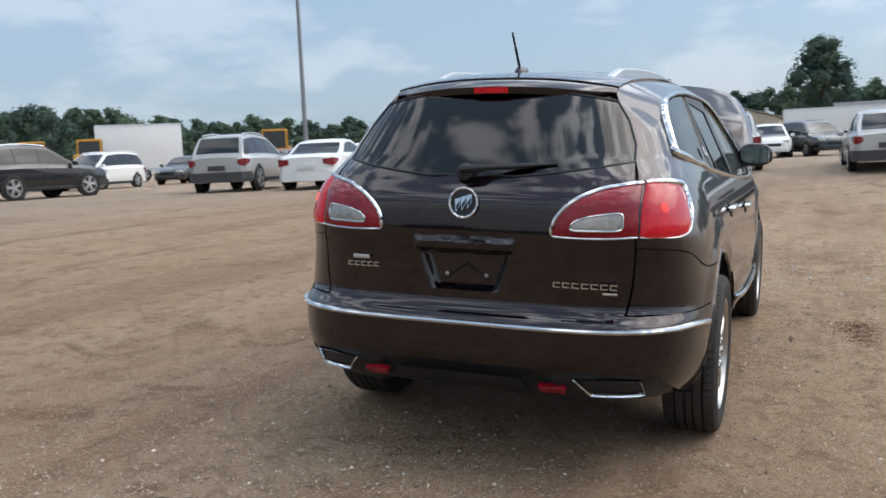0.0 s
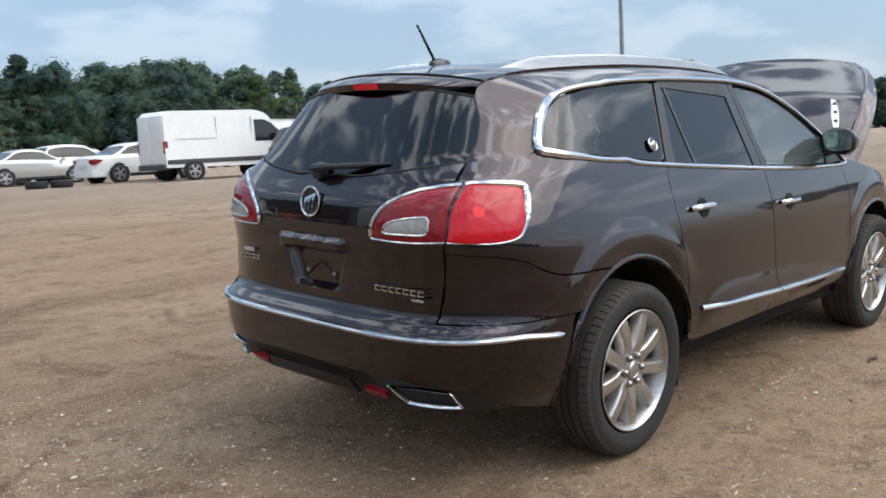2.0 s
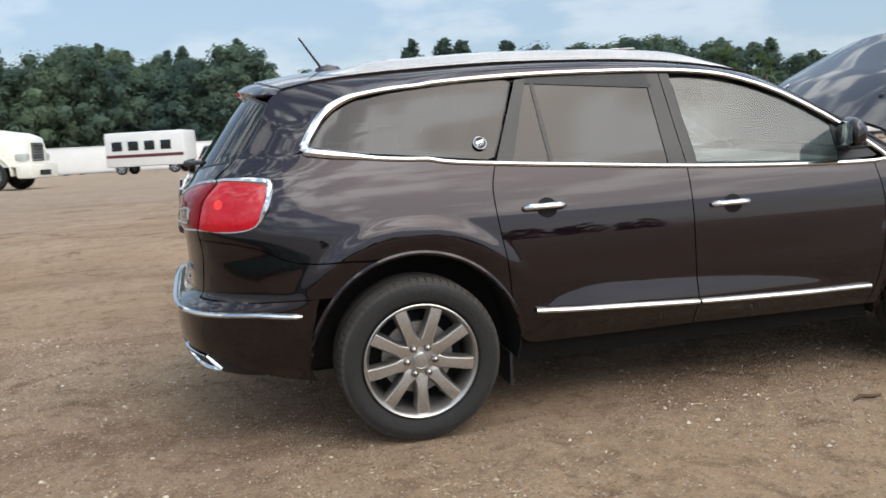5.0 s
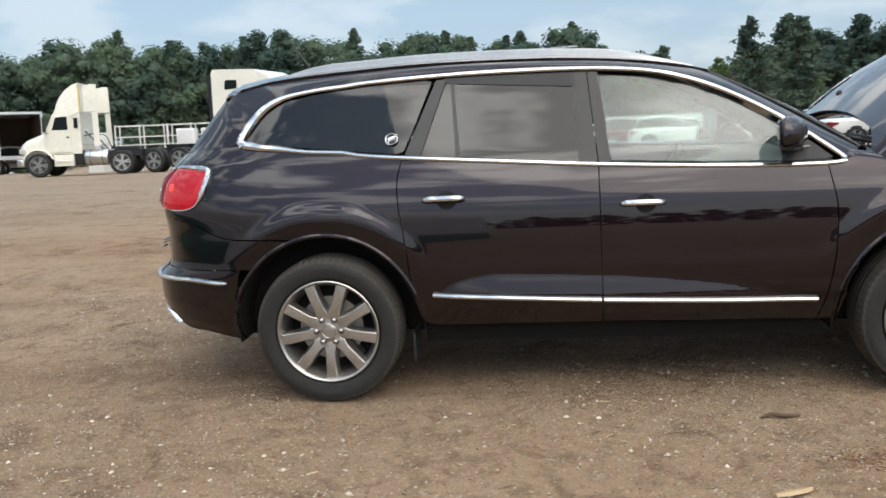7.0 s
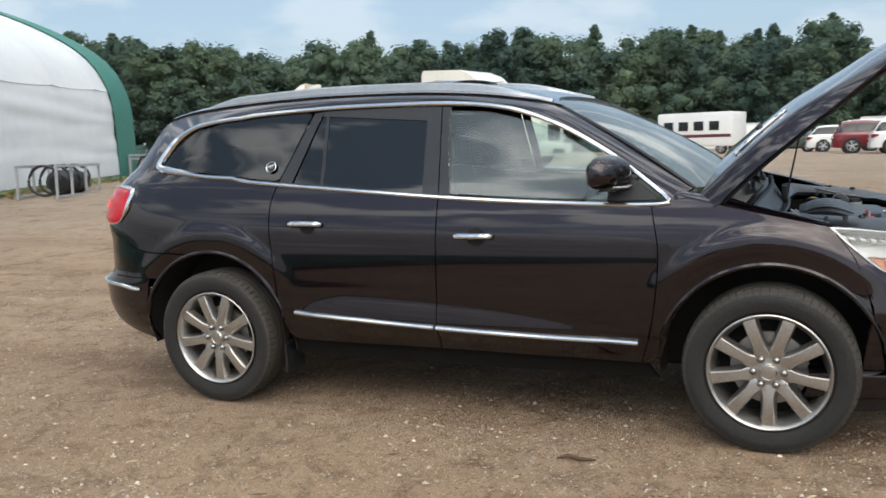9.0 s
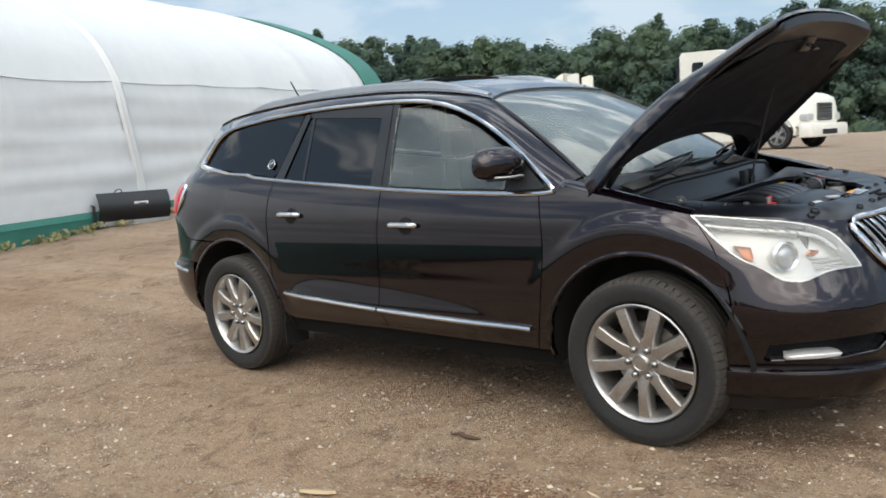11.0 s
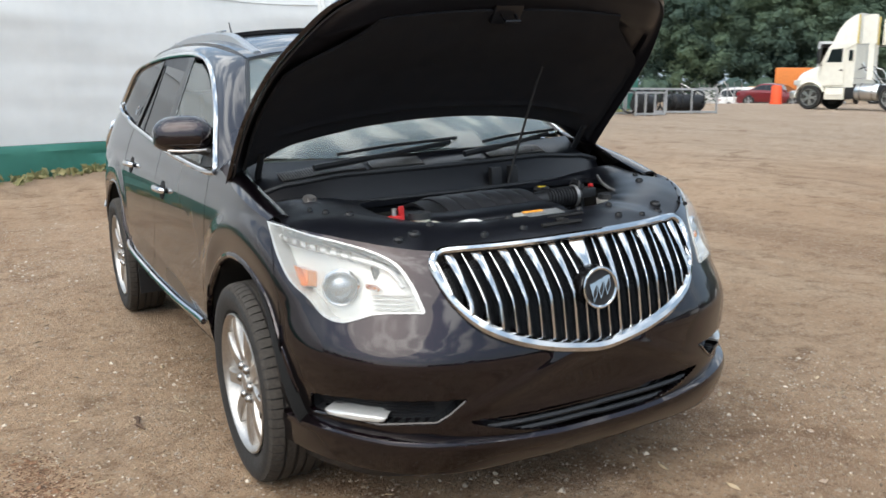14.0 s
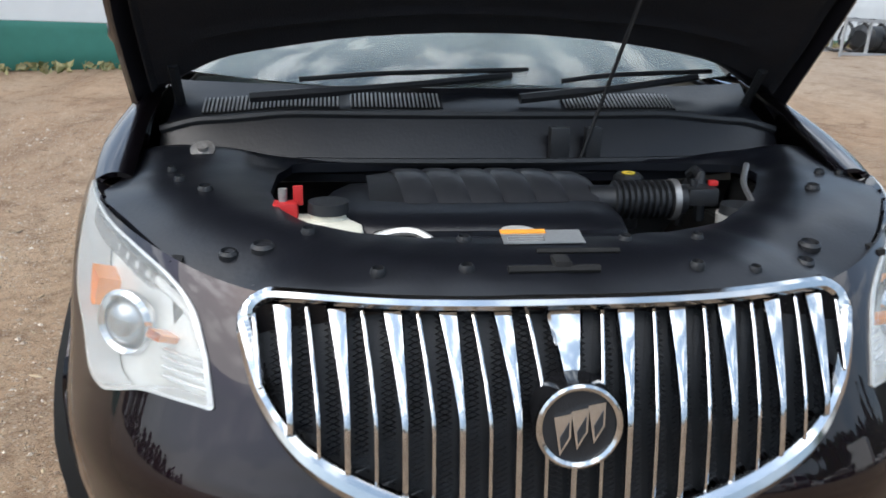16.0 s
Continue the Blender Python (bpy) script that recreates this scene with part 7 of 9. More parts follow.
# ---- white panel van ----
def panel_van(at, heading):
    van = thing("panel_van", "white panel van with grey side moulding", "van", Matrix.Translation((at[0], at[1], ground_z(*at))) @ pose(0, 0, 0, 0, 0, heading) @ Matrix.Scale(0.95, 4))
    top = [(-1.1, 0.5), (-1.12, 1.2), (-1.06, 2.42), (-0.9, 2.52), (2.9, 2.55), (3.35, 2.42), (4.25, 1.42), (4.75, 1.20), (4.86, 0.75), (4.84, 0.42)]
    prof = resample(np.array(top), 40)
    g = []
    for x, z in prof:
        tum = 1.0 - 0.10 * smooth(1.1, 2.55, z)
        g.append((x, z, tum))
    left = [(x, 1.0 * t, z) for x, z, t in g]
    right = [(x, -1.0 * t, z) for x, z, t in g]
    n = len(g)
    vs = right + [(x, -0.86 * t, z + 0.02) for x, z, t in g] + [(x, 0.86 * t, z + 0.02) for x, z, t in g] + left
    fs = []
    for b in range(3):
        for i in range(n - 1):
            fs.append((b * n + i, b * n + i + 1, (b + 1) * n + i + 1, (b + 1) * n + i))
    fs += [tuple(range(n)), tuple(reversed(range(3 * n, 4 * n)))]
    part("body", flip((vs, fs)), WHITE, van, sharp=30)
    for s in (-1, 1):
        wy = lambda z: s * (1.0 - 0.10 * smooth(1.1, 2.55, z) + 0.006)
        part("moulding", box(-1.05, min(s * 0.99, s * 1.03), 0.62, 4.3, max(s * 0.99, s * 1.03), 0.78, 0.01), GREYPL, van)
        part("side_window", sheet([[(x, wy(z), z) for z in (1.35, 1.7, zt)] for x, zt in ((2.75, 2.18), (3.2, 2.18), (3.55, 2.05), (3.95, 1.62))], -0.004 * s), CARGLASS, van)
        part("tail_lamp", box(-1.14, min(s * 0.90, s * 0.985), 1.0, -0.98, max(s * 0.90, s * 0.985), 1.45, 0.02), RED, van)
        part("slide_rail", box(-0.7, min(s * 0.955, s * 0.984), 1.505, 1.0, max(s * 0.955, s * 0.984), 1.53), GALV, van)
        for x in (1.05, 2.6):
            part("door_seam", box(x, min(s * 0.93, s * 0.968), 0.8, x + 0.012, max(s * 0.93, s * 0.968), 2.3), SILVER, van)
        for x in (0.0, 3.66):
            part("wheel_arch", moved(lathe([(0.44, 0), (0.43, -0.012), (0.02, -0.012)], 26), pose(x, s * 0.995, 0.36, 0, 0, 0 if s < 0 else 180)), BLACK, van)
            road_wheel(van, x, s * 0.935, 0.36, 0.28, s)
        part("door_mirror", box(3.55, min(s * 1.0, s * 1.22), 1.35, 3.68, max(s * 1.0, s * 1.22), 1.65, 0.03), BLACK, van)
    part("windscreen", sheet([[(3.42 + 0.80 * q + 0.02, y, 2.38 - 0.92 * q + 0.035) for q in np.linspace(0, 1, 6)] for y in np.linspace(-0.82, 0.82, 7)], 0.004), CARGLASS, van)
    part("rear_bumper", box(-1.2, -0.95, 0.42, -1.0, 0.95, 0.62, 0.03), GREYPL, van)
    for y in (-0.45, 0.45):
        part("rear_door", box(-1.135, y - 0.43, 0.66, -1.10, y + 0.43, 2.36, 0.012), WHITE, van)
    return van


panel_van((13.1, 25.75), 0)

# ---- light pole ----
POLEG = mat("weathered_pole", (0.20, 0.21, 0.22), 0.6, 0.3, 0, 0.15, 2)
pole = thing("light_pole", "tall grey steel light pole", "pole", pose(76.1, 47.4, ground_z(76, 47)))
part("shaft", tube([(0, 0, 0), (0, 0, 24)], [0.26, 0.15], 12), POLEG, pole)
part("base", cyl((0, 0, 0), (0, 0, 0.8), 0.4), mat("concrete", (0.35, 0.34, 0.32), 0.9, 0, 0, 0.2, 4), pole)
part("arm", join(tube([(0, -1.2, 23.8), (0, 1.2, 23.8)], 0.07, 8), box(-0.3, -1.5, 23.7, 0.3, -0.9, 23.9, 0.03), box(-0.3, 0.9, 23.7, 0.3, 1.5, 23.9, 0.03)), GALV, pole)

# ---- road tractors ----
def semi_wheels(owner, xs, y, r=0.51):
    for x, dual in xs:
        for s in (-1, 1):
            road_wheel(owner, x, s * y, r, 0.30, s)
            if dual:
                road_wheel(owner, x, s * (y - 0.34), r, 0.30, s)


def day_cab(at, heading):
    """A short day-cab tractor; x = 0 at the front axle, ahead is +x."""
    t = thing("road_tractor", "white day-cab road tractor with a roof fairing", "truck", Matrix.Translation((at[0], at[1], ground_z(*at))) @ pose(0, 0, 0, 0, 0, heading))
    part("chassis", join(box(-4.3, -0.45, 0.75, 0.6, -0.32, 1.02), box(-4.3, 0.32, 0.75, 0.6, 0.45, 1.02), box(-4.35, -0.5, 0.80, -4.2, 0.5, 1.0)), BLACK, t)
    hood = []
    for x, w, z in ((0.80, 0.66, 1.22), (0.74, 0.80, 1.36), (0.52, 0.90, 1.52), (0.15, 0.96, 1.66), (-0.30, 1.02, 1.82)):
        hood.append([(x, -w, 0.82), (x, -w, z - 0.30), (x, -w * 0.95, z - 0.12), (x, -w * 0.80, z), (x, 0, z + 0.03), (x, w * 0.80, z), (x, w * 0.95, z - 0.12), (x, w, z - 0.30), (x, w, 0.82)])
    part("hood", flip(rings(hood)), CREAM, t)
    for s in (-1, 1):
        part("fender", sheet([[(q * math.cos(a), s * y, 0.52 + q * math.sin(a)) for y, q in ((1.17, 0.60), (1.15, 0.64), (1.0, 0.66), (0.75, 0.66))] for a in np.linspace(-0.05, math.pi - 0.35, 18)], 0.03), CREAM, t)
        part("headlight", box(0.56, min(s * 0.66, s * 0.95), 0.98, 0.80, max(s * 0.66, s * 0.95), 1.20, 0.03), HOUSING, t)
    part("front_grille", box(0.76, -0.50, 0.85, 0.84, 0.50, 1.28, 0.04), CHROME, t)
    part("bumper", box(0.62, -1.12, 0.45, 0.88, 1.12, 0.76, 0.06), SATIN, t)
    cab = [(-0.28, 0.92), (-0.28, 1.82), (-0.42, 2.02), (-0.66, 2.56), (-0.80, 2.66), (-1.76, 2.68), (-1.76, 0.92)]
    part("cab", join(prism(cab, -1.04, 1.04), prism([(x - 0.02, z - 0.02) for x, z in cab[1:6]], -1.08, 1.08)), CREAM, t, sharp=25)
    part("windscreen", sheet([[(-0.34 - 0.28 * q + 0.03, y, 1.90 + 0.62 * q) for q in (0, 1)] for y in (0.94, -0.94)], 0.01), CARGLASS, t)
    for s in (-1, 1):
        door = part("door", prism([(-0.44, 1.0), (-0.44, 1.86), (-0.66, 2.48), (-1.36, 2.54), (-1.36, 1.0)], s * 1.075, s * 1.092), CREAM, t)
        part("side_window", prism([(-0.62, 1.92), (-0.80, 2.44), (-1.26, 2.47), (-1.26, 1.92)], s * 1.088, s * 1.100), CARGLASS, door)
        part("handle", box(-1.30, min(s * 1.09, s * 1.12), 1.58, -1.18, max(s * 1.09, s * 1.12), 1.64, 0.01), BLACK, door)
        part("rear_window", prism([(-1.52, 1.98), (-1.52, 2.40), (-1.68, 2.40), (-1.68, 1.98)], s * 1.075, s * 1.095), CARGLASS, t)
        part("door_mirror", join(box(-0.44, min(s * 1.18, s * 1.40), 1.86, -0.34, max(s * 1.18, s * 1.40), 2.46, 0.03), tube([(-0.42, s * 1.06, 2.48), (-0.40, s * 1.3, 2.50), (-0.40, s * 1.3, 1.82), (-0.42, s * 1.06, 1.80)], 0.018, 6)), BLACK, t)
        part("step", join(box(-1.42, min(s * 0.92, s * 1.10), 0.42, -0.62, max(s * 0.92, s * 1.10), 0.90, 0.03), box(-1.36, min(s * 1.08, s * 1.14), 0.60, -0.70, max(s * 1.08, s * 1.14), 0.66, 0.01)), CREAM, t)
        part("tank_gap", box(-1.86, min(s * 0.75, s * 1.02), 0.45, -1.44, max(s * 0.75, s * 1.02), 1.05, 0.02), BLACK, t)
        part("fuel_tank", moved(lathe([(0.01, -0.46), (0.31, -0.46), (0.335, -0.42), (0.335, 0.42), (0.31, 0.46), (0.01, 0.46)], 28), pose(-2.33, s * 0.86, 0.74, 0, 0, 90)), SATIN, t)
        for xx in (-2.58, -2.08):
            part("tank_strap", moved(lathe([(0.338, -0.03), (0.346, -0.03), (0.346, 0.03), (0.338, 0.03)], 28), pose(xx, s * 0.86, 0.74, 0, 0, 90)), STEEL, t)
        part("side_extender", prism([(-2.28, 1.22), (-2.28, 2.64), (-2.50, 2.64), (-2.52, 1.22)], s * 1.02, s * 1.06), CREAM, t)
        for za, zb in ((1.28, 1.28), (2.60, 2.62)):
            part("extender_frame", tube([(-1.78, s * 1.02, za), (-2.30, s * 1.03, zb)], 0.02, 5), STEEL, t)
        for k in range(4):
            part("air_hose", tube(spline([(-1.80, s * (0.35 + 0.12 * k), 1.95 - 0.1 * k), (-2.02 - 0.08 * k, s * (0.45 + 0.12 * k), 1.45 + 0.08 * k), (-2.35 - 0.1 * k, s * 0.4, 1.08)], 14), 0.022, 6), BLACK if k % 2 else SATIN, t)
    fair = []
    for x, z in ((-0.72, 2.64), (-0.80, 2.95), (-0.96, 3.28), (-1.20, 3.58), (-1.48, 3.78), (-1.74, 3.86)):
        fair.append([(x, -0.98, 2.62), (x, -0.97, 2.62 + 0.55 * (z - 2.62)), (x, -0.90, z - 0.04), (x, -0.78, z), (x, 0.78, z), (x, 0.90, z - 0.04), (x, 0.97, 2.62 + 0.55 * (z - 2.62)), (x, 0.98, 2.62)])
    part("roof_fairing", rings(fair), CREAM, t)
    edge = mat("yellowed_edge", (0.6, 0.47, 0.16), 0.6)
    for y in (-0.97, 0.90):
        part("fairing_strip", box(-1.79, y, 2.66, -1.742, y + 0.07, 3.80), edge, t)
    for y in (-0.98, 0.94):
        part("fairing_rear", prism([(-1.95, 2.66), (-1.95, 3.70), (-2.30, 3.78), (-2.50, 3.76), (-2.52, 2.66)], y, y + 0.04), CREAM, t)
    part("fifth_wheel", box(-3.9, -0.45, 1.02, -2.9, 0.45, 1.16, 0.03), BLACK, t)
    part("rear_mudguard", box(-4.15, -1.12, 0.55, -4.12, 1.12, 1.0, 0.01), BLACK, t)
    semi_wheels(t, ((0, False), (-3.35, True)), 1.03, 0.5)
    return t


day_cab((-20.15, 30.55), 193.3)


def sleeper_cab(at, heading):
    t = thing("road_tractor", "white sleeper road tractor with long side skirts", "truck", Matrix.Translation((at[0], at[1], ground_z(*at))) @ pose(0, 0, 0, 0, 0, heading))
    part("chassis", join(box(-8.2, -0.45, 0.75, 0.9, -0.32, 1.02), box(-8.2, 0.32, 0.75, 0.9, 0.45, 1.02)), BLACK, t)
    hood = []
    for x, w, z in ((1.15, 0.80, 1.55), (1.05, 0.92, 1.80), (0.6, 1.06, 1.98), (-0.1, 1.10, 2.10), (-0.75, 1.14, 2.22)):
        hood.append([(x, -w, 0.80), (x, -w, z - 0.30), (x, -w * 0.84, z), (x, w * 0.84, z), (x, w, z - 0.30), (x, w, 0.80)])
    part("hood", flip(rings(hood)), CREAM, t)
    part("front_grille", box(1.10, -0.45, 0.98, 1.20, 0.45, 1.62, 0.06), GREYPL, t)
    for k in range(6):
        part("grille_slat", box(1.19, -0.42, 1.03 + 0.095 * k, 1.215, 0.42, 1.065 + 0.095 * k), CHROME, t)
    part("bumper", box(0.85, -1.16, 0.38, 1.38, 1.16, 0.88, 0.10), CREAM, t)
    part("bumper_vent", box(1.37, -0.45, 0.48, 1.39, 0.45, 0.66), BLACK, t)
    for s in (-1, 1):
        part("headlight", box(0.75, min(s * 0.62, s * 1.0), 0.98, 1.16, max(s * 0.62, s * 1.0), 1.25, 0.06), HOUSING, t)
        part("fender", sheet([[(0.68 * math.cos(a), s * y, 0.55 + 0.66 * math.sin(a)) for y in (1.17, 0.95, 0.7)] for a in np.linspace(-0.1, math.pi + 0.1, 16)], 0.02), CREAM, t)
    side = [(-0.75, 0.95), (-0.75, 2.2), (-1.28, 2.95), (-1.15, 3.08), (-1.45, 3.22), (-2.0, 3.72), (-2.6, 3.96), (-4.45, 4.05), (-4.55, 3.9), (-4.55, 0.95)]
    part("cab", prism(side, -1.16, 1.16), CREAM, t, sharp=25)
    part("windscreen", sheet([[(-0.78 - 0.50 * q + 0.03, y, 2.26 + 0.66 * q) for q in (0, 1)] for y in (1.06, -1.06)], 0.01), CARGLASS, t)
    part("sun_visor", box(-1.30, -1.1, 2.98, -0.98, 1.1, 3.08, 0.03), CREAM, t)
    for k in range(5):
        part("roof_marker", box(-1.32, -0.8 + 0.38 * k, 3.16, -1.24, -0.72 + 0.38 * k, 3.22, 0.01), AMBER, t)
    for s in (-1, 1):
        y0, y1 = s * 1.155, s * 1.175
        part("side_window", prism([(-1.08, 2.28), (-1.32, 2.82), (-1.85, 2.82), (-1.85, 2.28)], y0, y1), CARGLASS, t)
        part("sleeper_window", prism([(-3.35, 3.25), (-3.35, 3.58), (-3.85, 3.60), (-3.92, 3.50), (-3.92, 3.22)], y0, y1), CARGLASS, t)
        for xx in (-0.95, -2.0):
            part("door_seam", prism([(xx, 1.2), (xx - 0.02, 1.2), (xx - 0.02, 2.9), (xx, 2.9)], s * 1.155, s * 1.168), GREYPL, t)
        part("side_skirt", prism([(-0.80, 0.36), (-0.80, 1.18), (-5.35, 1.10), (-5.55, 0.85), (-5.55, 0.42)], s * 1.10, s * 1.18), CREAM, t)
        part("skirt_line", prism([(-0.95, 0.98), (-0.95, 1.0), (-5.3, 0.93), (-5.3, 0.91)], s * 1.175, s * 1.187), GREYPL, t)
        part("locker", prism([(-2.6, 2.2), (-2.6, 2.5), (-2.45, 2.5), (-2.45, 2.2)], s * 1.157, s * 1.168), LEAD, t)
        part("door_mirror", join(box(-1.0, min(s * 1.28, s * 1.52), 2.2, -0.86, max(s * 1.28, s * 1.52), 2.85, 0.04), tube([(-0.95, s * 1.14, 2.25), (-0.93, s * 1.4, 2.2)], 0.025, 6)), BLACK, t)
        part("cab_extender", prism([(-4.55, 1.4), (-4.55, 3.85), (-4.75, 3.8), (-4.75, 1.4)], s * 1.10, s * 1.15), BLACK, t)
    part("deck", box(-5.6, -0.9, 1.10, -4.6, 0.9, 1.14), SATIN, t)
    part("fifth_wheel", box(-7.5, -0.45, 1.02, -6.4, 0.45, 1.16, 0.03), BLACK, t)
    semi_wheels(t, ((0, False), (-6.38, True), (-7.68, True)), 1.06, 0.51)
    return t


sleeper_cab((-7.63, 29.75), -14.2)

# ---- box truck, open at the back ----
bt = thing("box_truck", "white box truck body standing open, dark inside", "truck", Matrix.Translation((-28.4, 42.0, ground_z(-28.4, 42.0))) @ pose(0, 0, 0, 0, 0, 128))
for g in ((-0.05, -1.2, 1.0, 6.0, -1.15, 3.4), (-0.05, 1.15, 1.0, 6.0, 1.2, 3.4), (-0.05, -1.2, 3.4, 6.0, 1.2, 3.46), (0, -1.2, 0.95, 6.0, 1.2, 1.0), (5.95, -1.15, 1.0, 6.0, 1.15, 3.4)):
    part("box_wall", box(*g), WHITE, bt)
part("box_lining", join(box(0.1, -1.14, 1.01, 5.9, -1.12, 3.38), box(0.1, 1.12, 1.01, 5.9, 1.14, 3.38), box(5.90, -1.12, 1.01, 5.93, 1.12, 3.38)), mat("plywood_dark", (0.10, 0.07, 0.05), 0.8, 0, 0, 0.2, 3), bt)
part("door_frame", join(box(-0.1, -1.22, 0.9, -0.02, -1.10, 3.46), box(-0.1, 1.10, 0.9, -0.02, 1.22, 3.46), box(-0.1, -1.22, 3.34, -0.02, 1.22, 3.48), box(-0.15, -1.22, 0.82, 0.05, 1.22, 0.98)), SATIN, bt)
part("chassis", box(0.1, -0.5, 0.6, 7.5, 0.5, 0.9), BLACK, bt)
for x in (1.4, 6.8):
    for s in (-1, 1):
        road_wheel(bt, x, s * 1.0, 0.45, 0.28, s)

# ---- far clutter along the wood's edge ----
oc2 = thing("orange_container", "orange painted steel container", "container", Matrix.Translation((-35.5, 47.5, ground_z(-35, 47))) @ pose(0, 0, 0, 0, 0, 30))
part("container_wall", box(-1.2, -3, 0.1, 1.2, 3, 2.6, 0.04), mat("orange_paint", (0.62, 0.19, 0.04), 0.6, 0, 0, 0.15, 1.5), oc2)
for k in range(9):
    part("rib", box(-1.24, -2.7 + 0.65 * k, 0.2, -1.19, -2.5 + 0.65 * k, 2.5), mat("orange_rib", (0.55, 0.16, 0.035), 0.6), oc2)
barrel = thing("traffic_barrel", "orange plastic traffic barrel standing on dirt", "barrel", pose(-28.5, 37.2, ground_z(-28, 37)))
part("drum", rings([[(r * math.cos(a), r * math.sin(a), z) for a in np.linspace(0, 2 * math.pi, 18, endpoint=False)] for r, z in ((0.33, 0), (0.33, 0.12), (0.29, 0.13), (0.27, 0.9), (0.24, 1.0))]), mat("barrel_orange", (0.85, 0.10, 0.03), 0.5), barrel)
for x, y, a, L_, h_ in ((48.3, 44.9, 133, 6.0, 4.2), (38, 58, 8, 13, 3.6), (52, 67, 20, 14, 3.8), (14, 78, -5, 15, 2.6), (-6, 80, 5, 16, 2.4), (76, -3.5, 95, 9, 3.4)):
    tr = thing("box_trailer", "white box trailer standing in the far yard", "trailer", Matrix.Translation((x, y, ground_z(x, y))) @ pose(0, 0, 0, 0, 0, a), "far trailers")
    part("box_body", box(-L_ / 2, -1.25, 0.9 if h_ > 3 else 0.2, L_ / 2, 1.25, h_, 0.03), WHITE, tr)
    part("lower_rail", box(-L_ / 2, -1.27, 0.85 if h_ > 3 else 0.1, L_ / 2, 1.27, 1.0 if h_ > 3 else 0.25), SATIN, tr)
    part("top_rail", box(-L_ / 2, -1.27, h_ - 0.12, L_ / 2, 1.27, h_ - 0.02), SATIN, tr)
    for s in (-1, 1):
        road_wheel(tr, -L_ / 2 + 1.5, s * 1.05, 0.48, 0.3, s)
        road_wheel(tr, -L_ / 2 + 2.8, s * 1.05, 0.48, 0.3, s)
for x, y, a in ((39.3, 45.8, 226), (40.7, 42.3, 40), (43.4, 29.8, 210)):
    ld = thing("wheel_loader", "yellow wheel loader parked beyond the cars", "loader", Matrix.Translation((x, y, ground_z(x, y))) @ pose(0, 0, 0, 0, 0, a) @ Matrix.Scale(0.95, 4), "yellow loaders")
    part("engine_hood", box(-2.6, -0.9, 1.0, -0.6, 0.9, 2.1, 0.12), YEL, ld)
    part("cab_frame", join(box(-0.6, -0.8, 1.0, 0.9, 0.8, 1.9, 0.05), box(-0.6, -0.8, 3.0, 0.9, 0.8, 3.15, 0.04), *[box(px, py - 0.05, 1.9, px + 0.1, py + 0.05, 3.0) for px in (-0.6, 0.8) for py in (-0.74, 0.74)]), YEL, ld)
    part("cab_glass", box(-0.55, -0.74, 1.9, 0.85, 0.74, 3.0), CARGLASS, ld)
    part("lift_arm", join(box(0.8, -0.6, 0.9, 3.0, -0.4, 1.2, 0.04), box(0.8, 0.4, 0.9, 3.0, 0.6, 1.2, 0.04)), YEL, ld)
    part("bucket", prism([(2.9, 0.1), (3.9, 0.1), (3.3, 1.0), (2.9, 1.1)], -1.3, 1.3), STEEL, ld)
    for xx in (-1.8, 1.2):
        for s in (-1, 1):
            road_wheel(ld, xx, s * 1.0, 0.7, 0.5, s)
shed = thing("shed", "tan metal shed with a low gable roof", "building", Matrix.Translation((118, 6.5, 0.6)) @ pose(0, 0, 0, 0, 0, 180))
TANW = mat("tan_cladding", (0.42, 0.36, 0.28), 0.7, 0, 0, 0.1, 0.6)
part("wall", prism([(0, 0), (14, 0), (14, 3.6), (0, 3.6)], -4.2, 4.2), TANW, shed)
part("gable", moved(prism([(-4.2, 3.6), (4.2, 3.6), (0, 4.8)], 0, 14), pose(0, 0, 0, 0, 0, -90)), TANW, shed)
part("roof", join(moved(prism([(-4.5, 3.62), (0, 4.9), (0, 5.0), (-4.5, 3.72)], -0.2, 14.2), pose(0, 0, 0, 0, 0, -90)), moved(prism([(4.5, 3.62), (0, 4.9), (0, 5.0), (4.5, 3.72)], -0.2, 14.2), pose(0, 0, 0, 0, 0, -90))), mat("roof_sheet", (0.40, 0.35, 0.29), 0.6, 0.1), shed)
part("door", box(-0.05, -3.2, 0, 0.02, -0.6, 2.6), DARK, shed)
lowb = thing("low_building", "low grey building behind the parked cars", "building", Matrix.Translation((95, -7.5, 0.6)) @ pose(0, 0, 0, 0, 0, 180))
part("wall", box(0, -4, 0, 10, 4, 3.2, 0.02), LEAD, lowb)
part("roof", prism([(-0.5, 3.2), (10.5, 3.2), (5, 4.3)], -4.4, 4.4), GREYPL, lowb)

# ---- the long fabric building ----
D0, DA, DN = Vector((-11.95, 3.4, 0)), Vector((-0.37, 0.929, 0)), Vector((-0.929, -0.37, 0))
FAB, FAB2 = mat("white_fabric_side", (0.64, 0.655, 0.65), 0.6, 0, 0, 0.06, 0.5), mat("white_fabric_roof", (0.62, 0.635, 0.63), 0.6, 0, 0, 0.05, 0.5)
GREENF = mat("green_fabric", (0.035, 0.17, 0.13), 0.55, 0, 0, 0.15, 0.8)
SEC = [(0.0, -0.4), (0.0, 0.45), (0.02, 1.2), (0.05, 2.0), (0.12, 2.7), (0.28, 3.2), (0.70, 3.9), (1.5, 4.55), (3.0, 5.30), (5.0, 6.0), (7.5, 6.6), (10.0, 6.95), (12.5, 7.05)]
sec = spline(SEC + [(25 - s, z) for s, z in reversed(SEC[:-1])], 90)
BASEZ = 0.12


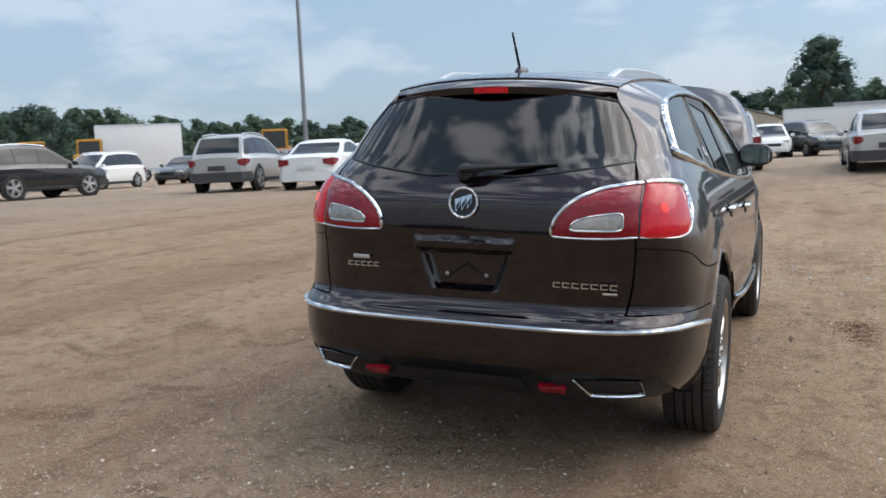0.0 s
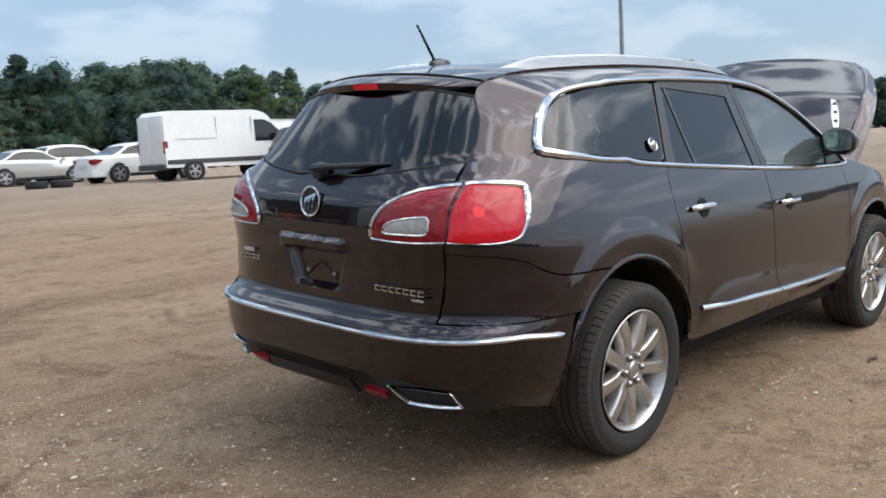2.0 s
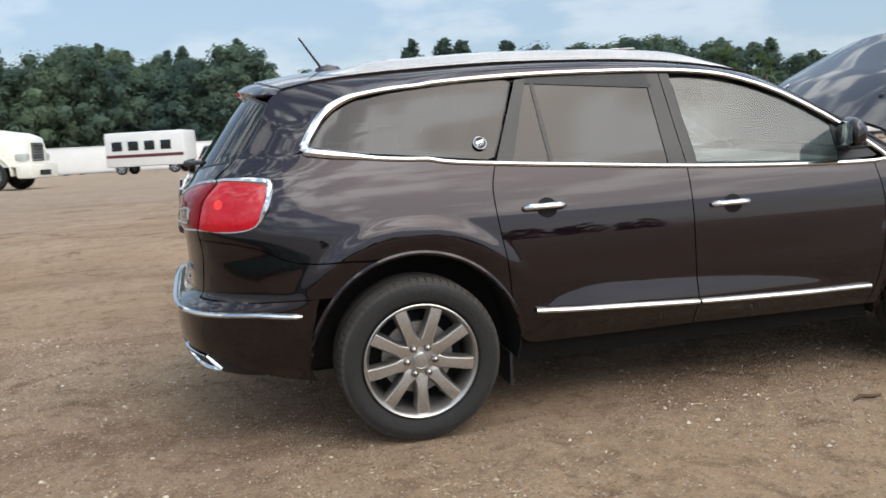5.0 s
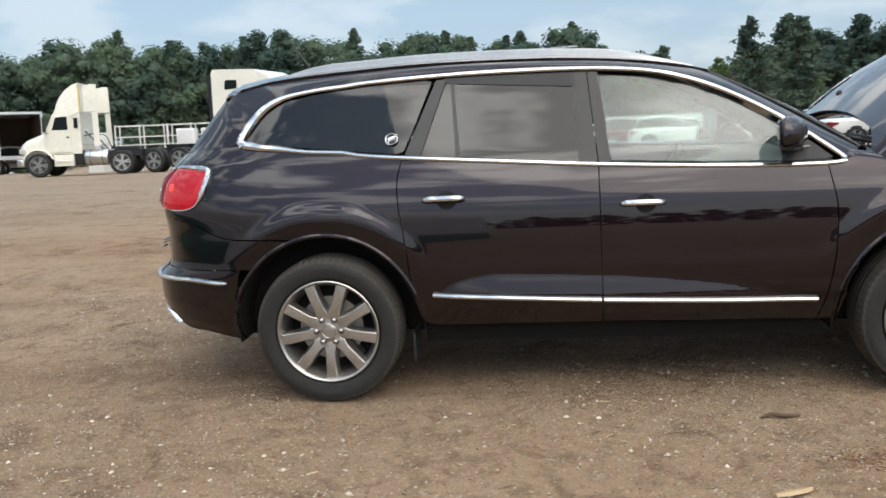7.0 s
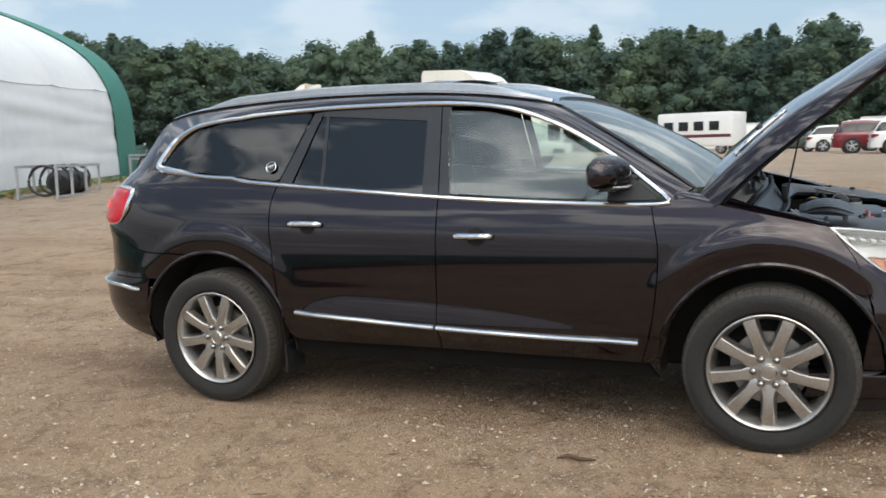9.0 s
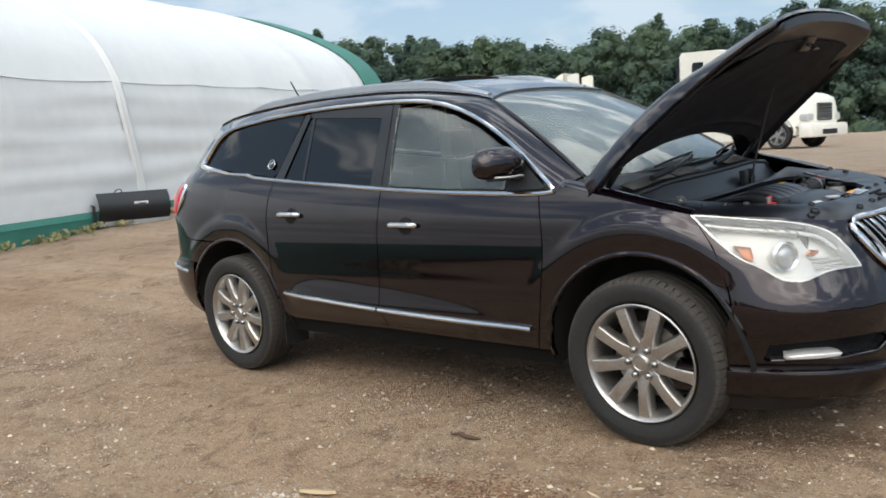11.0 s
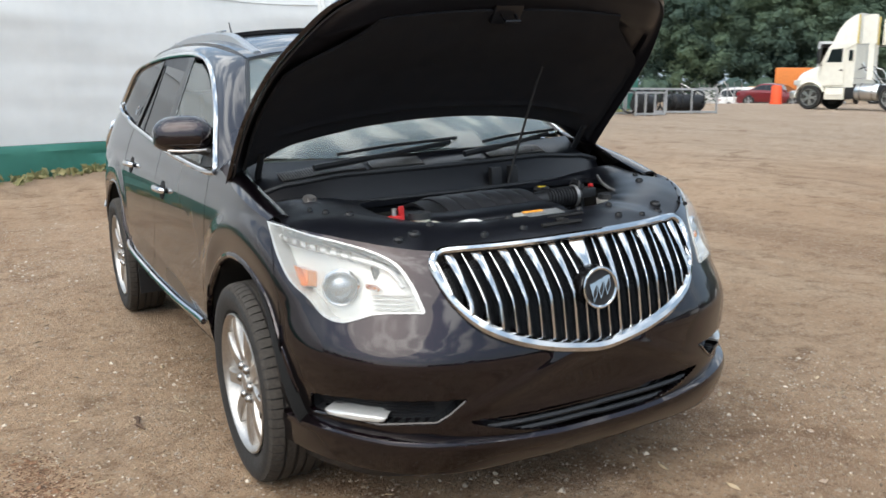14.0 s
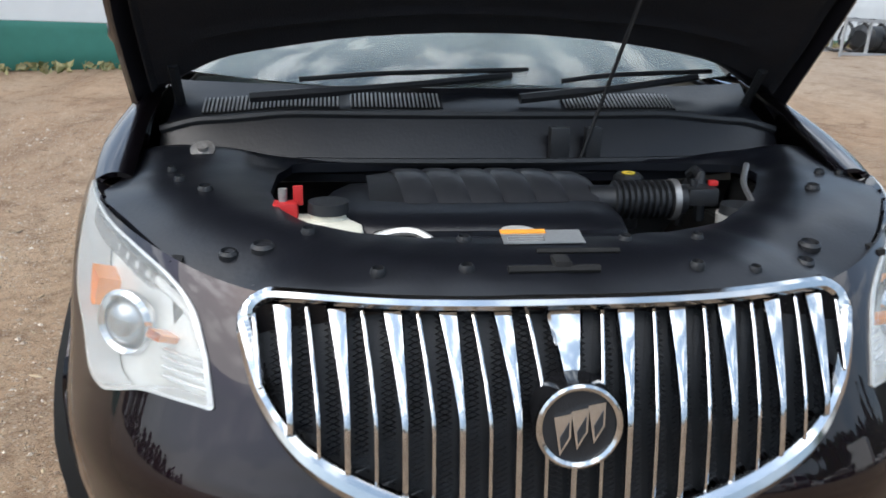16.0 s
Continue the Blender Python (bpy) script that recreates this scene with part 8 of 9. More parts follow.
def dome_pt(d, s, z, out=0.0):
    """d along the building from its near middle, s across from the wall, z up."""
    p = D0 + DA * d + DN * (s - out)
    return (p.x, p.y, z + BASEZ + 0.022 * d * (1 if d > 0 else 0.5))


def sag(d, z):
    """Cloth hangs slightly between the hoops."""
    f = (d - 1.95) / 2.95
    f -= math.floor(f)
    return 0.055 * (1 - (2 * f - 1) ** 2) * smooth(0.3, 2.0, z) - 0.03 * (math.exp(-((f * 2.95) / 0.05) ** 2) + math.exp(-(((1 - f) * 2.95) / 0.05) ** 2))


dome = thing("fabric_building", "long arched building of white fabric with green edges", "building")
side_z = resample(np.array([p for p in sec[:45] if 0.30 <= p[1] <= 3.25]), 30)
roof_z = resample(np.array([p for p in sec if p[1] >= 2.90]), 70)
part("side_cloth", sheet([[dome_pt(d, s + sag(d, z) + 0.05 * noise.noise((d * 0.30, z * 3.2, 3)) * smooth(0.5, 1.0, z) * smooth(3.0, 2.4, z), z) for s, z in side_z] for d in np.linspace(-30, 14.9, 260)], -0.02), FAB, dome, "white side cloth with faint creases")
part("roof_cloth", sheet([[dome_pt(d, s + sag(d, z) * (1 if s < 8 else -1), z + sag(d, z) * 0.6 * -1, 0.025) for s, z in roof_z] for d in np.linspace(-30, 14.9, 200)], -0.02), FAB2, dome, "white roof cloth over hoops")
skirt_z = [(-0.03, -0.35), (-0.10, -0.05), (-0.05, 0.15), (-0.07, 0.24), (-0.03, 0.35)]
part("skirt", sheet([[dome_pt(d, s + 0.05 * noise.noise((d * 0.9, z * 3, 9)), z) for s, z in skirt_z] for d in np.linspace(-30, 15.0, 150)], -0.015), GREENF, dome, "green base skirt")
part("end_band", sheet([[dome_pt(d, s, z, 0.035) for s, z in resample(np.array([p for p in sec if p[1] > -0.2]), 70)] for d in np.linspace(14.85, 16.4, 4)], -0.02), GREENF, dome, "green end band")
endw = [dome_pt(16.38, s, z) for s, z in sec if z > -0.3]
part("end_wall", ([tuple(p) for p in endw], [tuple(range(len(endw)))]), GREENF, dome)
part("pleat", sheet([[dome_pt(2.0 + o + 0.28 * smooth(2.7, 0.5, z), s + sag(2.0, z), z, h) for s, z in list(side_z) + [tuple(p) for p in roof_z[1:12]]] for o, h in ((0, 0.0), (0.05, 0.06), (0.11, 0.02), (0.16, 0.075), (0.23, 0.03), (0.30, 0.0))], -0.01), FAB2, dome, "overlapping cloth pleat")

# ---- snow pusher by the fabric wall ----
pl = thing("snow_plough", "black snow plough blade with a bare steel edge", "plough", Matrix.Translation((-12.05, 4.95, ground_z(-12.05, 4.95) + 0.0)) @ pose(0, 0, 0, 0, 0, 77))
part("blade", sheet([[(x, -0.05 - 0.16 * math.sin(math.pi * q) , 0.08 + 0.58 * q) for q in np.linspace(0, 1, 10)] for x in (-0.72, -0.2, 0.3, 0.72)], -0.02), BLACK, pl)
part("cutting_edge", join(box(-0.74, -0.09, 0.0, 0.74, -0.05, 0.13), *[box(-0.7 + 0.12 * k, -0.10, 0.03, -0.67 + 0.12 * k, -0.088, 0.06) for k in range(12)]), SATIN, pl, "bare steel cutting edge")
part("end_frame", join(box(-0.86, -0.2, 0.0, -0.74, 0.12, 0.06), tube([(-0.8, -0.15, 0.03), (-0.8, -0.15, 0.42), (-0.8, 0.1, 0.45), (-0.8, 0.1, 0.03)], 0.03, 6)), BLACK, pl)
part("back_frame", join(box(-0.6, -0.02, 0.1, 0.6, 0.2, 0.2, 0.02), box(-0.4, 0.0, 0.4, 0.4, 0.18, 0.5, 0.02)), BLACK, pl)
lb2 = part("label", box(-0.02, -0.225, 0.36, 0.26, -0.215, 0.47), LEAD, pl)
part("label_bars", join(box(0.06, -0.228, 0.39, 0.22, -0.224, 0.44), box(0.0, -0.228, 0.40, 0.04, -0.224, 0.43)), GREYPL, lb2)
part("hose_loop", tube(spline([(-0.35, 0.05, 0.6), (-0.3, 0.0, 0.72), (-0.2, 0.0, 0.72), (-0.18, 0.05, 0.6)], 10), 0.012, 6), BLACK, pl)


# ---- pipe racks with black hoops ----
def pipe_rack(at, heading, w, h, load):
    r = thing("pipe_rack", "welded pipe rack holding black hoops", "rack", Matrix.Translation((at[0], at[1], ground_z(*at))) @ pose(0, 0, 0, 0, 0, heading), "pipe racks")
    for x in np.linspace(0, w, 4):
        for y in (0, 0.9):
            part("post", box(x - 0.025, y - 0.025, 0, x + 0.025, y + 0.025, h), GALV, r)
    for y in (0, 0.9):
        for z in (0.06, h):
            part("rail", box(-0.03, y - 0.03, z - 0.03, w + 0.03, y + 0.03, z + 0.03), GALV, r)
    for k in range(load):
        x = w * (0.15 + 0.7 * k / max(1, load - 1))
        part("hoop", tube([(x + 0.04 * math.sin(3 * a), 0.45 + 0.36 * math.cos(a), 0.42 + 0.34 * math.sin(a)) for a in np.linspace(0, 2 * math.pi, 20, endpoint=False)], 0.035, 6, True), BLACK, r)
    part("hoop_roll", moved(rings([[(x, 0.45 + q * 0.36 * math.cos(a), 0.36 + q * 0.30 * math.sin(a)) for a in np.linspace(0, 2 * math.pi, 14, endpoint=False)] for x, q in ((w * 0.45, 0.6), (w * 0.5, 1.0), (w * 0.88, 0.9), (w * 0.92, 0.5))]), pose(0, 0, 0)), BLACK, r)
    return r


pipe_rack((-16.6, 17.6), 80, 2.9, 0.80, 6)
pipe_rack((-12.6, 10.0), 112, 2.4, 0.75, 4)
pipe_rack((-14.9, 16.0), 95, 1.2, 0.7, 3)
# wire shelving and appliances behind the tractors
for x, y, a in ((-20.4, 37.3, 12), (-17.8, 37.6, 8)):
    sh = thing("wire_shelf", "bare metal cage shelving beyond the trucks", "shelf", Matrix.Translation((x, y, ground_z(x, y))) @ pose(0, 0, 0, 0, 0, a), "cage shelves")
    for px in (0, 1.2, 2.4):
        for py in (0, 0.9):
            part("post", box(px - 0.03, py - 0.03, 0, px + 0.03, py + 0.03, 2.3), WIRE, sh)
    for z in (0.9, 1.3, 1.7, 2.25):
        part("tier", join(*[box(-0.02, py - 0.02, z - 0.02, 2.42, py + 0.02, z + 0.02) for py in np.linspace(0, 0.9, 4)]), WIRE, sh)
for x, y, w_ in ((-14.9, 36.2, 0.75), (-14.0, 36.4, 0.75), (-16.0, 35.8, 0.75), (-15.2, 37.4, 0.75), (-21.25, 37.2, 0.75)):
    ap = thing("appliance", "white boxy household appliance", "appliance", Matrix.Translation((x, y, ground_z(x, y))) @ pose(0, 0, 0, 0, 0, RN.uniform(-8, 8)), "old appliances")
    part("case", box(-w_ / 2 - 0.05, -0.4, 0, w_ / 2 + 0.05, 0.4, 1.95 if w_ > 0.7 else 1.1, 0.03), WHITE, ap)
    part("door", box(-w_ / 2, -0.43, 0.5, w_ / 2, -0.40, 1.85, 0.01), LEAD, ap)
TANB = mat("tan_boards", (0.50, 0.31, 0.14), 0.8, 0, 0, 0.2, 2)
# heap of white tube frames by the fence
tubes = []
for k in range(12):
    c = Vector((-36.8 + RN.uniform(-1.2, 1.2), 40.0 + RN.uniform(-1.2, 1.2), ground_z(-36.8, 40.0) + RN.uniform(0.1, 1.1)))
    R_ = Euler((RN.uniform(-1, 1), RN.uniform(-1, 1), RN.uniform(0, 6))).to_matrix()
    a, b = RN.uniform(0.5, 1.1), RN.uniform(0.3, 0.6)
    tubes.append(tube([c + R_ @ Vector(v) for v in ((-a, -b, 0), (a, -b, 0), (a, b, 0), (-a, b, 0))], 0.028, 5, True))
    tubes.append(tube([c + R_ @ Vector((-a, 0, 0)), c + R_ @ Vector((a, 0, 0))], 0.02, 5))
tagged(part("frame_heap", join(*tubes), WIRE), "tangled heap of white metal tube frames", "scrap heap", kind="stuff")
fen = thing("chain_link_fence", "galvanised wire fence with barbed arms", "fence")
for k in range(8):
    x, y = -36.5 - 1.9 * k, 43 + 1.3 * k
    part("post", join(cyl((x, y, -0.35), (x, y, 1.5), 0.035), tube([(x, y, 1.5), (x + 0.2, y - 0.25, 1.8)], 0.02, 5)), GALV, fen)
part("rail", tube([(-36.5, 43, 1.45), (-36.5 - 1.9 * 7, 43 + 1.3 * 7, 1.45)], 0.02, 5), GALV, fen)
parked_car("white_minivan", "minivan", WHITE, (-40.6, 46.2), 20, "white minivan standing beyond the racks")
parked_car("white_minivan", "minivan", WHITE, (-37.4, 47.2), 20, "white minivan standing beyond the racks")
parked_car("red_sedan", "sedan", REDPAINT, (-34.3, 41.4), 15, "bright red low car beyond the racks")
parked_car("white_wagon", "crossover", WHITE, (-31.8, 45.2), 30, "white small utility car near the open truck")
lum = thing("board_stack", "long low stack of tan boards", "boards", pose(-47.0, 59.5, ground_z(-47, 59.5), 0, 0, 8))
for k in range(5):
    part("board_layer", box(-3.2 + 0.1 * (k % 2), -1.2, 0.38 * k, 3.1 + 0.1 * (k % 2), 1.2, 0.38 * k + 0.36, 0.02), TANB, lum)
parked_car("white_pickup", "suv", WHITE, (10.5, 52), 100, "white utility car beyond the tractors")

rv = thing("camper_van", "white boxy camper van with brown stripe", "van", Matrix.Translation((-4.0, 57.5, ground_z(-4, 57))) @ pose(0, 0, 0, 0, 0, -20))
part("body", box(-2.8, -1.1, 0.5, 2.6, 1.1, 2.75, 0.15), WHITE, rv)
part("stripe", box(-2.7, -1.115, 1.1, 2.5, -1.095, 1.3), MAROON, rv)
for k in range(4):
    part("window", box(-2.3 + 1.1 * k, -1.12, 1.55, -1.6 + 1.1 * k, -1.09, 2.15, 0.005), CARGLASS, rv)
for x in (-1.8, 1.8):
    for s in (-1, 1):
        road_wheel(rv, x, s * 0.95, 0.38, 0.25, s)
for k in range(2):
    ty_ = tagged(part("loose_tyre", _tyre, RUBBER), "worn black tyre lying on the dirt", "tyre", "loose tyres")
    ty_.matrix_world = Matrix.Translation((8.6 + 0.75 * k, 27.2 - 0.2 * k, ground_z(9, 27) + 0.14)) @ pose(0, 0, 0, 90, 0, 0) @ Matrix.Diagonal((0.36, 0.3, 0.36, 1))

# ======== woods and trees ========
def leaf_mat(name, a, b):
    """Matt leaves that let some light through; the green differs from leaf to leaf and from crown to crown."""
    m = island_mat(name, a, b, 1.0)
    n, l = m.node_tree.nodes, m.node_tree.links
    p, t, x = n["Principled BSDF"], n.new("ShaderNodeBsdfTranslucent"), n.new("ShaderNodeMixShader")
    p.inputs["Specular IOR Level"].default_value = 0.0
    x.inputs[0].default_value = 0.40
    co, nz, rg, vm = n.new("ShaderNodeTexCoord"), n.new("ShaderNodeTexNoise"), n.new("ShaderNodeMapRange"), n.new("ShaderNodeMixRGB")
    nz.inputs["Scale"].default_value, nz.inputs["Detail"].default_value = 0.14, 3.0
    rg.inputs[1].default_value, rg.inputs[2].default_value = 0.38, 0.62
    vm.blend_type, vm.inputs[0].default_value = "MULTIPLY", 1.0
    tint = n.new("ShaderNodeMixRGB")
    tint.inputs[1].default_value, tint.inputs[2].default_value = (0.74, 0.78, 0.84, 1), (1.30, 1.22, 1.0, 1)
    l.new(co.outputs["Object"], nz.inputs["Vector"])
    l.new(nz.outputs["Fac"], rg.inputs[0])
    l.new(rg.outputs[0], tint.inputs[0])
    l.new(p.inputs["Base Color"].links[0].from_socket, vm.inputs[1])
    l.new(tint.outputs[0], vm.inputs[2])
    l.new(vm.outputs[0], p.inputs["Base Color"])
    l.new(vm.outputs[0], t.inputs[0])
    l.new(p.outputs[0], x.inputs[1])
    l.new(t.outputs[0], x.inputs[2])
    l.new(x.outputs[0], n["Material Output"].inputs[0])
    return m


# LEAFM and NEEDLE have distance haze mixed in, paler and bluer; LEAFL has none
LEAFM = leaf_mat("hazed_leaf_green", (0.088, 0.135, 0.112), (0.118, 0.168, 0.130))
LEAFL = leaf_mat("light_leaf", (0.07, 0.11, 0.05), (0.12, 0.17, 0.08))
NEEDLE = leaf_mat("hazed_needle_green", (0.085, 0.125, 0.100), (0.115, 0.160, 0.120))
BARK = mat("bark", (0.09, 0.07, 0.055), 0.95, 0, 0, 0.3, 3, 0.8, 12)
TR = random.Random(11)


class Leaves:
    def __init__(self):
        self.v, self.f = [], []

    def quad(self, c, n, s):
        a, b = frame_at(n)
        t = TR.uniform(0, 6.3)
        a, b = a * math.cos(t) + b * math.sin(t), b * math.cos(t) - a * math.sin(t)
        k = len(self.v)
        q = s * TR.uniform(0.6, 1.25)
        w = n * q * 0.25
        self.v += [tuple(c - a * q - w), tuple(c - b * q * 0.6), tuple(c + a * q - w), tuple(c + b * q * 0.6)]
        self.f += [(k, k + 1, k + 2), (k, k + 2, k + 3)]

    def core(self, c, r):
        """A lumpy heart that keeps the sky from showing through a clump."""
        k = len(self.v)
        g = (1 + 5**0.5) / 2
        for p in ((-1, g, 0), (1, g, 0), (-1, -g, 0), (1, -g, 0), (0, -1, g), (0, 1, g), (0, -1, -g), (0, 1, -g), (g, 0, -1), (g, 0, 1), (-g, 0, -1), (-g, 0, 1)):
            self.v.append(tuple(c + Vector(p).normalized() * r * TR.uniform(0.75, 1.15)))
        for a, b, d in ((0, 11, 5), (0, 5, 1), (0, 1, 7), (0, 7, 10), (0, 10, 11), (1, 5, 9), (5, 11, 4), (11, 10, 2), (10, 7, 6), (7, 1, 8), (3, 9, 4), (3, 4, 2), (3, 2, 6), (3, 6, 8), (3, 8, 9), (4, 9, 5), (2, 4, 11), (6, 2, 10), (8, 6, 7), (9, 8, 1)):
            self.f.append((k + a, k + b, k + d))

    def clump(self, c, r, count, s, heart=0.0):
        if heart:
            self.core(c, r * heart)
        for _ in range(count):
            d = Vector((TR.gauss(0, 1), TR.gauss(0, 1), TR.gauss(0, 1))).normalized()
            p = c + Vector((d.x * r, d.y * r, d.z * r * 0.85)) * TR.uniform(0.50, 1.05)
            self.quad(p, (d * 1.4 + Vector((TR.uniform(-.5, .5), TR.uniform(-.5, .5), TR.uniform(0.1, .7)))).normalized(), s)


def broadleaf(lv, x, y, z, h, w, s=0.42, dens=1.0, low=0.12, leaves=80, heart=0.5):
    """Clumps round a rising crown, fuller in the middle, with gaps at the rim."""
    for _ in range(int(44 * dens)):
        t = TR.uniform(low, 1)
        r = w * 0.5 * (math.sin(math.pi * min(1, 0.18 + 0.80 * t)) ** 0.7) * math.sqrt(TR.random())
        a = TR.uniform(0, 6.283)
        cr = w * TR.uniform(0.09, 0.18)
        lv.clump(Vector((x + r * math.cos(a), y + r * math.sin(a), z + h * t - cr * 0.8)), cr, leaves, s, heart)


def conifer(lv, x, y, z, h, w, s=0.40):
    """Ragged boughs that droop from a straight stem, longer below."""
    for k in range(170):
        t = (k + TR.random()) / 170
        rad = w * 0.5 * ((1 - t) ** 0.62 * TR.uniform(0.4, 1.2) + 0.05)
        zz = z + h * (0.10 + 0.90 * t)
        a = TR.uniform(0, 6.283)
        lift = TR.uniform(-0.30, 0.12)
        for q in np.linspace(0.1, 1, 6):
            p = Vector((x + rad * q * math.cos(a), y + rad * q * math.sin(a), zz + lift * rad * q))
            for _ in range(3):
                lv.quad(p + Vector((TR.uniform(-.25, .25), TR.uniform(-.25, .25), TR.uniform(-.3, .2))), Vector((TR.uniform(-1, 1), TR.uniform(-1, 1), TR.uniform(0.2, 1))).normalized(), s * 0.7)


skyline = table((-30, 3.0), (-4, 3.0), (4, 3.1), (10, 2.6), (28, 2.5), (38, 3.0), (44, 3.5), (48, 4.3), (52, 3.8), (56, 5.2), (60, 5.9), (62.5, 6.3), (66, 5.1), (70, 5.7), (74, 5.5), (77.5, 4.6), (80, 3.9), (83, 5.3), (86, 6.3), (90, 7.2), (100, 6.9), (108, 7.4), (116, 6.9), (125, 7.2), (135, 7.2), (145, 8.0), (175, 8.0))
lv = Leaves()
az = -24.0
while az < 170:
    far = 105 if az > 52 else (150 if az > 40 else 175)
    near = far < 140
    top = far * math.tan(radians(skyline(az) + 0.3)) + 1.4
    for row in range(3):
        d = far + row * 9 + TR.uniform(-4, 4)
        a = radians(az + TR.uniform(-1.0, 1.0))
        h = top * TR.uniform(0.88, 1.08) * (0.94, 1.03, 1.03)[row]
        w = h * TR.uniform(0.55, 0.85)
        x, y = d * math.cos(a), d * math.sin(a)
        broadleaf(lv, x, y, -0.4, h + 0.7, w, 0.27 if near else 0.42, (1.25, 0.8, 0.7)[row], (0.03, 0.30, 0.45)[row], (78, 60, 50)[row] if near else (40, 30, 26)[row], 0.5)
        if near and row and TR.random() < 0.2:
            conifer(lv, x + 2, y, 0.42 * h, 0.62 * h, 5.5, 0.34)
    az += 1.5
tagged(part("far_woods", (lv.v, lv.f), LEAFM, sharp=20), "dense dark green belt of mixed trees", "woods", kind="stuff")
# more woods on the side that the windows mirror
lv = Leaves()
for k in range(86):
    a = radians(186 + 1.3 * k + TR.uniform(-0.8, 0.8))
    d = TR.uniform(105, 120)
    h = TR.uniform(7.0, 10)
    broadleaf(lv, 2 + d * math.cos(a), d * math.sin(a), -0.6, h, h * 0.6, 0.5, 0.8, 0.03, 24, 0.7)
tagged(part("woods_opposite", (lv.v, lv.f), LEAFM, sharp=20), "dark green belt of trees across the yard", "woods", kind="stuff")
# scrub along the wood's foot
lv = Leaves()
for k in range(120):
    a = radians(TR.uniform(50, 160))
    d = TR.uniform(88, 100)
    lv.clump(Vector((d * math.cos(a), d * math.sin(a), 0.6 + TR.uniform(0, 0.8))), TR.uniform(0.9, 2.0), 90, 0.22, 0.7)
tagged(part("scrub", (lv.v, lv.f), LEAFM, sharp=20), "low green scrub along the wood", "bushes", kind="stuff")


def one_tree(name, kind, at, h, w, material, label, s=0.3, dens=1.0, low=0.15):
    t = thing(name, label, "tree", pose(at[0], at[1], ground_z(*at) if math.hypot(*at) < 80 else 0.5))
    path = [(0.04 * h * math.sin(2.1 * q), 0.03 * h * math.sin(1.3 * q + 1) - 0.03 * h * math.sin(1), h * 0.82 * q) for q in np.linspace(0, 1, 7)]
    part("trunk", tube(path, [h * 0.022 * (1 - 0.8 * q) + 0.03 for q in np.linspace(0, 1, 7)], 8), BARK, t)
    limbs = []
    for k in range(9):
        q = 0.3 + 0.06 * k
        a = 2.4 * k
        b = Vector((0.02 * h * q, 0, h * 0.82 * q))
        limbs.append(tube([b, b + Vector((math.cos(a) * w * 0.2, math.sin(a) * w * 0.2, h * 0.08)), b + Vector((math.cos(a) * w * 0.38, math.sin(a) * w * 0.38, h * 0.13))], [h * 0.008, h * 0.006, h * 0.003], 5))
    part("limbs", join(*limbs), BARK, t)
    l2 = Leaves()
    (conifer if kind == "c" else broadleaf)(l2, 0, 0, 0, h, w, *((s,) if kind == "c" else (s, dens, low)))
    part("crown", (l2.v, l2.f), material, t, sharp=20)
    return t


def at_az(a, d):
    return d * math.cos(radians(a)), d * math.sin(radians(a))


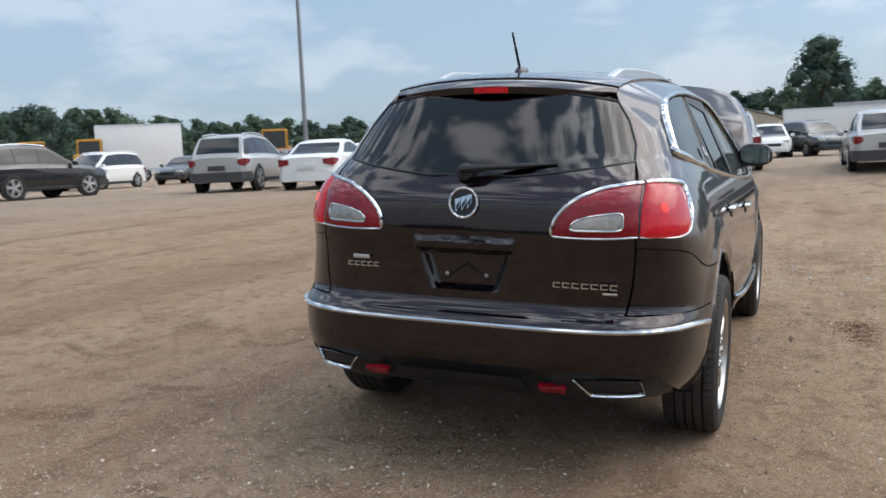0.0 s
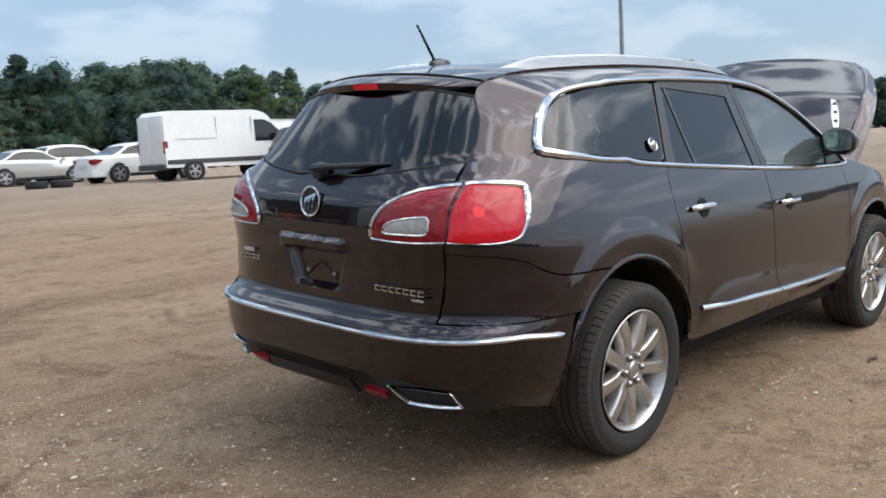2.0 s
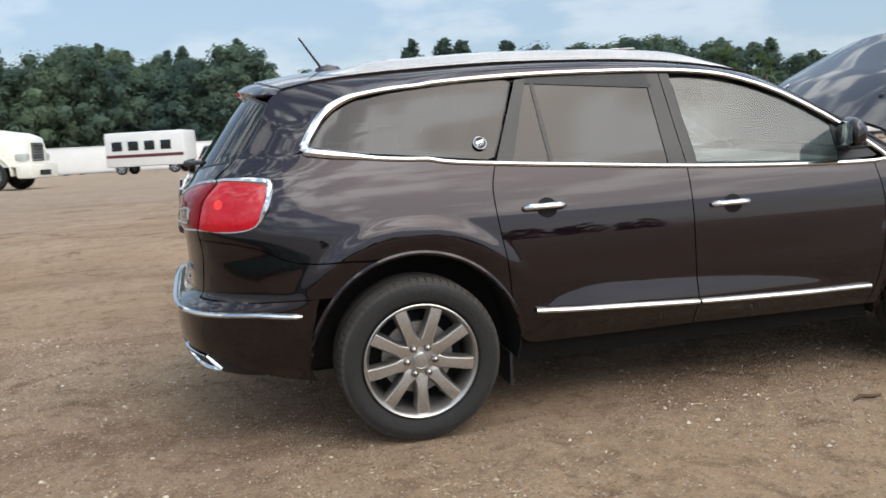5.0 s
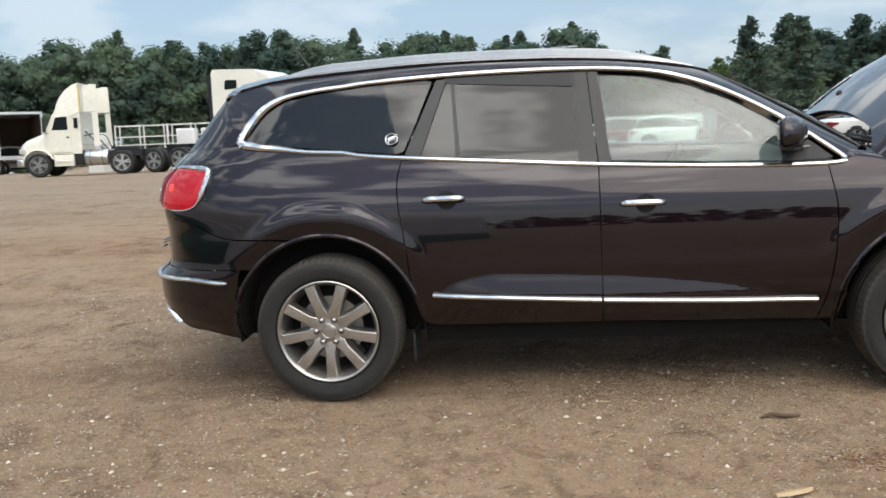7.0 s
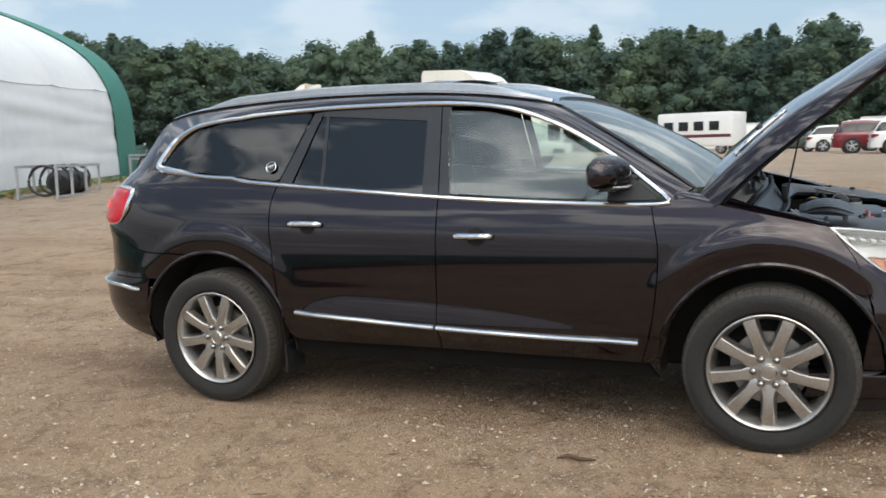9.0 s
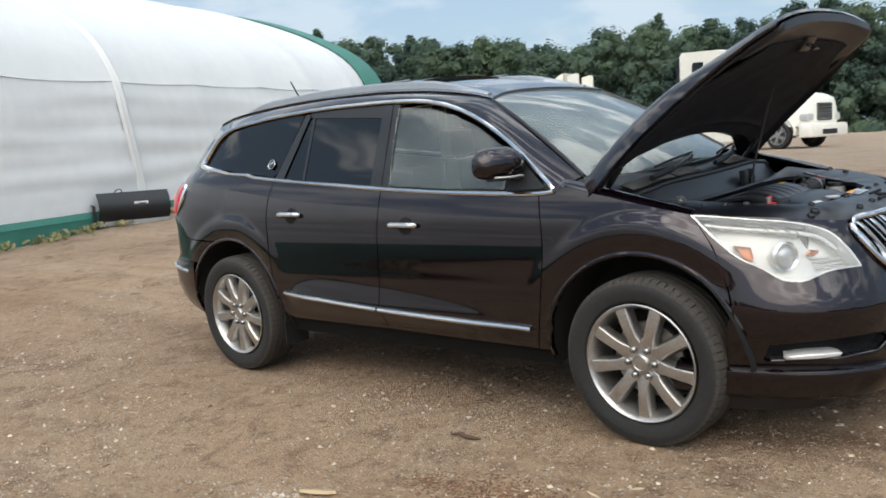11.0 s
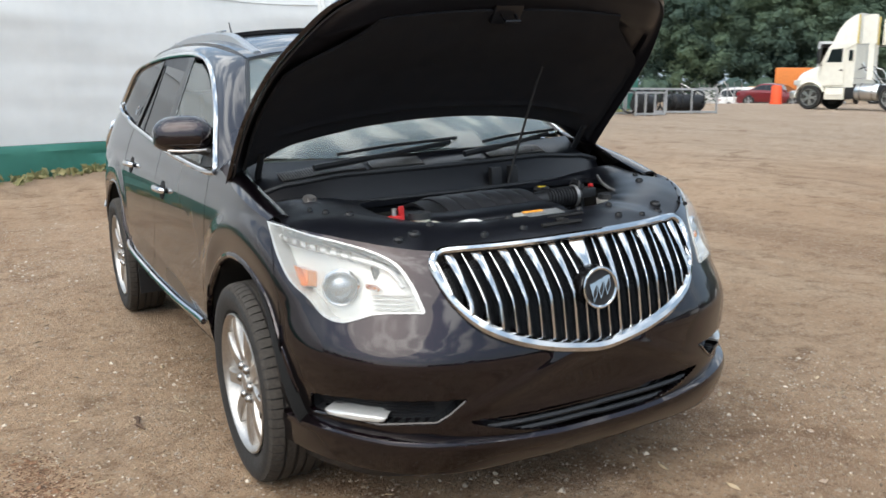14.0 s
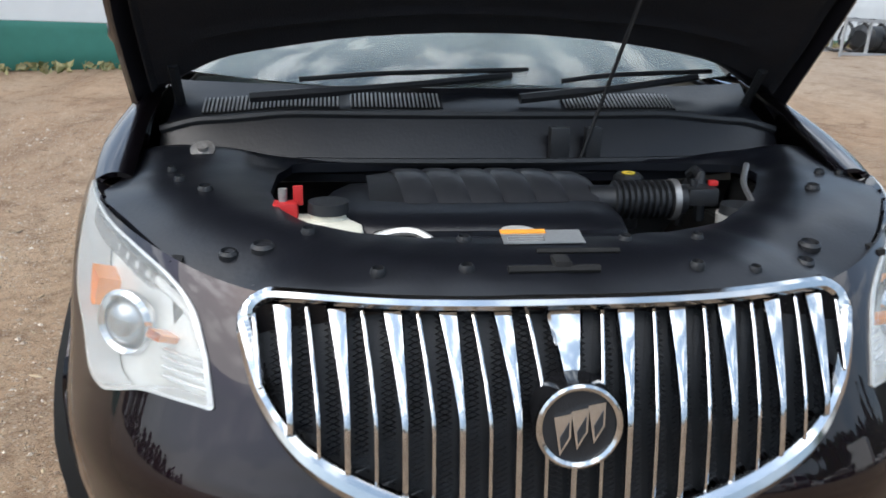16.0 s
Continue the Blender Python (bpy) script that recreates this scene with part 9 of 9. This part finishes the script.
one_tree("tall_tree", "b", at_az(-1.1, 122), 14.8, 9.6, LEAFM, "tall dense dark green broadleaf tree", 0.24, 2.2, 0.12)
one_tree("spruce", "c", at_az(76.4, 92), 12.3, 8.4, NEEDLE, "dark green spruce with layered branches", 0.42)
one_tree("spruce", "c", at_az(74.2, 95), 12.6, 8.6, NEEDLE, "dark green spruce with layered branches", 0.42)
one_tree("pine", "c", at_az(70.0, 94), 11.8, 8.8, NEEDLE, "dark green pine above the wood", 0.45)
one_tree("pine", "c", at_az(73.0, 72), 9.4, 6.0, NEEDLE, "dark green pine above the wood", 0.40)
one_tree("light_tree", "b", at_az(78.0, 88), 8.6, 4.6, LEAFL, "pale green young broadleaf tree", 0.18, 0.9)
one_tree("light_tree", "b", at_az(72.5, 84), 5.8, 4.2, LEAFL, "pale green rounded young tree", 0.18, 1.0)
one_tree("light_tree", "b", at_az(82.5, 86), 7.4, 4.0, LEAFL, "pale green young broadleaf tree", 0.18, 0.9)
one_tree("thin_tree", "b", at_az(56.0, 84), 8.8, 4.4, LEAFL, "thin grey-green tree with sparse leaves", 0.15, 0.5, 0.3)
one_tree("thin_tree", "b", at_az(53.8, 86), 8.2, 3.2, LEAFL, "thin grey-green tree with sparse leaves", 0.15, 0.4, 0.35)
one_tree("broad_tree", "b", at_az(68.2, 92), 11.6, 8.5, LEAFM, "dark green broadleaf tree", 0.17, 1.9)
one_tree("broad_tree", "b", at_az(72.2, 96), 11.4, 8.0, LEAFM, "dark green broadleaf tree", 0.17, 1.9)
one_tree("broad_tree", "b", at_az(47.5, 98), 8.0, 6.2, LEAFM, "dark green broadleaf tree", 0.2, 0.9)
one_tree("broad_tree", "b", at_az(61.8, 90), 11.0, 8.5, LEAFM, "dark green broadleaf tree", 0.2, 1.8)
one_tree("broad_tree", "b", at_az(14.0, 120), 7.0, 5.0, LEAFM, "dark green broadleaf tree", 0.2, 1.0)
# weeds along the fabric wall
lv = Leaves()
for k in range(420):
    d = TR.uniform(-14, 15)
    p = Vector(dome_pt(d, -0.12 - abs(TR.gauss(0, 0.28)), 0))
    p.z = ground_z(p.x, p.y) + 0.03
    for j in range(TR.randint(2, 6)):
        lv.quad(p + Vector((TR.uniform(-.08, .08), TR.uniform(-.08, .08), TR.uniform(0, 0.10))), Vector((TR.uniform(-1, 1), TR.uniform(-1, 1), 0.3)).normalized(), TR.uniform(0.03, 0.10))
tagged(part("weeds", (lv.v, lv.f), island_mat("dry_weed", (0.10, 0.12, 0.04), (0.32, 0.28, 0.14)), sharp=20), "dry grass and weeds along the fabric wall", "grass", kind="stuff")
